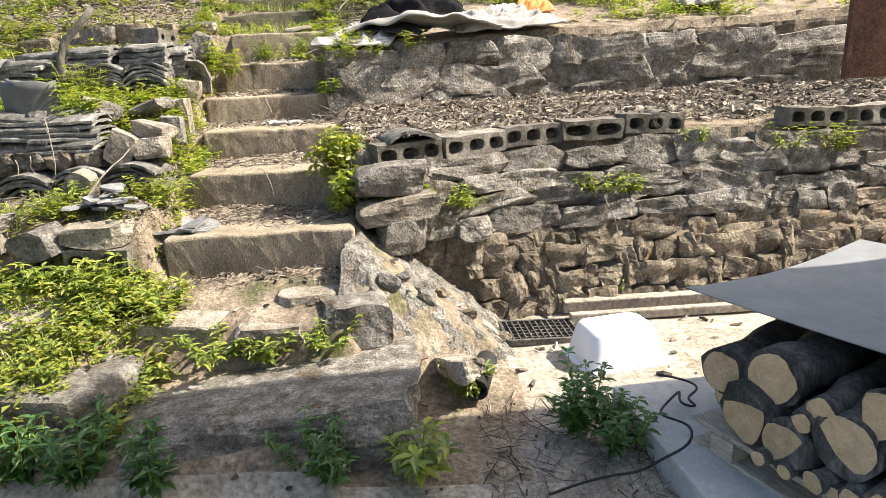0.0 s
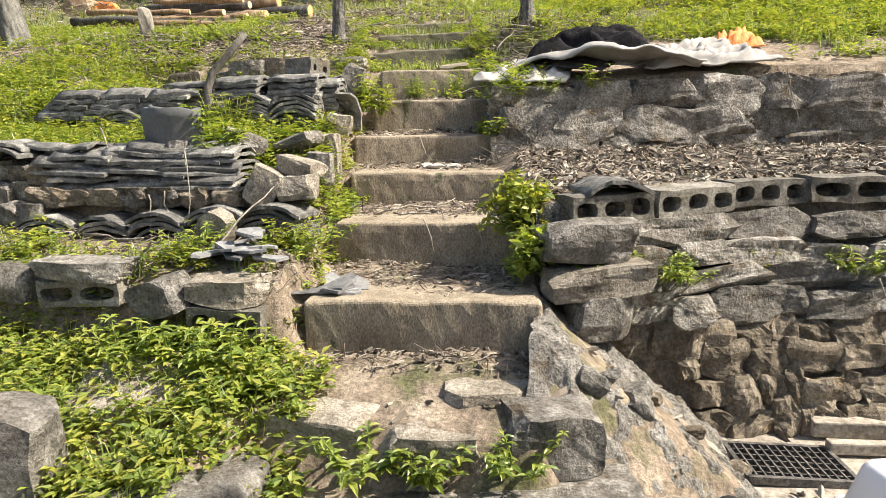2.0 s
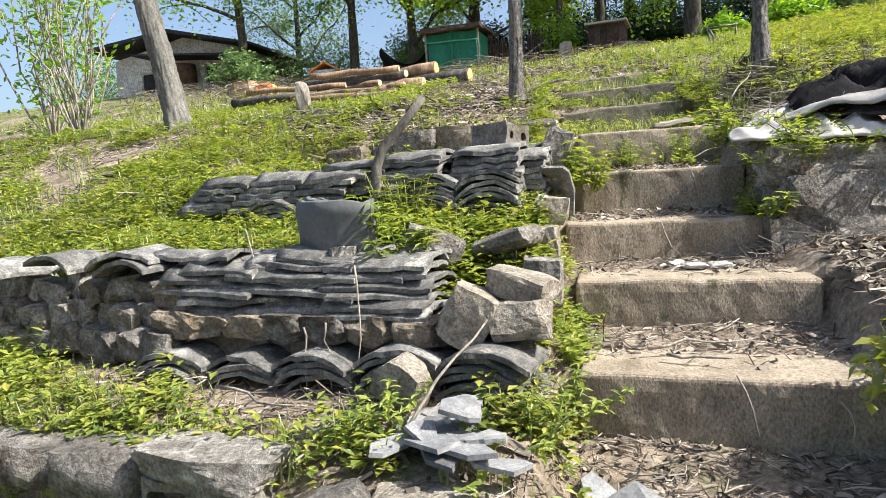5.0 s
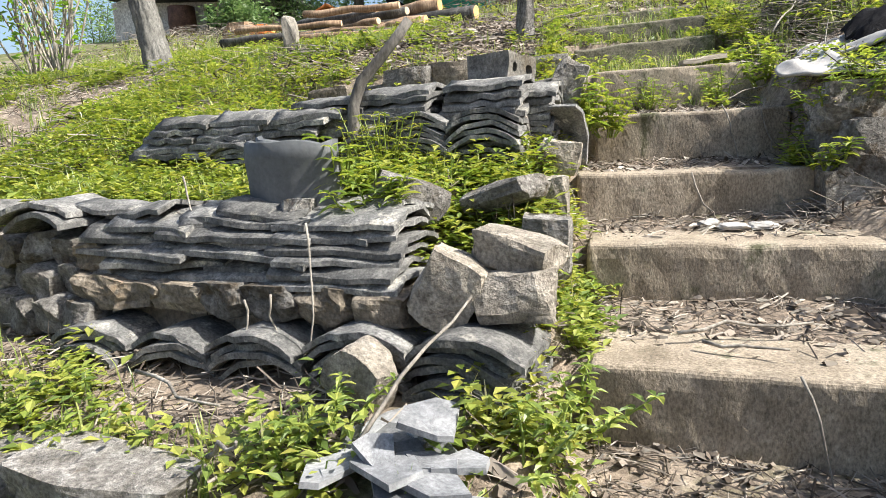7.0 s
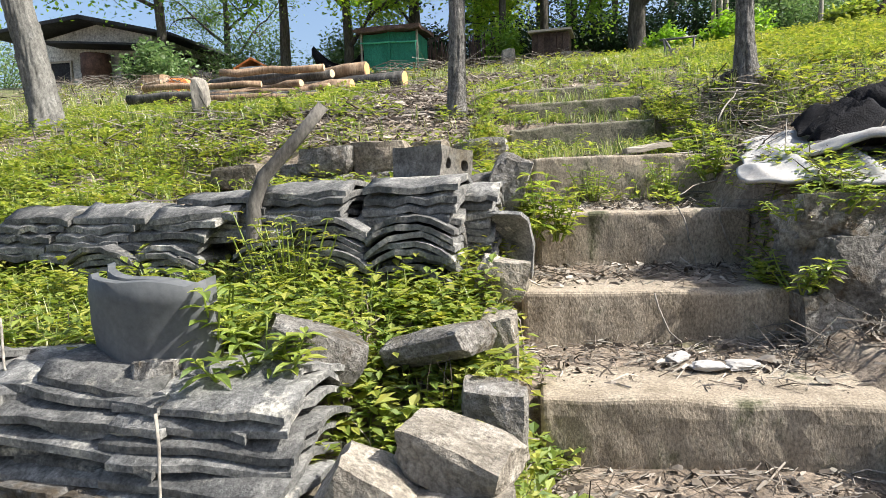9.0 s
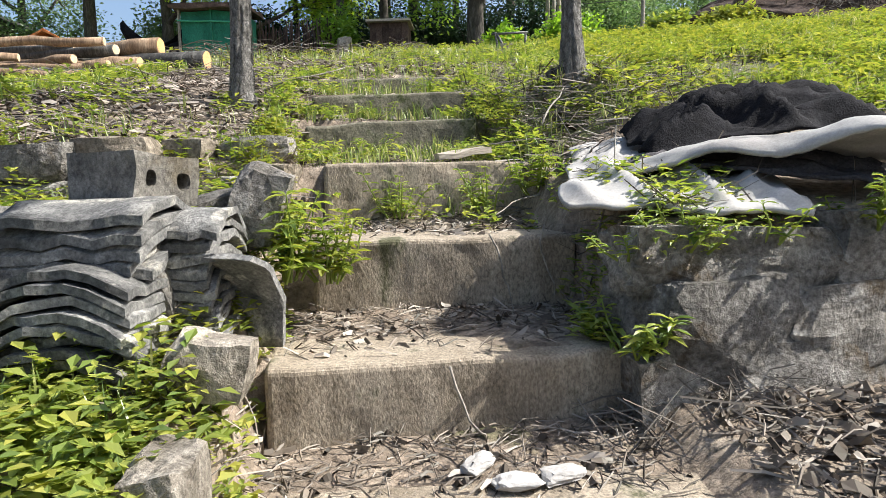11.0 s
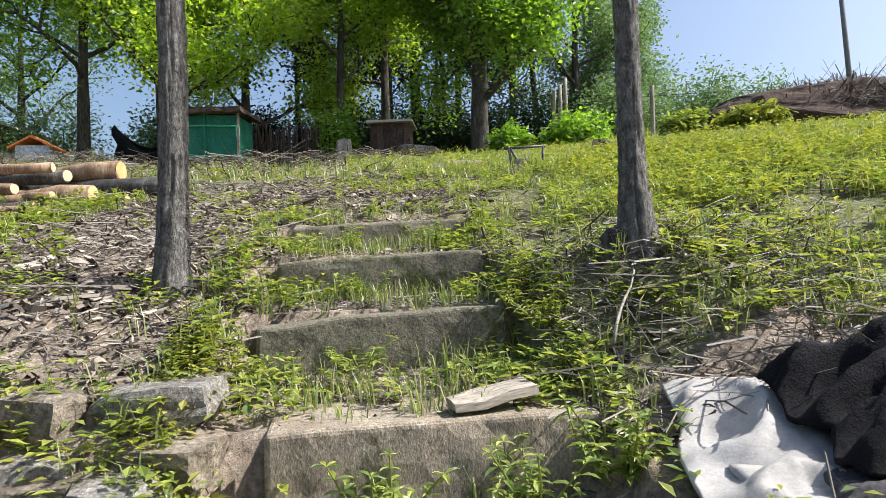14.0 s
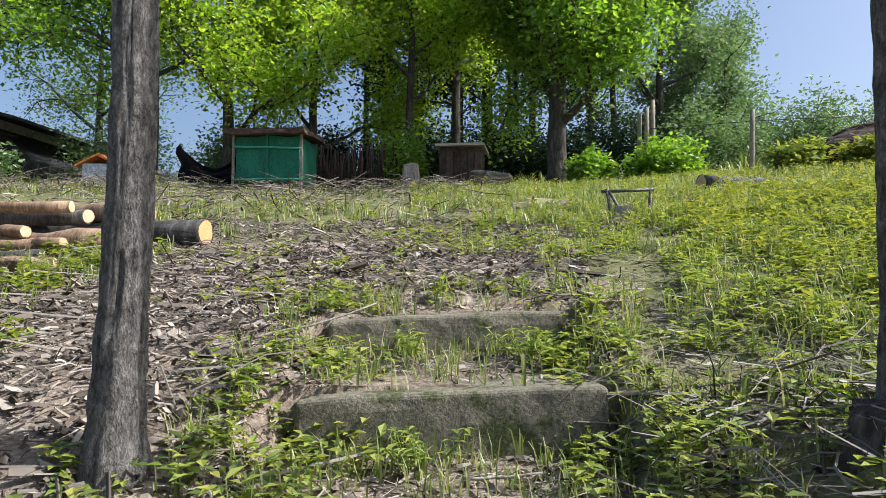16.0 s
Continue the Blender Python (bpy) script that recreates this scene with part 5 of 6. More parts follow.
def leafy_bush(name, x, y, h, w, n, leaf, size, seed, label, category="bush", group="", z=None, stems=9, bark=DARKBARK):
    """A bush: thin stems from one root, leaves along them."""
    rs = np.random.RandomState(seed)
    z0 = ground_z(x, y) - 0.02 if z is None else z
    th = holder(name, pose(x, y, z0), label, category, group)
    c = []
    for k in range(stems):
        a, o = rs.uniform(0, 6.28), math.sqrt(rs.uniform(0.05, 1))
        tip = Vector((math.cos(a) * w * o, math.sin(a) * w * o, h * (1.05 - 0.55 * o * o) * rs.uniform(0.75, 1.1)))
        pts = bend((0.05 * tip.x, 0.05 * tip.y, 0), tip, 6, 0.12 * h, seed + k)
        bm = bmesh.new()
        thick = 0.0035 if name == "thin_shrub" else 0.006
        tube(bm, pts, list(np.linspace(thick * h + 0.002, 0.4 * thick * h, 7)), 5, False)
        part("stem", bm, bark, th)
        for _ in range(n // stems):
            f = rs.uniform(0.25, 1) ** 0.7
            c.append(np.array(pts[min(6, int(f * 6))]) + np.clip(rs.normal(size=3), -1.4, 1.4) * np.array((w, w, h)) * 0.17)
    c = np.array(c)
    c[:, 2] = np.maximum(c[:, 2], 0.02)
    v, f = leaf_faces(c, size, rs, 0.45, 0.5)
    ob = new("foliage", mesh_np("foliage", v, f, leaf))
    ob.parent = th
    return th


# near-black bushes are added as understorey, shade of the wood put into their leaves
for k, (bx, by, bh, bw, lf) in enumerate(((4.6, 22, 2.0, 1.6, FARLEAF), (6.8, 24, 2.2, 1.8, FARLEAF), (9.5, 27, 2.4, 2.4, FARLEAF), (12.5, 28, 2.2, 2.2, FARLEAF), (0.9, 18.5, 1.0, 0.8, TREELEAF), (-0.6, 18.4, 0.9, 0.5, TREELEAF), (-4.4, 18.2, 1.4, 0.6, TREELEAF),
                                          (-13.5, 22, 2.2, 2.0, FARLEAF), (-17, 23, 2.2, 2.0, FARLEAF), (-10.5, 24, 2.4, 2.2, FARLEAF), (-21, 26, 2.6, 2.6, FARLEAF), (-8.0, 26, 2.6, 2.2, FARLEAF), (2.6, 22, 1.9, 1.5, FARLEAF), (3.4, 15.6, 0.5, 0.6, YELLOWWEED), (2.4, 15.8, 0.45, 0.5, WEED),
                                          (-12.0, 15.5, 1.0, 0.9, FARLEAF), (-25, 22, 3.0, 2.5, FARLEAF), (-2.0, 23, 2.0, 1.6, PINESHADE), (-5.6, 23, 2.0, 1.6, PINESHADE), (0.4, 22.5, 2.0, 1.4, PINESHADE), (16, 30, 2.5, 3, FARLEAF), (22, 34, 3, 3.5, FARLEAF), (-7.2, 21.5, 1.7, 1.1, PINESHADE), (-4.2, 22.5, 2.4, 1.5, PINESHADE), (-3.0, 24, 2.6, 1.6, PINESHADE), (-1.2, 22.6, 2.4, 1.5, PINESHADE), (1.4, 23.5, 2.4, 1.5, PINESHADE), (-6.4, 26, 3.2, 2.0, PINESHADE), (-4.6, 27.5, 3.4, 2.0, PINESHADE), (-2.6, 28, 3.4, 2.0, PINESHADE), (-0.6, 27, 3.2, 2.0, PINESHADE), (-8.6, 23, 2.6, 1.7, FARLEAF), (-9.8, 21, 1.9, 1.4, FARLEAF), (2.6, 26, 3.0, 2.0, FARLEAF), (4.8, 27, 3.2, 2.2, FARLEAF), (7.6, 28, 3.0, 2.4, FARLEAF))):
    leafy_bush("bush", bx, by, bh, bw, 4200, lf, 0.12, 60 + k, "rounded bush at the field's far edge, the darkest standing in for wood shade", "bush", "bushes of the far edge", stems=14)
leafy_bush("thin_shrub", -8.6, 7.8, 3.6, 0.9, 900, TREELEAF, 0.10, 91, "thin grey-stemmed shrub with sparse fresh leaves", stems=22, bark=BRANCHWOOD)
leafy_bush("thin_shrub", -9.9, 8.4, 4.2, 1.1, 1100, TREELEAF, 0.11, 92, "thin grey-stemmed shrub with fresh leaves", stems=18, bark=BRANCHWOOD)

# green hut
HUT = holder("hut", pose(-6.64, 16.5, 4.32, 0, 0, 3) @ Matrix.Diagonal((0.86, 1, 0.93, 1)), "small hut clad in green netting with a dark thatched roof", "hut")
bm = bmesh.new()
box(bm, 0, 0.5, 0.60, 1.44, 1.0, 0.92)
bmesh.ops.subdivide_edges(bm, edges=bm.edges[:], cuts=8, use_grid_fill=True)
for v in bm.verts:
    v.co += noise.noise_vector(v.co * 2.2) * 0.035
part("netting", bm, GREENNET, HUT)
for sx in (-0.76, 0.0, 0.77):
    bm = bmesh.new()
    box(bm, sx, -0.03, 0.55, 0.045, 0.045, 1.12)
    part("post", bm, BRANCHWOOD if sx else GREENNET, HUT)
for zz in (0.18, 0.86):
    bm = bmesh.new()
    tube(bm, bend((-0.78, -0.045, zz), (0.78, -0.045, zz + (0.0 if zz < 0.5 else -0.06)), 8, 0.03, zz), [0.02] * 9, 6)
    part("band", bm, GREENROPE, HUT, "light green band round the netting")
bm = bmesh.new()
box(bm, 0, 0.5, 1.12, 1.78, 1.35, 0.07, Matrix.Rotation(radians(4), 4, "X"))
box(bm, 0, 0.5, 1.17, 1.70, 1.2, 0.06, Matrix.Rotation(radians(4), 4, "X"))
bmesh.ops.subdivide_edges(bm, edges=bm.edges[:], cuts=6, use_grid_fill=True)
for v in bm.verts:
    v.co += noise.noise_vector(v.co * 6) * 0.04
part("roof", bm, BROWNFENCE, HUT, "shaggy dark brown roof")
# black net sagging between the trees
bm = bmesh.new()
g = []
for j in range(9):
    row = []
    for i in range(15):
        u, v = i / 14, j / 8
        zz = 0.95 - 0.85 * v - 0.5 * math.sin(math.pi * u) * (1 - v) + 0.06 * (1 - u) ** 4 * (1 - v)
        row.append(bm.verts.new((1.6 * u, 0.25 * nz(u * 3, v * 3, 2), zz * 0.9 + 0.05 * nz(u * 5, v * 5, 1))))
    g.append(row)
for a, b in zip(g, g[1:]):
    for i in range(14):
        bm.faces.new((a[i], a[i + 1], b[i + 1], b[i])).smooth = True
ob = part("hanging_net", bm, NET)
ob.modifiers.new("thick", "SOLIDIFY").thickness = 0.02
ob.matrix_world = pose(-9.0, 17.4, 4.5, 0, 0, 0)
tagged(ob, "black netting sagging between a tree and the hut", "net")
# brush fence and shed
FEN = holder("brush_fence", pose(-6.25, 18.0, 4.55), "dark brown fence of upright brushwood behind the hut", "fence")
r2 = random.Random(4)
stake = bmesh.new()
tube(stake, [(0, 0, 0), (0.02, 0, 0.4), (0, 0.01, 0.85)], [0.022, 0.02, 0.012], 6)
stake_me = bpy.data.meshes.new("stake")
stake.to_mesh(stake_me)
stake.free()
stake_me.materials.append(BROWNFENCE)
for k in range(78):
    piece("stake", stake_me, pose(k * 0.026, r2.uniform(-0.05, 0.05), 0, r2.uniform(-5, 5), r2.uniform(-6, 6), r2.uniform(0, 360)) @ Matrix.Diagonal((1, 1, r2.uniform(0.75, 1.1), 1)), FEN)
SHED = holder("shed", pose(-3.22, 18.1, 4.62), "low weathered wooden shed with a plank top", "shed")
for k in range(6):
    bm = bmesh.new()
    box(bm, -0.36 + 0.145 * k, 0, 0.36, 0.135, 0.03, 0.72)
    part("board", bm, BROWNFENCE, SHED)
bm = bmesh.new()
box(bm, 0, 0.4, 0.36, 0.84, 0.74, 0.70)
part("body", bm, BROWNFENCE, SHED)
bm = bmesh.new()
box(bm, 0, 0.35, 0.76, 1.0, 1.0, 0.05)
part("roof", bm, PALLET, SHED)
loose_rock("grey_stump", -4.05, 17.2, 4.62, 0.30, 0.26, 0.46, 10, 121, BRANCHWOOD, "grey weathered stump before the shed", square=0.7)
loose_rock("flat_boulder", -2.5, 17.6, 4.66, 0.75, 0.4, 0.14, -12, 122, STONE, "flat pale stone slab by the shed", ry=10)

# felled logs
r3 = random.Random(9)
for k, (lx, ly, lz, ang, r, ln, pal, cut) in enumerate(((-3.72, 9.25, 0.10, 84, 0.085, 1.9, LOGBARK, ORANGECUT), (-4.25, 9.05, 0.08, 88, 0.075, 1.5, PALELOG, ORANGECUT), (-4.2, 9.35, 0.24, 86, 0.075, 1.6, PALELOG, ORANGECUT), (-4.6, 8.9, 0.07, 94, 0.05, 1.4, PALELOG, CUT),
                                                        (-4.55, 9.2, 0.22, 80, 0.05, 1.5, LOGBARK, CUT), (-4.5, 8.75, 0.05, 100, 0.04, 1.2, LOGBARK, CUT), (-4.7, 9.5, 0.08, 86, 0.08, 1.7, LOGBARK, CUT), (-4.8, 8.95, 0.17, 76, 0.04, 1.3, PALELOG, CUT),
                                                        (-5.3, 9.2, 0.10, 90, 0.06, 1.5, PALELOG, CUT), (-5.5, 8.9, 0.1, 97, 0.05, 1.4, LOGBARK, CUT), (-4.3, 8.62, 0.04, 108, 0.03, 1.3, PALELOG, CUT),
        (-4.4, 8.8, 0.12, 70, 0.028, 1.4, PALELOG, CUT), (-4.6, 9.1, 0.30, 98, 0.04, 1.2, PALELOG, CUT), (-4.9, 8.7, 0.06, 82, 0.03, 1.0, LOGBARK, CUT), (-5.2, 8.8, 0.2, 104, 0.035, 1.3, PALELOG, CUT), (-3.95, 9.0, 0.05, 60, 0.025, 0.9, LOGBARK, CUT), (-5.0, 9.3, 0.26, 84, 0.045, 1.3, LOGBARK, CUT))):
    log_thing(pose(lx, ly, ground_z(lx, ly) + lz, 0, 0, ang), r, ln, pal, cut, "felled peeled log with an orange sawn end" if cut is ORANGECUT else "felled grey-brown branch log in the pile", "log", "felled logs on the slope", k * 2.3, "felled_log")
log_thing(pose(0.2, 12.7, ground_z(0.1, 12.7) + 0.07, 0, 0, -70), 0.10, 1.0, LOGBARK, CUT, "dark log lying in the meadow", "log", "", 5, "lying_log")
bm = bmesh.new()
box(bm, 0, 0, 0.03, 0.55, 0.16, 0.05)
box(bm, 0.1, 0.06, 0.08, 0.45, 0.14, 0.04, Matrix.Rotation(radians(6), 4, "Z"))
soften(bm, 0.004, 1)
ob = part("boards", bm, PALLET)
ob.matrix_world = pose(-1.55, 11.5, ground_z(-1.55, 11.5), 0, 0, 12)
tagged(ob, "few pale boards lying in the grass", "boards")
ST = holder("broken_stand", pose(-0.86, 10.25, ground_z(-0.86, 10.25)), "dark broken metal stand in the meadow", "stand")
for a, b in (((-0.14, 0, 0.0), (-0.18, 0, 0.26)), ((0.12, 0.02, 0), (0.14, 0, 0.26)), ((-0.22, 0, 0.24), (0.16, 0, 0.25)), ((-0.05, -0.1, 0), (-0.16, 0, 0.24))):
    bm = bmesh.new()
    tube(bm, [a, b], [0.012, 0.012], 6)
    part("bar", bm, GRATE, ST)
loose_rock("small_stump", -0.92, 10.22, ground_z(-0.92, 10.22) + 0.06, 0.14, 0.14, 0.15, 0, 124, BRANCHWOOD, "small brown stump under the stand")

# plain neighbouring house, out of view, added and sized to shade the yard
NB = holder("unseen_house", pose(3.0, -6.5, -0.1), "plain unseen house added beside the yard to cast its shade", "house")
bm = bmesh.new()
box(bm, 3.0, 4.60, 2.2, 6.0, 9.20, 4.6)
part("wall", bm, PLASTER, NB)
bm = bmesh.new()
box(bm, 3.1, 4.60, 4.75, 6.3, 9.22, 0.5)
part("roof", bm, ROOFING, NB)

# house, kennel, drum, mound, poles
HS = holder("house", pose(-18.0, 19.6, 5.05, 0, 0, 4), "low white-plastered farmhouse with a dark sagging roof", "house")
bm = bmesh.new()
box(bm, -0.3, 2.0, 0.75, 5.0, 4.0, 2.1)
part("wall", bm, PLASTER, HS)


def extruded(bm, outline, y0, y1):
    a = [bm.verts.new((x, y0, z)) for x, z in outline]
    b = [bm.verts.new((x, y1, z)) for x, z in outline]
    n = len(outline)
    bm.faces.new(a)
    bm.faces.new(b[::-1])
    for k in range(n):
        bm.faces.new((a[k], b[k], b[(k + 1) % n], a[(k + 1) % n]))
    bmesh.ops.recalc_face_normals(bm, faces=bm.faces[:])


bm = bmesh.new()
extruded(bm, [(-3.4, 2.15), (0.2, 2.42), (3.4, 1.62), (3.4, 1.54), (0.2, 2.30), (-3.4, 2.05)], -0.75, 4.8)
part("roof", bm, ROOFING, HS)
bm = bmesh.new()
extruded(bm, [(-2.75, 1.8), (0.2, 2.29), (2.15, 1.8)], 0.02, 3.9)
part("gable", bm, PLASTER, HS)
bm = bmesh.new()
extruded(bm, [(-1.2, 1.70), (2.9, 1.30), (2.9, 1.24), (-1.2, 1.64)], -0.95, 0.05)
part("awning", bm, ROOFING, HS)
bm = bmesh.new()
extruded(bm, [(2.2, 1.55), (3.7, 0.2), (3.7, -0.2), (2.2, -0.2)], 0.2, 3.6)
part("lean_to", bm, ROOFING, HS, "dark boarded lean-to")
# windows are not cut: dark panels paint the shade inside them
for wx, w, h in ((-1.2, 0.8, 0.7), (1.35, 0.5, 0.8)):
    bm = bmesh.new()
    box(bm, wx, 0.0, 0.85, w, 0.06, h)
    wn_ = part("window", bm, ROOFING, HS, "dark panel standing in for a window's shaded inside")
    bm = bmesh.new()
    for s2 in (-1, 1):
        box(bm, wx + s2 * w / 2, -0.03, 0.85, 0.06, 0.08, h + 0.06)
        box(bm, wx, -0.03, 0.85 + s2 * h / 2, w, 0.08, 0.06)
    part("frame", bm, PALLET, wn_)
bm = bmesh.new()
tube(bm, [(0, 0, 0), (0, 0, 0.1), (0, 0, 0.5), (0, 0, 0.55), (0, 0, 1.1)], [0.42, 0.43, 0.42, 0.44, 0.42], 24)
ob = part("iron_drum", bm, RUST)
ob.matrix_world = pose(-17.5, 19.2, ground_z(-17.5, 19.2))
tagged(ob, "rusty brown iron drum beside the house", "drum")
KEN = holder("kennel", pose(-10.6, 17.3, ground_z(-10.6, 17.3) - 0.02, 0, 0, 12) @ Matrix.Diagonal((0.95, 0.95, 0.95, 1)), "little pale blue kennel with an orange roof", "kennel")
bm = bmesh.new()
box(bm, 0, 0, 0.2, 0.7, 0.6, 0.5)
part("body", bm, BLUEWALL, KEN)
for sgn in (-1, 1):
    bm = bmesh.new()
    box(bm, 0.22 * sgn, 0, 0.52, 0.56, 0.8, 0.04, Matrix.Translation((0.22 * sgn, 0, 0.52)) @ Matrix.Rotation(radians(28 * sgn), 4, "Y") @ Matrix.Translation((-0.22 * sgn, 0, -0.52)))
    part("roof_half", bm, ORANGE, KEN)
loose_rock("tan_boulder", -9.6, 12.4, ground_z(-9.6, 12.4) + 0.1, 0.6, 0.4, 0.36, 0, 131, PALELOG, "sawn tan stump round lying on the slope", square=0.6)
ob = loose_rock("orange_sheet", -8.9, 12.2, ground_z(-8.9, 12.2) + 0.1, 0.4, 0.3, 0.24, 20, 132, ORANGE, "crumpled orange tarpaulin on the slope", square=0.5, rough=0.3)
MOUND = loose_rock("brush_mound", 5.6, 16.4, ground_z(5.6, 16.4) + 0.1, 4.4, 1.8, 1.2, 6, 133, BROWNFENCE, "brown mound of cut brushwood at the meadow's end", square=0.3, rough=0.25, n=20)
for px, py, ph, r, lean, lab in ((12.5, 28.5, 8.0, 0.11, -3, "grey utility pole leaning beyond the meadow"), (14.5, 29.0, 7.0, 0.09, 4, "grey utility pole beyond the meadow")):
    bm = bmesh.new()
    tube(bm, [(0, 0, -0.3), (0, 0, ph * 0.5), (0, 0, ph)], [r, r * 0.85, r * 0.7], 12)
    ob = part("utility_pole", bm, GREYPOLE)
    ob.matrix_world = pose(px, py, ground_z(px, py), 0, lean, 0)
    tagged(ob, lab, "pole", "utility poles")
for px, py, ph in ((2.62, 19.0, 1.35), (0.55, 19.0, 1.6), (0.68, 19.05, 1.75), (0.42, 19.1, 1.5), (6.5, 20, 1.2)):
    bm = bmesh.new()
    tube(bm, bend((0, 0, -0.2), (0.03, 0, ph), 4, 0.03, px), [0.055, 0.052, 0.05, 0.048, 0.045], 8, True, 0.1)
    ob = part("fence_post", bm, BRANCHWOOD)
    ob.matrix_world = pose(px, py, ground_z(px, py))
    tagged(ob, "grey wooden fence post at the meadow's far edge", "post", "far fence posts")
w1 = cable("fence_wire", [(0.6, 19.0, ground_z(0.6, 19) + 1.15), (1.6, 19.0, ground_z(1.6, 19) + 1.12), (2.6, 19.0, ground_z(2.6, 19) + 1.2), (6.5, 20.0, ground_z(6.5, 20) + 1.05)], 0.008, "thin wire strung between the far fence posts")


# single plants that stand out
def broad_plant(name, x, y, z, n, h, size, leaf, seed, label, group="", spread=0.12):
    """A herb: upright stems, each carrying whorls of pointed leaves."""
    rs = np.random.RandomState(seed)
    th = holder(name, pose(x, y, z), label, "plant", group)
    vs, fs = [], []
    for k in range(n):
        a = rs.uniform(0, 6.28)
        o = spread * math.sqrt(rs.uniform(0, 1))
        root = np.array((math.cos(a) * o * 0.4, math.sin(a) * o * 0.4, 0))
        tip = np.array((math.cos(a) * o * 1.3, math.sin(a) * o * 1.3, h * rs.uniform(0.6, 1.1)))
        bm = bmesh.new()
        tube(bm, [tuple(root), tuple((root + tip) / 2 + rs.normal(size=3) * 0.01), tuple(tip)], [0.004, 0.003, 0.002], 5, False)
        part("stem", bm, WEED, th)
        for w in range(5):
            f = 0.25 + 0.75 * w / 4
            c = root + (tip - root) * f
            m = 3 if w < 4 else 4
            for q in range(m):
                b = a + q * 6.28 / m + w * 0.9 + rs.uniform(-0.3, 0.3)
                d = np.array((math.cos(b), math.sin(b), rs.uniform(-0.25, 0.35)))
                s = np.array((-math.sin(b), math.cos(b), 0))
                L = size * rs.uniform(0.5, 1.05) * (1.1 - 0.35 * f)
                up = np.array((0, 0, 1.0))
                k0 = len(vs)
                vs += [c, c + d * L * 0.35 + s * L * 0.20 + up * L * 0.10, c + d * L * 0.7 + s * L * 0.13 + up * L * 0.06, c + d * L - up * L * 0.12,
                       c + d * L * 0.7 - s * L * 0.13 + up * L * 0.06, c + d * L * 0.35 - s * L * 0.20 + up * L * 0.10, c + d * L * 0.45 + up * L * 0.03]
                fs += [(k0, k0 + 1, k0 + 6), (k0 + 1, k0 + 2, k0 + 6), (k0 + 2, k0 + 3, k0 + 6), (k0 + 3, k0 + 4, k0 + 6), (k0 + 4, k0 + 5, k0 + 6), (k0 + 5, k0, k0 + 6)]
    ob = new("foliage", mesh_np("foliage", vs, fs, leaf))
    ob.parent = th
    return th


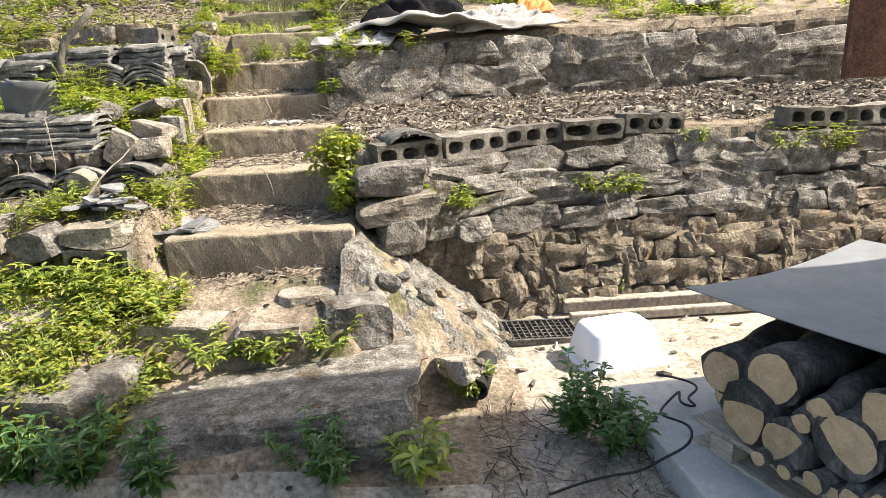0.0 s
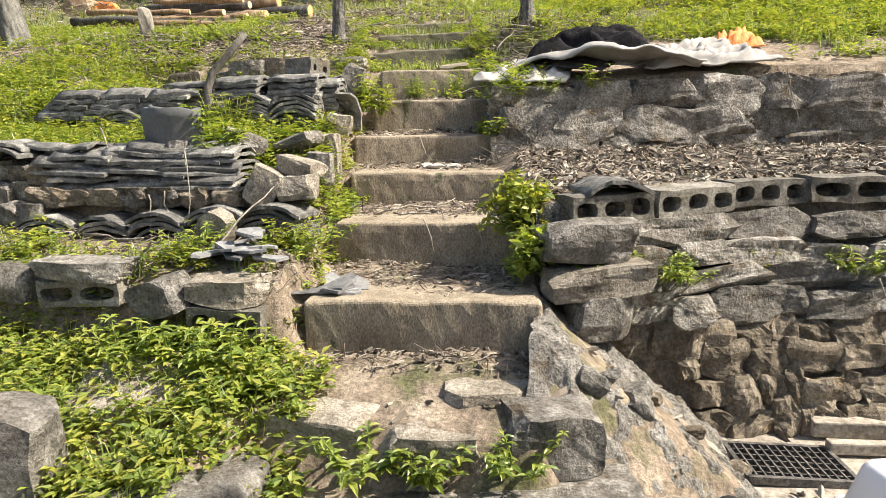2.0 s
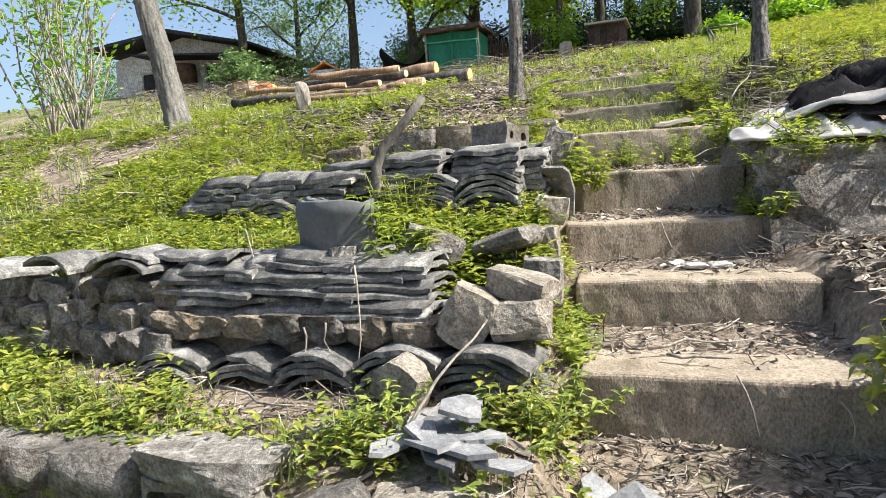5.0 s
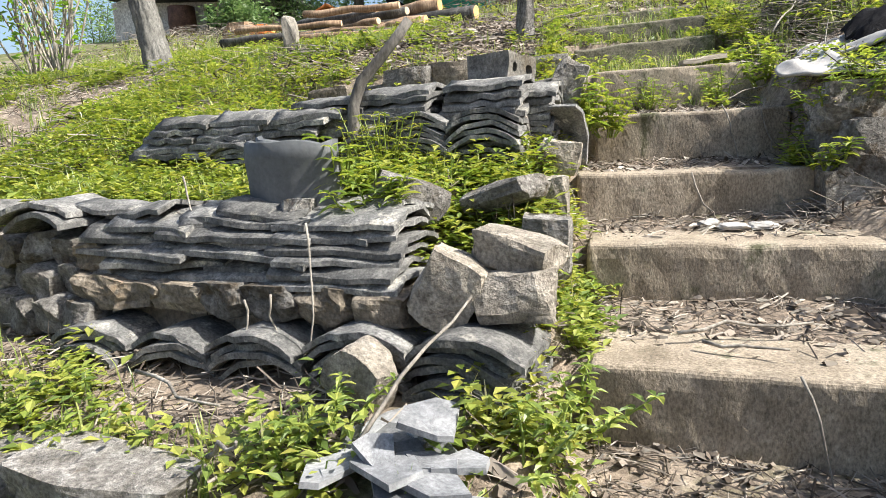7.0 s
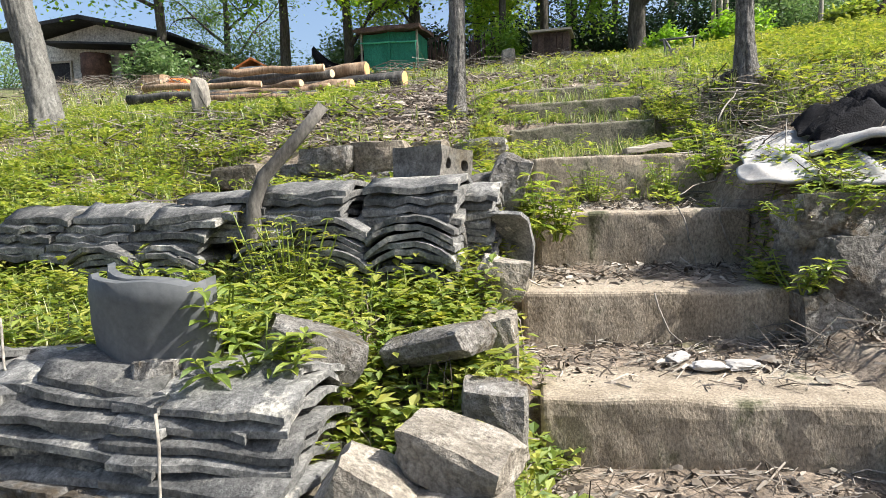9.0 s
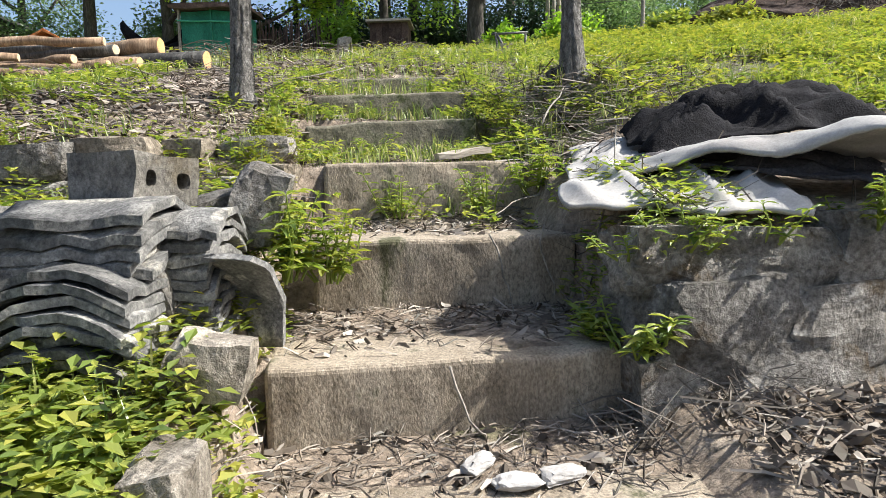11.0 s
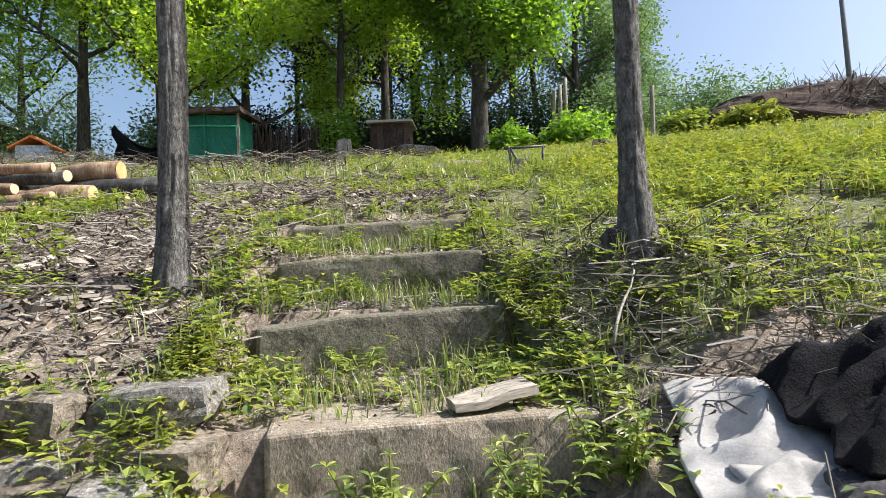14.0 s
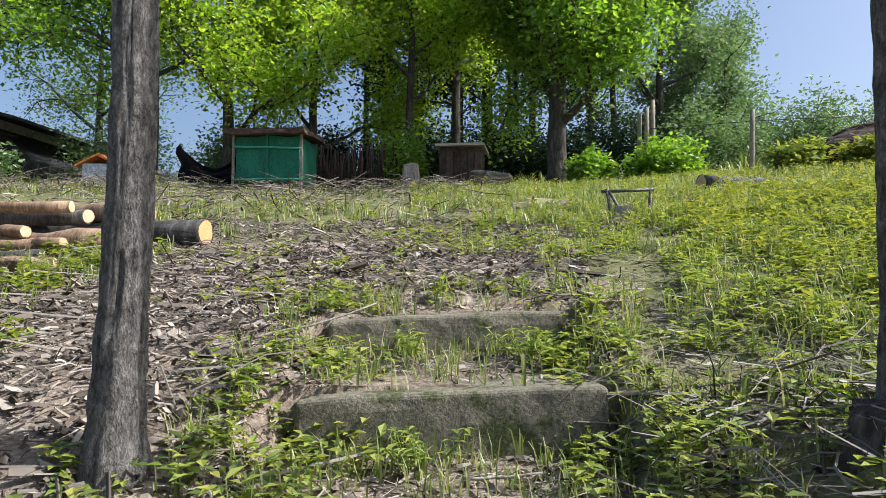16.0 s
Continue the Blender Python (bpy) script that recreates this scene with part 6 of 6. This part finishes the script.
leafy_bush("green_bush", -0.60, 3.58, 0.30, 0.17, 900, YELLOWWEED, 0.05, 301, "dense yellow-green bush beside the second step", stems=16, z=0.93, bark=WEED)
leafy_bush("green_bush", -0.55, 3.40, 0.24, 0.13, 420, WEED, 0.05, 302, "low green bush hanging over the lowest step", stems=12, z=0.78, bark=WEED)
for k, (x, y, z, n, h, s, lf, lab) in enumerate(((-1.80, 2.80, 0.50, 14, 0.20, 0.085, WEED, "bright broad-leaved weeds before the terrace stones"), (-1.62, 2.74, 0.50, 12, 0.22, 0.085, WEED, "bright broad-leaved weeds before the terrace stones"),
                                                 (-1.98, 2.76, 0.52, 12, 0.18, 0.08, WEED, "bright broad-leaved weeds before the terrace stones"), (-1.50, 2.62, 0.46, 10, 0.18, 0.08, WEED, "bright broad-leaved weeds at the stair foot"),
                                                 (0.50, 2.24, 0.08, 16, 0.26, 0.085, DEEPWEED, "dark green leafy plant beside the plinth"), (0.60, 2.12, 0.08, 12, 0.22, 0.08, DEEPWEED, "dark green leafy plant beside the plinth"),
                                                 (-0.14, 2.0, 0.08, 6, 0.18, 0.11, WEED, "long-leaved green plant beside the slab"), (-0.52, 1.98, 0.10, 10, 0.22, 0.07, DEEPWEED, "dark weeds growing against the slab"), (-0.40, 1.96, 0.10, 8, 0.18, 0.07, DEEPWEED, "dark weeds growing against the slab"),
                                                 (-1.35, 1.96, 0.12, 14, 0.24, 0.085, DEEPWEED, "dark leafy weeds in the shade of the slab"), (-1.58, 1.98, 0.12, 14, 0.24, 0.085, DEEPWEED, "dark leafy weeds in the shade of the slab"), (-1.10, 1.94, 0.10, 12, 0.2, 0.08, DEEPWEED, "dark leafy weeds in the shade of the slab"),
                                                 (-1.85, 2.02, 0.16, 14, 0.24, 0.085, DEEPWEED, "dark leafy weeds in the shade of the slab"), (-0.55, 2.56, 0.34, 8, 0.12, 0.06, WEED, "green weeds at the squared stone's foot"), (-0.82, 2.52, 0.30, 7, 0.12, 0.08, WEED, "broad green weeds before the lowest tread"),
                                                 (-1.02, 2.50, 0.32, 9, 0.12, 0.07, WEED, "broad green weeds before the lowest tread"), (0.04, 2.52, 0.10, 8, 0.14, 0.07, WEED, "green weeds round the drain pipe"),
                                                 (-1.47, 3.42, 0.90, 6, 0.12, 0.06, WEED, "bright green weed between broken tiles and step"), (-1.54, 3.28, 0.86, 5, 0.10, 0.05, WEED, "bright green weed by the broken tiles"), (-1.95, 3.24, 0.92, 5, 0.09, 0.05, WEED, "green weed on the bare terrace soil"),
                                                 (-2.28, 3.86, 1.30, 12, 0.20, 0.08, WEED, "bright weeds behind the standing tiles"), (-2.12, 3.78, 1.28, 10, 0.14, 0.08, WEED, "bright weeds beside the standing tiles"), (-2.45, 4.40, 1.38, 14, 0.24, 0.05, YELLOWWEED, "tall fresh herb round the dead branch"), (-2.35, 4.34, 1.37, 14, 0.22, 0.05, YELLOWWEED, "tall fresh herb round the dead branch"),
                                                 (-1.75, 5.0, 1.50, 12, 0.22, 0.09, WEED, "bright weeds beside the fifth step"), (-1.66, 5.12, 1.48, 10, 0.18, 0.08, YELLOWWEED, "fresh weeds beside the fifth step"), (-0.86, 4.88, 1.33, 7, 0.12, 0.07, WEED, "green weed at the foot of the upper wall"),
                                                 (-0.86, 4.92, 1.56, 6, 0.09, 0.05, WEED, "weeds on the upper wall's edge"), (-0.74, 4.94, 1.58, 6, 0.10, 0.06, WEED, "weeds on the upper wall's edge"), (-0.70, 4.98, 1.56, 8, 0.14, 0.05, WEED, "weeds on the upper wall's edge"), (-0.52, 4.96, 1.59, 5, 0.10, 0.06, WEED, "weeds on the upper wall's edge"), (-0.22, 5.02, 1.62, 6, 0.13, 0.06, WEED, "weeds on the upper wall's edge"),
                                                 (-0.02, 3.50, 0.74, 9, 0.13, 0.06, WEED, "green weeds growing from the wall's ledge"), (0.12, 3.56, 0.72, 7, 0.10, 0.06, WEED, "green weeds growing from the wall's ledge"), (0.45, 3.74, 0.74, 5, 0.09, 0.05, YELLOWWEED, "small weed growing from the wall's ledge"),
                                                 (0.92, 3.82, 0.72, 8, 0.12, 0.07, WEED, "green weeds growing from the wall's ledge"), (1.10, 3.86, 0.70, 8, 0.12, 0.07, WEED, "green weeds growing from the wall's ledge"), (1.55, 4.02, 0.96, 6, 0.10, 0.06, WEED, "green weed growing high in the wall"),
                                                 (2.15, 4.06, 0.90, 9, 0.16, 0.07, WEED, "green weeds hanging from the wall"), (2.45, 4.06, 0.88, 9, 0.18, 0.07, YELLOWWEED, "yellow-green weeds hanging from the wall"), (0.98, 3.60, 0.16, 5, 0.10, 0.05, WEED, "small weed at the trench wall's foot"),
                                                 (-0.22, 3.36, 0.74, 6, 0.12, 0.05, WEED, "weed below the corner stones"), (-1.20, 6.70, 2.08, 8, 0.13, 0.05, YELLOWWEED, "yellow-green shoots beside the seventh step"), (-1.12, 6.54, 2.02, 8, 0.12, 0.05, YELLOWWEED, "yellow-green shoots beside the seventh step"),
                                                 (-1.72, 6.45, 1.90, 6, 0.09, 0.045, WEED, "weeds before the seventh step"), (-1.80, 7.02, 2.12, 6, 0.09, 0.05, WEED, "weeds before the eighth step"), (-1.55, 7.62, 2.33, 6, 0.10, 0.055, WEED, "weeds before the ninth step"), (-1.95, 7.56, 2.33, 6, 0.10, 0.055, WEED, "weeds before the ninth step"),
                                                 (-1.55, 5.86, 1.62, 9, 0.16, 0.06, WEED, "weeds growing before the sixth step"), (-1.2, 5.88, 1.64, 9, 0.16, 0.06, WEED, "weeds growing before the sixth step"), (-1.0, 5.95, 1.70, 10, 0.18, 0.07, WEED, "weeds at the end of the sixth step"))):
    broad_plant("weed_plant", x, y, z, n, h, s, lf, 400 + k, lab, "weeds that stand out")


# ground cover
def scatter(n, x0, x1, y0, y1, keep, seed):
    rs = np.random.RandomState(seed)
    out = []
    tries = 0
    while len(out) < n and tries < n * 12:
        tries += 1
        x, y = rs.uniform(x0, x1), rs.uniform(y0, y1)
        if rs.uniform() < keep(x, y):
            out.append((x, y, ground_z(x, y)))
    return np.array(out).reshape(-1, 3), rs


def weeds(name, pts, rs, per, h, size, leaf, label):
    n = len(pts)
    per = int(per * 1.5)
    c = np.repeat(pts, per, 0)
    m = len(c)
    a = rs.uniform(0, 6.28, m)
    hh = np.repeat(rs.uniform(0.4, 1.2, n), per) * h
    f = rs.uniform(0.15, 1, m)
    root = c + np.stack([rs.normal(size=m) * 0.02, rs.normal(size=m) * 0.02, hh * f], 1)
    d = np.stack([np.cos(a), np.sin(a), rs.uniform(-0.2, 0.55, m)], 1)
    s = np.stack([-np.sin(a), np.cos(a), np.zeros(m)], 1)
    L = (size * rs.uniform(0.35, 1.1, m))[:, None]
    up = np.array((0, 0, 1.0))
    v = np.stack([root, root + d * L * 0.45 + s * L * 0.27 + up * L * 0.10, root + d * L - up * L * 0.05, root + d * L * 0.45 - s * L * 0.27 + up * L * 0.10], 1).reshape(-1, 3)
    k = np.arange(m)[:, None] * 4
    fc = np.concatenate([k + np.array([0, 1, 2]), k + np.array([0, 2, 3])], 0)
    return tagged(new(name, mesh_np(name, v, fc, leaf)), label, "weeds", kind="stuff")


def blades(name, pts, rs, per, h, w, leaf, label, category="grass"):
    c = np.repeat(pts, per, 0)
    m = len(c)
    a = rs.uniform(0, 6.28, m)
    c = c + np.stack([rs.normal(size=m) * 0.02, rs.normal(size=m) * 0.02, np.full(m, -0.01)], 1)
    L = (h * rs.uniform(0.35, 1.25, m))[:, None]
    lean = rs.uniform(0.1, 0.75, m)[:, None]
    d = np.stack([np.cos(a), np.sin(a), np.zeros(m)], 1)
    s = np.stack([-np.sin(a), np.cos(a), np.zeros(m)], 1) * w
    up = np.array((0, 0, 1.0))
    mid = c + up * L * 0.6 + d * L * lean * 0.35
    tip = c + up * L * (1 - 0.35 * lean) + d * L * lean
    v = np.stack([c - s, c + s, mid + s * 0.8, mid - s * 0.8, tip], 1).reshape(-1, 3)
    k = np.arange(m)[:, None] * 5
    fc = np.concatenate([k + np.array([0, 1, 2]), k + np.array([0, 2, 3]), k + np.array([3, 2, 4])], 0)
    return tagged(new(name, mesh_np(name, v, fc, leaf)), label, category, kind="stuff")


def litter(name, pts, rs, length, width, leaf, label, lift=0.012, tilt=0.25):
    """Dry bits lying about: short three-sided slivers."""
    m = len(pts)
    a = rs.uniform(0, 6.28, m)
    d = np.stack([np.cos(a), np.sin(a), rs.normal(size=m) * tilt], 1)
    s = np.stack([-np.sin(a), np.cos(a), rs.normal(size=m) * 0.2], 1)
    L = (length * rs.uniform(0.25, 1.4, m) ** 1.5)[:, None] / 2
    W = (width * rs.uniform(0.4, 1.5, m))[:, None] / 2
    c = pts + np.stack([np.zeros(m), np.zeros(m), rs.uniform(0.003, lift, m)], 1)
    up = np.array((0, 0, 1.0))
    b = rs.normal(size=(m, 3)) * L * 0.12
    v = np.stack([c - d * L - s * W, c - d * L + s * W, c - d * L + up * W, c + b - s * W, c + b + s * W, c + b + up * W * 1.2, c + d * L - s * W * 0.6, c + d * L + s * W * 0.6, c + d * L + up * W * 0.6], 1).reshape(-1, 3)
    k = np.arange(m)[:, None] * 9
    fc = np.concatenate([k + np.array(q) for q in ([0, 1, 4, 3], [1, 2, 5, 4], [2, 0, 3, 5], [3, 4, 7, 6], [4, 5, 8, 7], [5, 3, 6, 8])], 0)
    return tagged(new(name, mesh_np(name, v, fc, leaf)), label, "litter", kind="stuff")


def patchy(x, y, s=1.6, cut=0.0, o=0.0):
    return min(1, max(0, (nz(x, y, o, s) + 0.5 * nz(x, y, o + 3, s * 2.7) - cut) * 2.2 + 0.5))


def on_stair(x, y):
    return 2.9 < y < 8.1 and abs(x - middle_x(y)) < 0.46


def keep_left(x, y):
    if x > middle_x(y) - 0.44 and y > 2.9:
        return 0
    if y < 2.94:
        return 0.95 if x < -1.25 and y > 2.05 else (0.35 if -1.25 < x < -0.35 and 2.45 < y < 2.62 else 0.03)
    if y < 3.5:
        return 0.75 * patchy(x, y, 1.5, 0.05) if x < -1.75 else 0.12
    if y < 3.82:
        return 0.0 if x > -4.1 else 0.7
    if y < 4.52:
        return 0.9 if x < -1.7 else 0.7
    if y < 4.86:
        return 0.0 if x > -3.7 else 0.75
    if y < 5.55:
        return 0.75 * patchy(x, y, 1.4, -0.1)
    if y < 5.95:
        return 0.25 if x > -3.4 else 0.7
    return 0.45 * patchy(x, y, 1.2, 0.05)


def keep_upper(x, y):
    if on_stair(x, y):
        for ly, lz, cx, w, turn in LIPS:
            if 0 < y - math.tan(radians(turn)) * (x - cx) - ly < 0.22:
                return 0.02
        return 0.25 * patchy(x, y, 2.5, 0.0) if y > 5.4 else 0.02
    if x > -0.9:
        if y < up_face(x) + 0.15:
            return 0.0
        if -0.95 < x < 0.98 and y < 6.3:
            return 0.0
        return (0.9 if y > 7.6 or x > 0.4 else 0.5) * patchy(x, y, 1.1, -0.2)
    if x > -2.0:
        return 0.42 * patchy(x, y, 1.6, -0.05)
    return 0.28 * patchy(x, y, 1.0, 0.15)


p, rs = scatter(4200, -5.0, -1.2, 2.0, 6.0, keep_left, 21)
weeds("weed_cover", p, rs, 9, 0.10, 0.045, WEED, "bright green low weeds covering the terraces")
p, rs = scatter(1500, -5.0, -1.2, 2.0, 6.0, keep_left, 22)
weeds("weed_cover", p, rs, 8, 0.13, 0.05, YELLOWWEED, "yellow-green weeds covering the terraces")
p, rs = scatter(1500, -5.5, -1.3, 2.0, 6.4, lambda x, y: keep_left(x, y) * 0.6, 23)
blades("grass_tufts", p, rs, 7, 0.13, 0.0024, GRASS, "thin fresh grass among the terrace weeds")
p, rs = scatter(3400, -10, -3.6, 3.0, 9.0, lambda x, y: 0.8 * patchy(x, y, 1.3, 0.0), 24)
weeds("weed_cover", p, rs, 9, 0.11, 0.06, WEED, "green weeds on the open slope")
p, rs = scatter(1500, -11, -3.6, 3.0, 10.0, lambda x, y: 0.8 * patchy(x, y, 0.9, -0.1, 4), 25)
blades("grass_tufts", p, rs, 8, 0.15, 0.0035, GRASS, "grass on the open slope")
p, rs = scatter(5200, -3.5, 5.0, 5.6, 10.5, keep_upper, 26)
weeds("weed_cover", p, rs, 8, 0.10, 0.05, WEED, "green weeds on the upper slope and meadow")
p, rs = scatter(3400, -0.6, 7.0, 6.2, 12.0, keep_upper, 27)
weeds("weed_cover", p, rs, 8, 0.16, 0.06, YELLOWWEED, "yellow-green weeds of the meadow")
p, rs = scatter(5200, -2.2, 6.5, 5.8, 12.5, keep_upper, 28)
blades("meadow_grass", p, rs, 8, 0.14, 0.003, GRASS, "fresh grass of the meadow")


def keep_far(x, y):
    return 0.95 * patchy(x, y, 0.7, -0.3) if x > -2.5 - 0.2 * (y - 10) else 0.45 * patchy(x, y, 0.6, 0.1)


p, rs = scatter(9500, -14, 13, 10, 20, keep_far, 29)
blades("meadow_grass", p, rs, 8, 0.16, 0.005, GRASS, "longer grass towards the meadow's far edge")
p, rs = scatter(2400, -14, 13, 9.5, 20, keep_far, 30)
weeds("weed_cover", p, rs, 8, 0.18, 0.07, YELLOWWEED, "taller yellow-green weeds towards the far edge")
p, rs = scatter(2500, -30, 30, 19, 34, lambda x, y: 0.8, 31)
blades("far_grass", p, rs, 8, 0.5, 0.02, GRASS, "rough grass at the wood's edge")
p, rs = scatter(220, -4.4, 2.6, 2.5, 5.2, lambda x, y: 0.5 if -0.4 < x and 3.5 < y else (0.3 if x < -1.4 else 0), 32)
blades("dry_stalks", p, rs, 2, 0.16, 0.0016, STRAW, "single dry stalks standing among the stones", "dry stalks")


def keep_tread(x, y):
    if y < 2.62 or not on_stair(x, y):
        return 0.0
    for i, (ly, lz, cx, w, turn) in enumerate(LIPS):
        q = y - math.tan(radians(turn)) * (x - cx) - ly
        if -0.12 < q < 0.0:
            return 0.9
        if 0 <= q < 0.10:
            return 0.05 if i < 6 else 0.2
        if 0.10 <= q < 0.25:
            return 0.35
    return 0.8


p, rs = scatter(6000, -2.5, -0.4, 2.6, 8.2, keep_tread, 41)
litter("stair_litter", p, rs, 0.07, 0.004, STRAW, "dry stalks and bark bits lying on the treads")
p, rs = scatter(1200, -2.5, -0.4, 2.6, 8.2, keep_tread, 42)
litter("stair_litter", p, rs, 0.035, 0.014, STRAW, "dry leaf scraps lying on the treads")


def keep_terrace(x, y):
    return 1.0 if low_top(x) + 0.18 < y < up_face(x) - 0.02 and x > middle_x(y) + 0.5 else 0.0


p, rs = scatter(10000, -0.7, 4.5, 3.5, 6.0, keep_terrace, 43)
litter("terrace_litter", p, rs, 0.09, 0.006, STRAW, "thick layer of dry stalks and chips on the terrace", 0.03)
p, rs = scatter(2600, -0.7, 4.5, 3.5, 6.0, keep_terrace, 44)
litter("terrace_litter", p, rs, 0.045, 0.024, STRAW, "wood chips and dry leaves on the terrace", 0.03)


def keep_soil(x, y):
    if on_stair(x, y):
        return 0
    if y > 5.9:
        return 0.9 if x < -1.4 else (0.9 if x < -0.2 and y < 7.4 else 0.22)
    return 0.5 * patchy(x, y, 2, 0) if x < middle_x(y) - 0.4 else 0.0


p, rs = scatter(16000, -5.5, 0.2, 2.6, 10.5, keep_soil, 45)
litter("slope_litter", p, rs, 0.09, 0.0045, STRAW, "dry stalks and twigs strewn over the slope", 0.03)
p, rs = scatter(3200, -5.5, 0.2, 2.6, 10.5, keep_soil, 46)
litter("slope_litter", p, rs, 0.05, 0.022, STRAW, "dry leaves and bark chips strewn over the slope", 0.025)
p, rs = scatter(900, -5.5, 0.3, 5.0, 10.5, keep_soil, 47)
litter("twigs", p, rs, 0.42, 0.007, TWIG, "grey twigs lying on the slope", 0.05, 0.12)
p, rs = scatter(2200, -14, -2, 11, 17, lambda x, y: 0.8 * patchy(x, y, 0.6, 0.0), 48)
litter("brushwood", p, rs, 0.45, 0.010, TWIG, "grey cut brushwood lying before the hut", 0.25, 0.2)
p, rs = scatter(1800, -14, -1.5, 9.5, 17, lambda x, y: 0.8, 49)
litter("slope_litter", p, rs, 0.16, 0.02, STRAW, "pale dry litter on the upper slope", 0.05)
p, rs = scatter(260, -1.0, 2.6, 1.6, 3.5, lambda x, y: 0.7 if x < 0.7 else 0.3, 50)
litter("yard_litter", p, rs, 0.05, 0.016, STRAW, "dry leaves strewn over the yard floor", 0.01)
p, rs = scatter(420, 0.1, 0.75, 1.7, 2.5, lambda x, y: 0.9, 51)
litter("yard_litter", p, rs, 0.10, 0.004, STRAW, "dry stalks lying beside the plinth", 0.02)


def on_mound(x, y):
    return 1.0 if ((x - 5.6) / 2.2) ** 2 + ((y - 16.4) / 0.9) ** 2 < 1 else 0.0


p, rs = scatter(2600, 3.2, 8.0, 15.3, 17.4, on_mound, 61)
p[:, 2] += 0.10 + 0.58 * np.sqrt(np.maximum(0, 1 - ((p[:, 0] - 5.6) / 2.25) ** 2 - ((p[:, 1] - 16.4) / 0.95) ** 2))
litter("brushwood", p, rs, 0.45, 0.014, TWIG, "grey-brown brushwood heaped on the mound", 0.12, 0.5)
p, rs = scatter(5000, -1.2, 7.0, 6.2, 12.5, lambda x, y: 0.8 * patchy(x, y, 1.3, 0.15, 8), 62)
litter("meadow_straw", p, rs, 0.14, 0.006, STRAW, "dry straw lying in the meadow", 0.06)
p, rs = scatter(7000, -4.6, -1.3, 5.9, 9.2, lambda x, y: 0.0 if on_stair(x, y) else 0.9, 63)
litter("bark_chips", p, rs, 0.05, 0.012, STRAW, "bark chips and dry leaves under the slim tree", 0.03)
p, rs = scatter(160, -4.6, -1.2, 5.9, 9.0, lambda x, y: 0.0 if on_stair(x, y) else 0.9, 64)
litter("bark_chips", p, rs, 0.16, 0.03, STRAW, "larger pale wood scraps under the slim tree", 0.03)
p, rs = scatter(6000, -9.5, -3.4, 2.6, 9.5, lambda x, y: 0.8 * patchy(x, y, 1.3, 0.0, 6), 65)
litter("slope_litter", p, rs, 0.12, 0.006, STRAW, "dry stalks on the open slope", 0.04)
p, rs = scatter(800, -1.4, 0.0, 5.9, 7.4, lambda x, y: 0.0 if on_stair(x, y) else 0.9, 66)
litter("twigs", p, rs, 0.22, 0.005, TWIG, "tangled grey twigs and roots below the tree", 0.10, 0.3)
p, rs = scatter(500, -0.95, -0.5, 4.7, 5.5, lambda x, y: 0.9, 67)
litter("twigs", p, rs, 0.16, 0.004, TWIG, "dry twigs at the upper wall's end", 0.06, 0.4)
p, rs = scatter(160, -0.95, -0.55, 4.95, 5.5, lambda x, y: 0.9, 68)
weeds("weed_cover", p, rs, 8, 0.09, 0.045, WEED, "green weeds at the upper wall's end")


def stair_edge(x, y):
    d = middle_x(y) - 0.5 - x
    return 0.9 if -0.03 < d < 0.16 else 0.0


p, rs = scatter(420, -2.6, -1.2, 3.3, 6.4, stair_edge, 71)
weeds("weed_cover", p, rs, 8, 0.08, 0.04, YELLOWWEED, "fresh weeds along the steps' edge")
p, rs = scatter(900, -2.7, -1.2, 3.0, 6.8, stair_edge, 72)
litter("stair_litter", p, rs, 0.09, 0.004, STRAW, "dry stalks along the steps' edge", 0.03, 0.5)
p, rs = scatter(500, -3.2, -1.9, 3.02, 3.5, lambda x, y: 0.9, 73)
litter("slope_litter", p, rs, 0.13, 0.005, STRAW, "dry pale stalks on the first terrace", 0.03)
p, rs = scatter(1600, -10, -4.6, 1.2, 3.8, lambda x, y: 0.8 * patchy(x, y, 1.2, -0.1), 74)
weeds("weed_cover", p, rs, 8, 0.12, 0.06, WEED, "green weeds beside the yard")


def upper_fringe(x, y):
    return 0.8 if 6.0 < y < 8.0 and 0.30 < abs(x - middle_x(y)) < 0.62 else 0.0


p, rs = scatter(300, -2.9, -0.6, 6.0, 8.0, upper_fringe, 75)
weeds("weed_cover", p, rs, 8, 0.10, 0.05, WEED, "weeds closing over the upper steps' ends")
p, rs = scatter(420, -2.9, -0.6, 6.0, 8.2, lambda x, y: 0.6 if abs(x - middle_x(y)) < 0.7 else 0.0, 76)
blades("grass_tufts", p, rs, 7, 0.11, 0.0024, GRASS, "grass growing on the upper steps")
p, rs = scatter(900, -10, -3.5, 4.0, 9.0, lambda x, y: 0.8 * patchy(x, y, 1.0, 0.05, 3), 77)
litter("twigs", p, rs, 0.5, 0.008, TWIG, "grey brushwood twigs on the open slope", 0.06, 0.15)
p, rs = scatter(260, -2.05, -1.5, 3.62, 4.3, lambda x, y: 0.9, 78)
weeds("weed_cover", p, rs, 8, 0.09, 0.045, WEED, "fresh weeds on the bank behind the end stones")
p, rs = scatter(500, -2.05, -1.5, 3.6, 4.3, lambda x, y: 0.9, 79)
litter("slope_litter", p, rs, 0.09, 0.004, STRAW, "dry stalks on the bank behind the end stones", 0.03, 0.4)
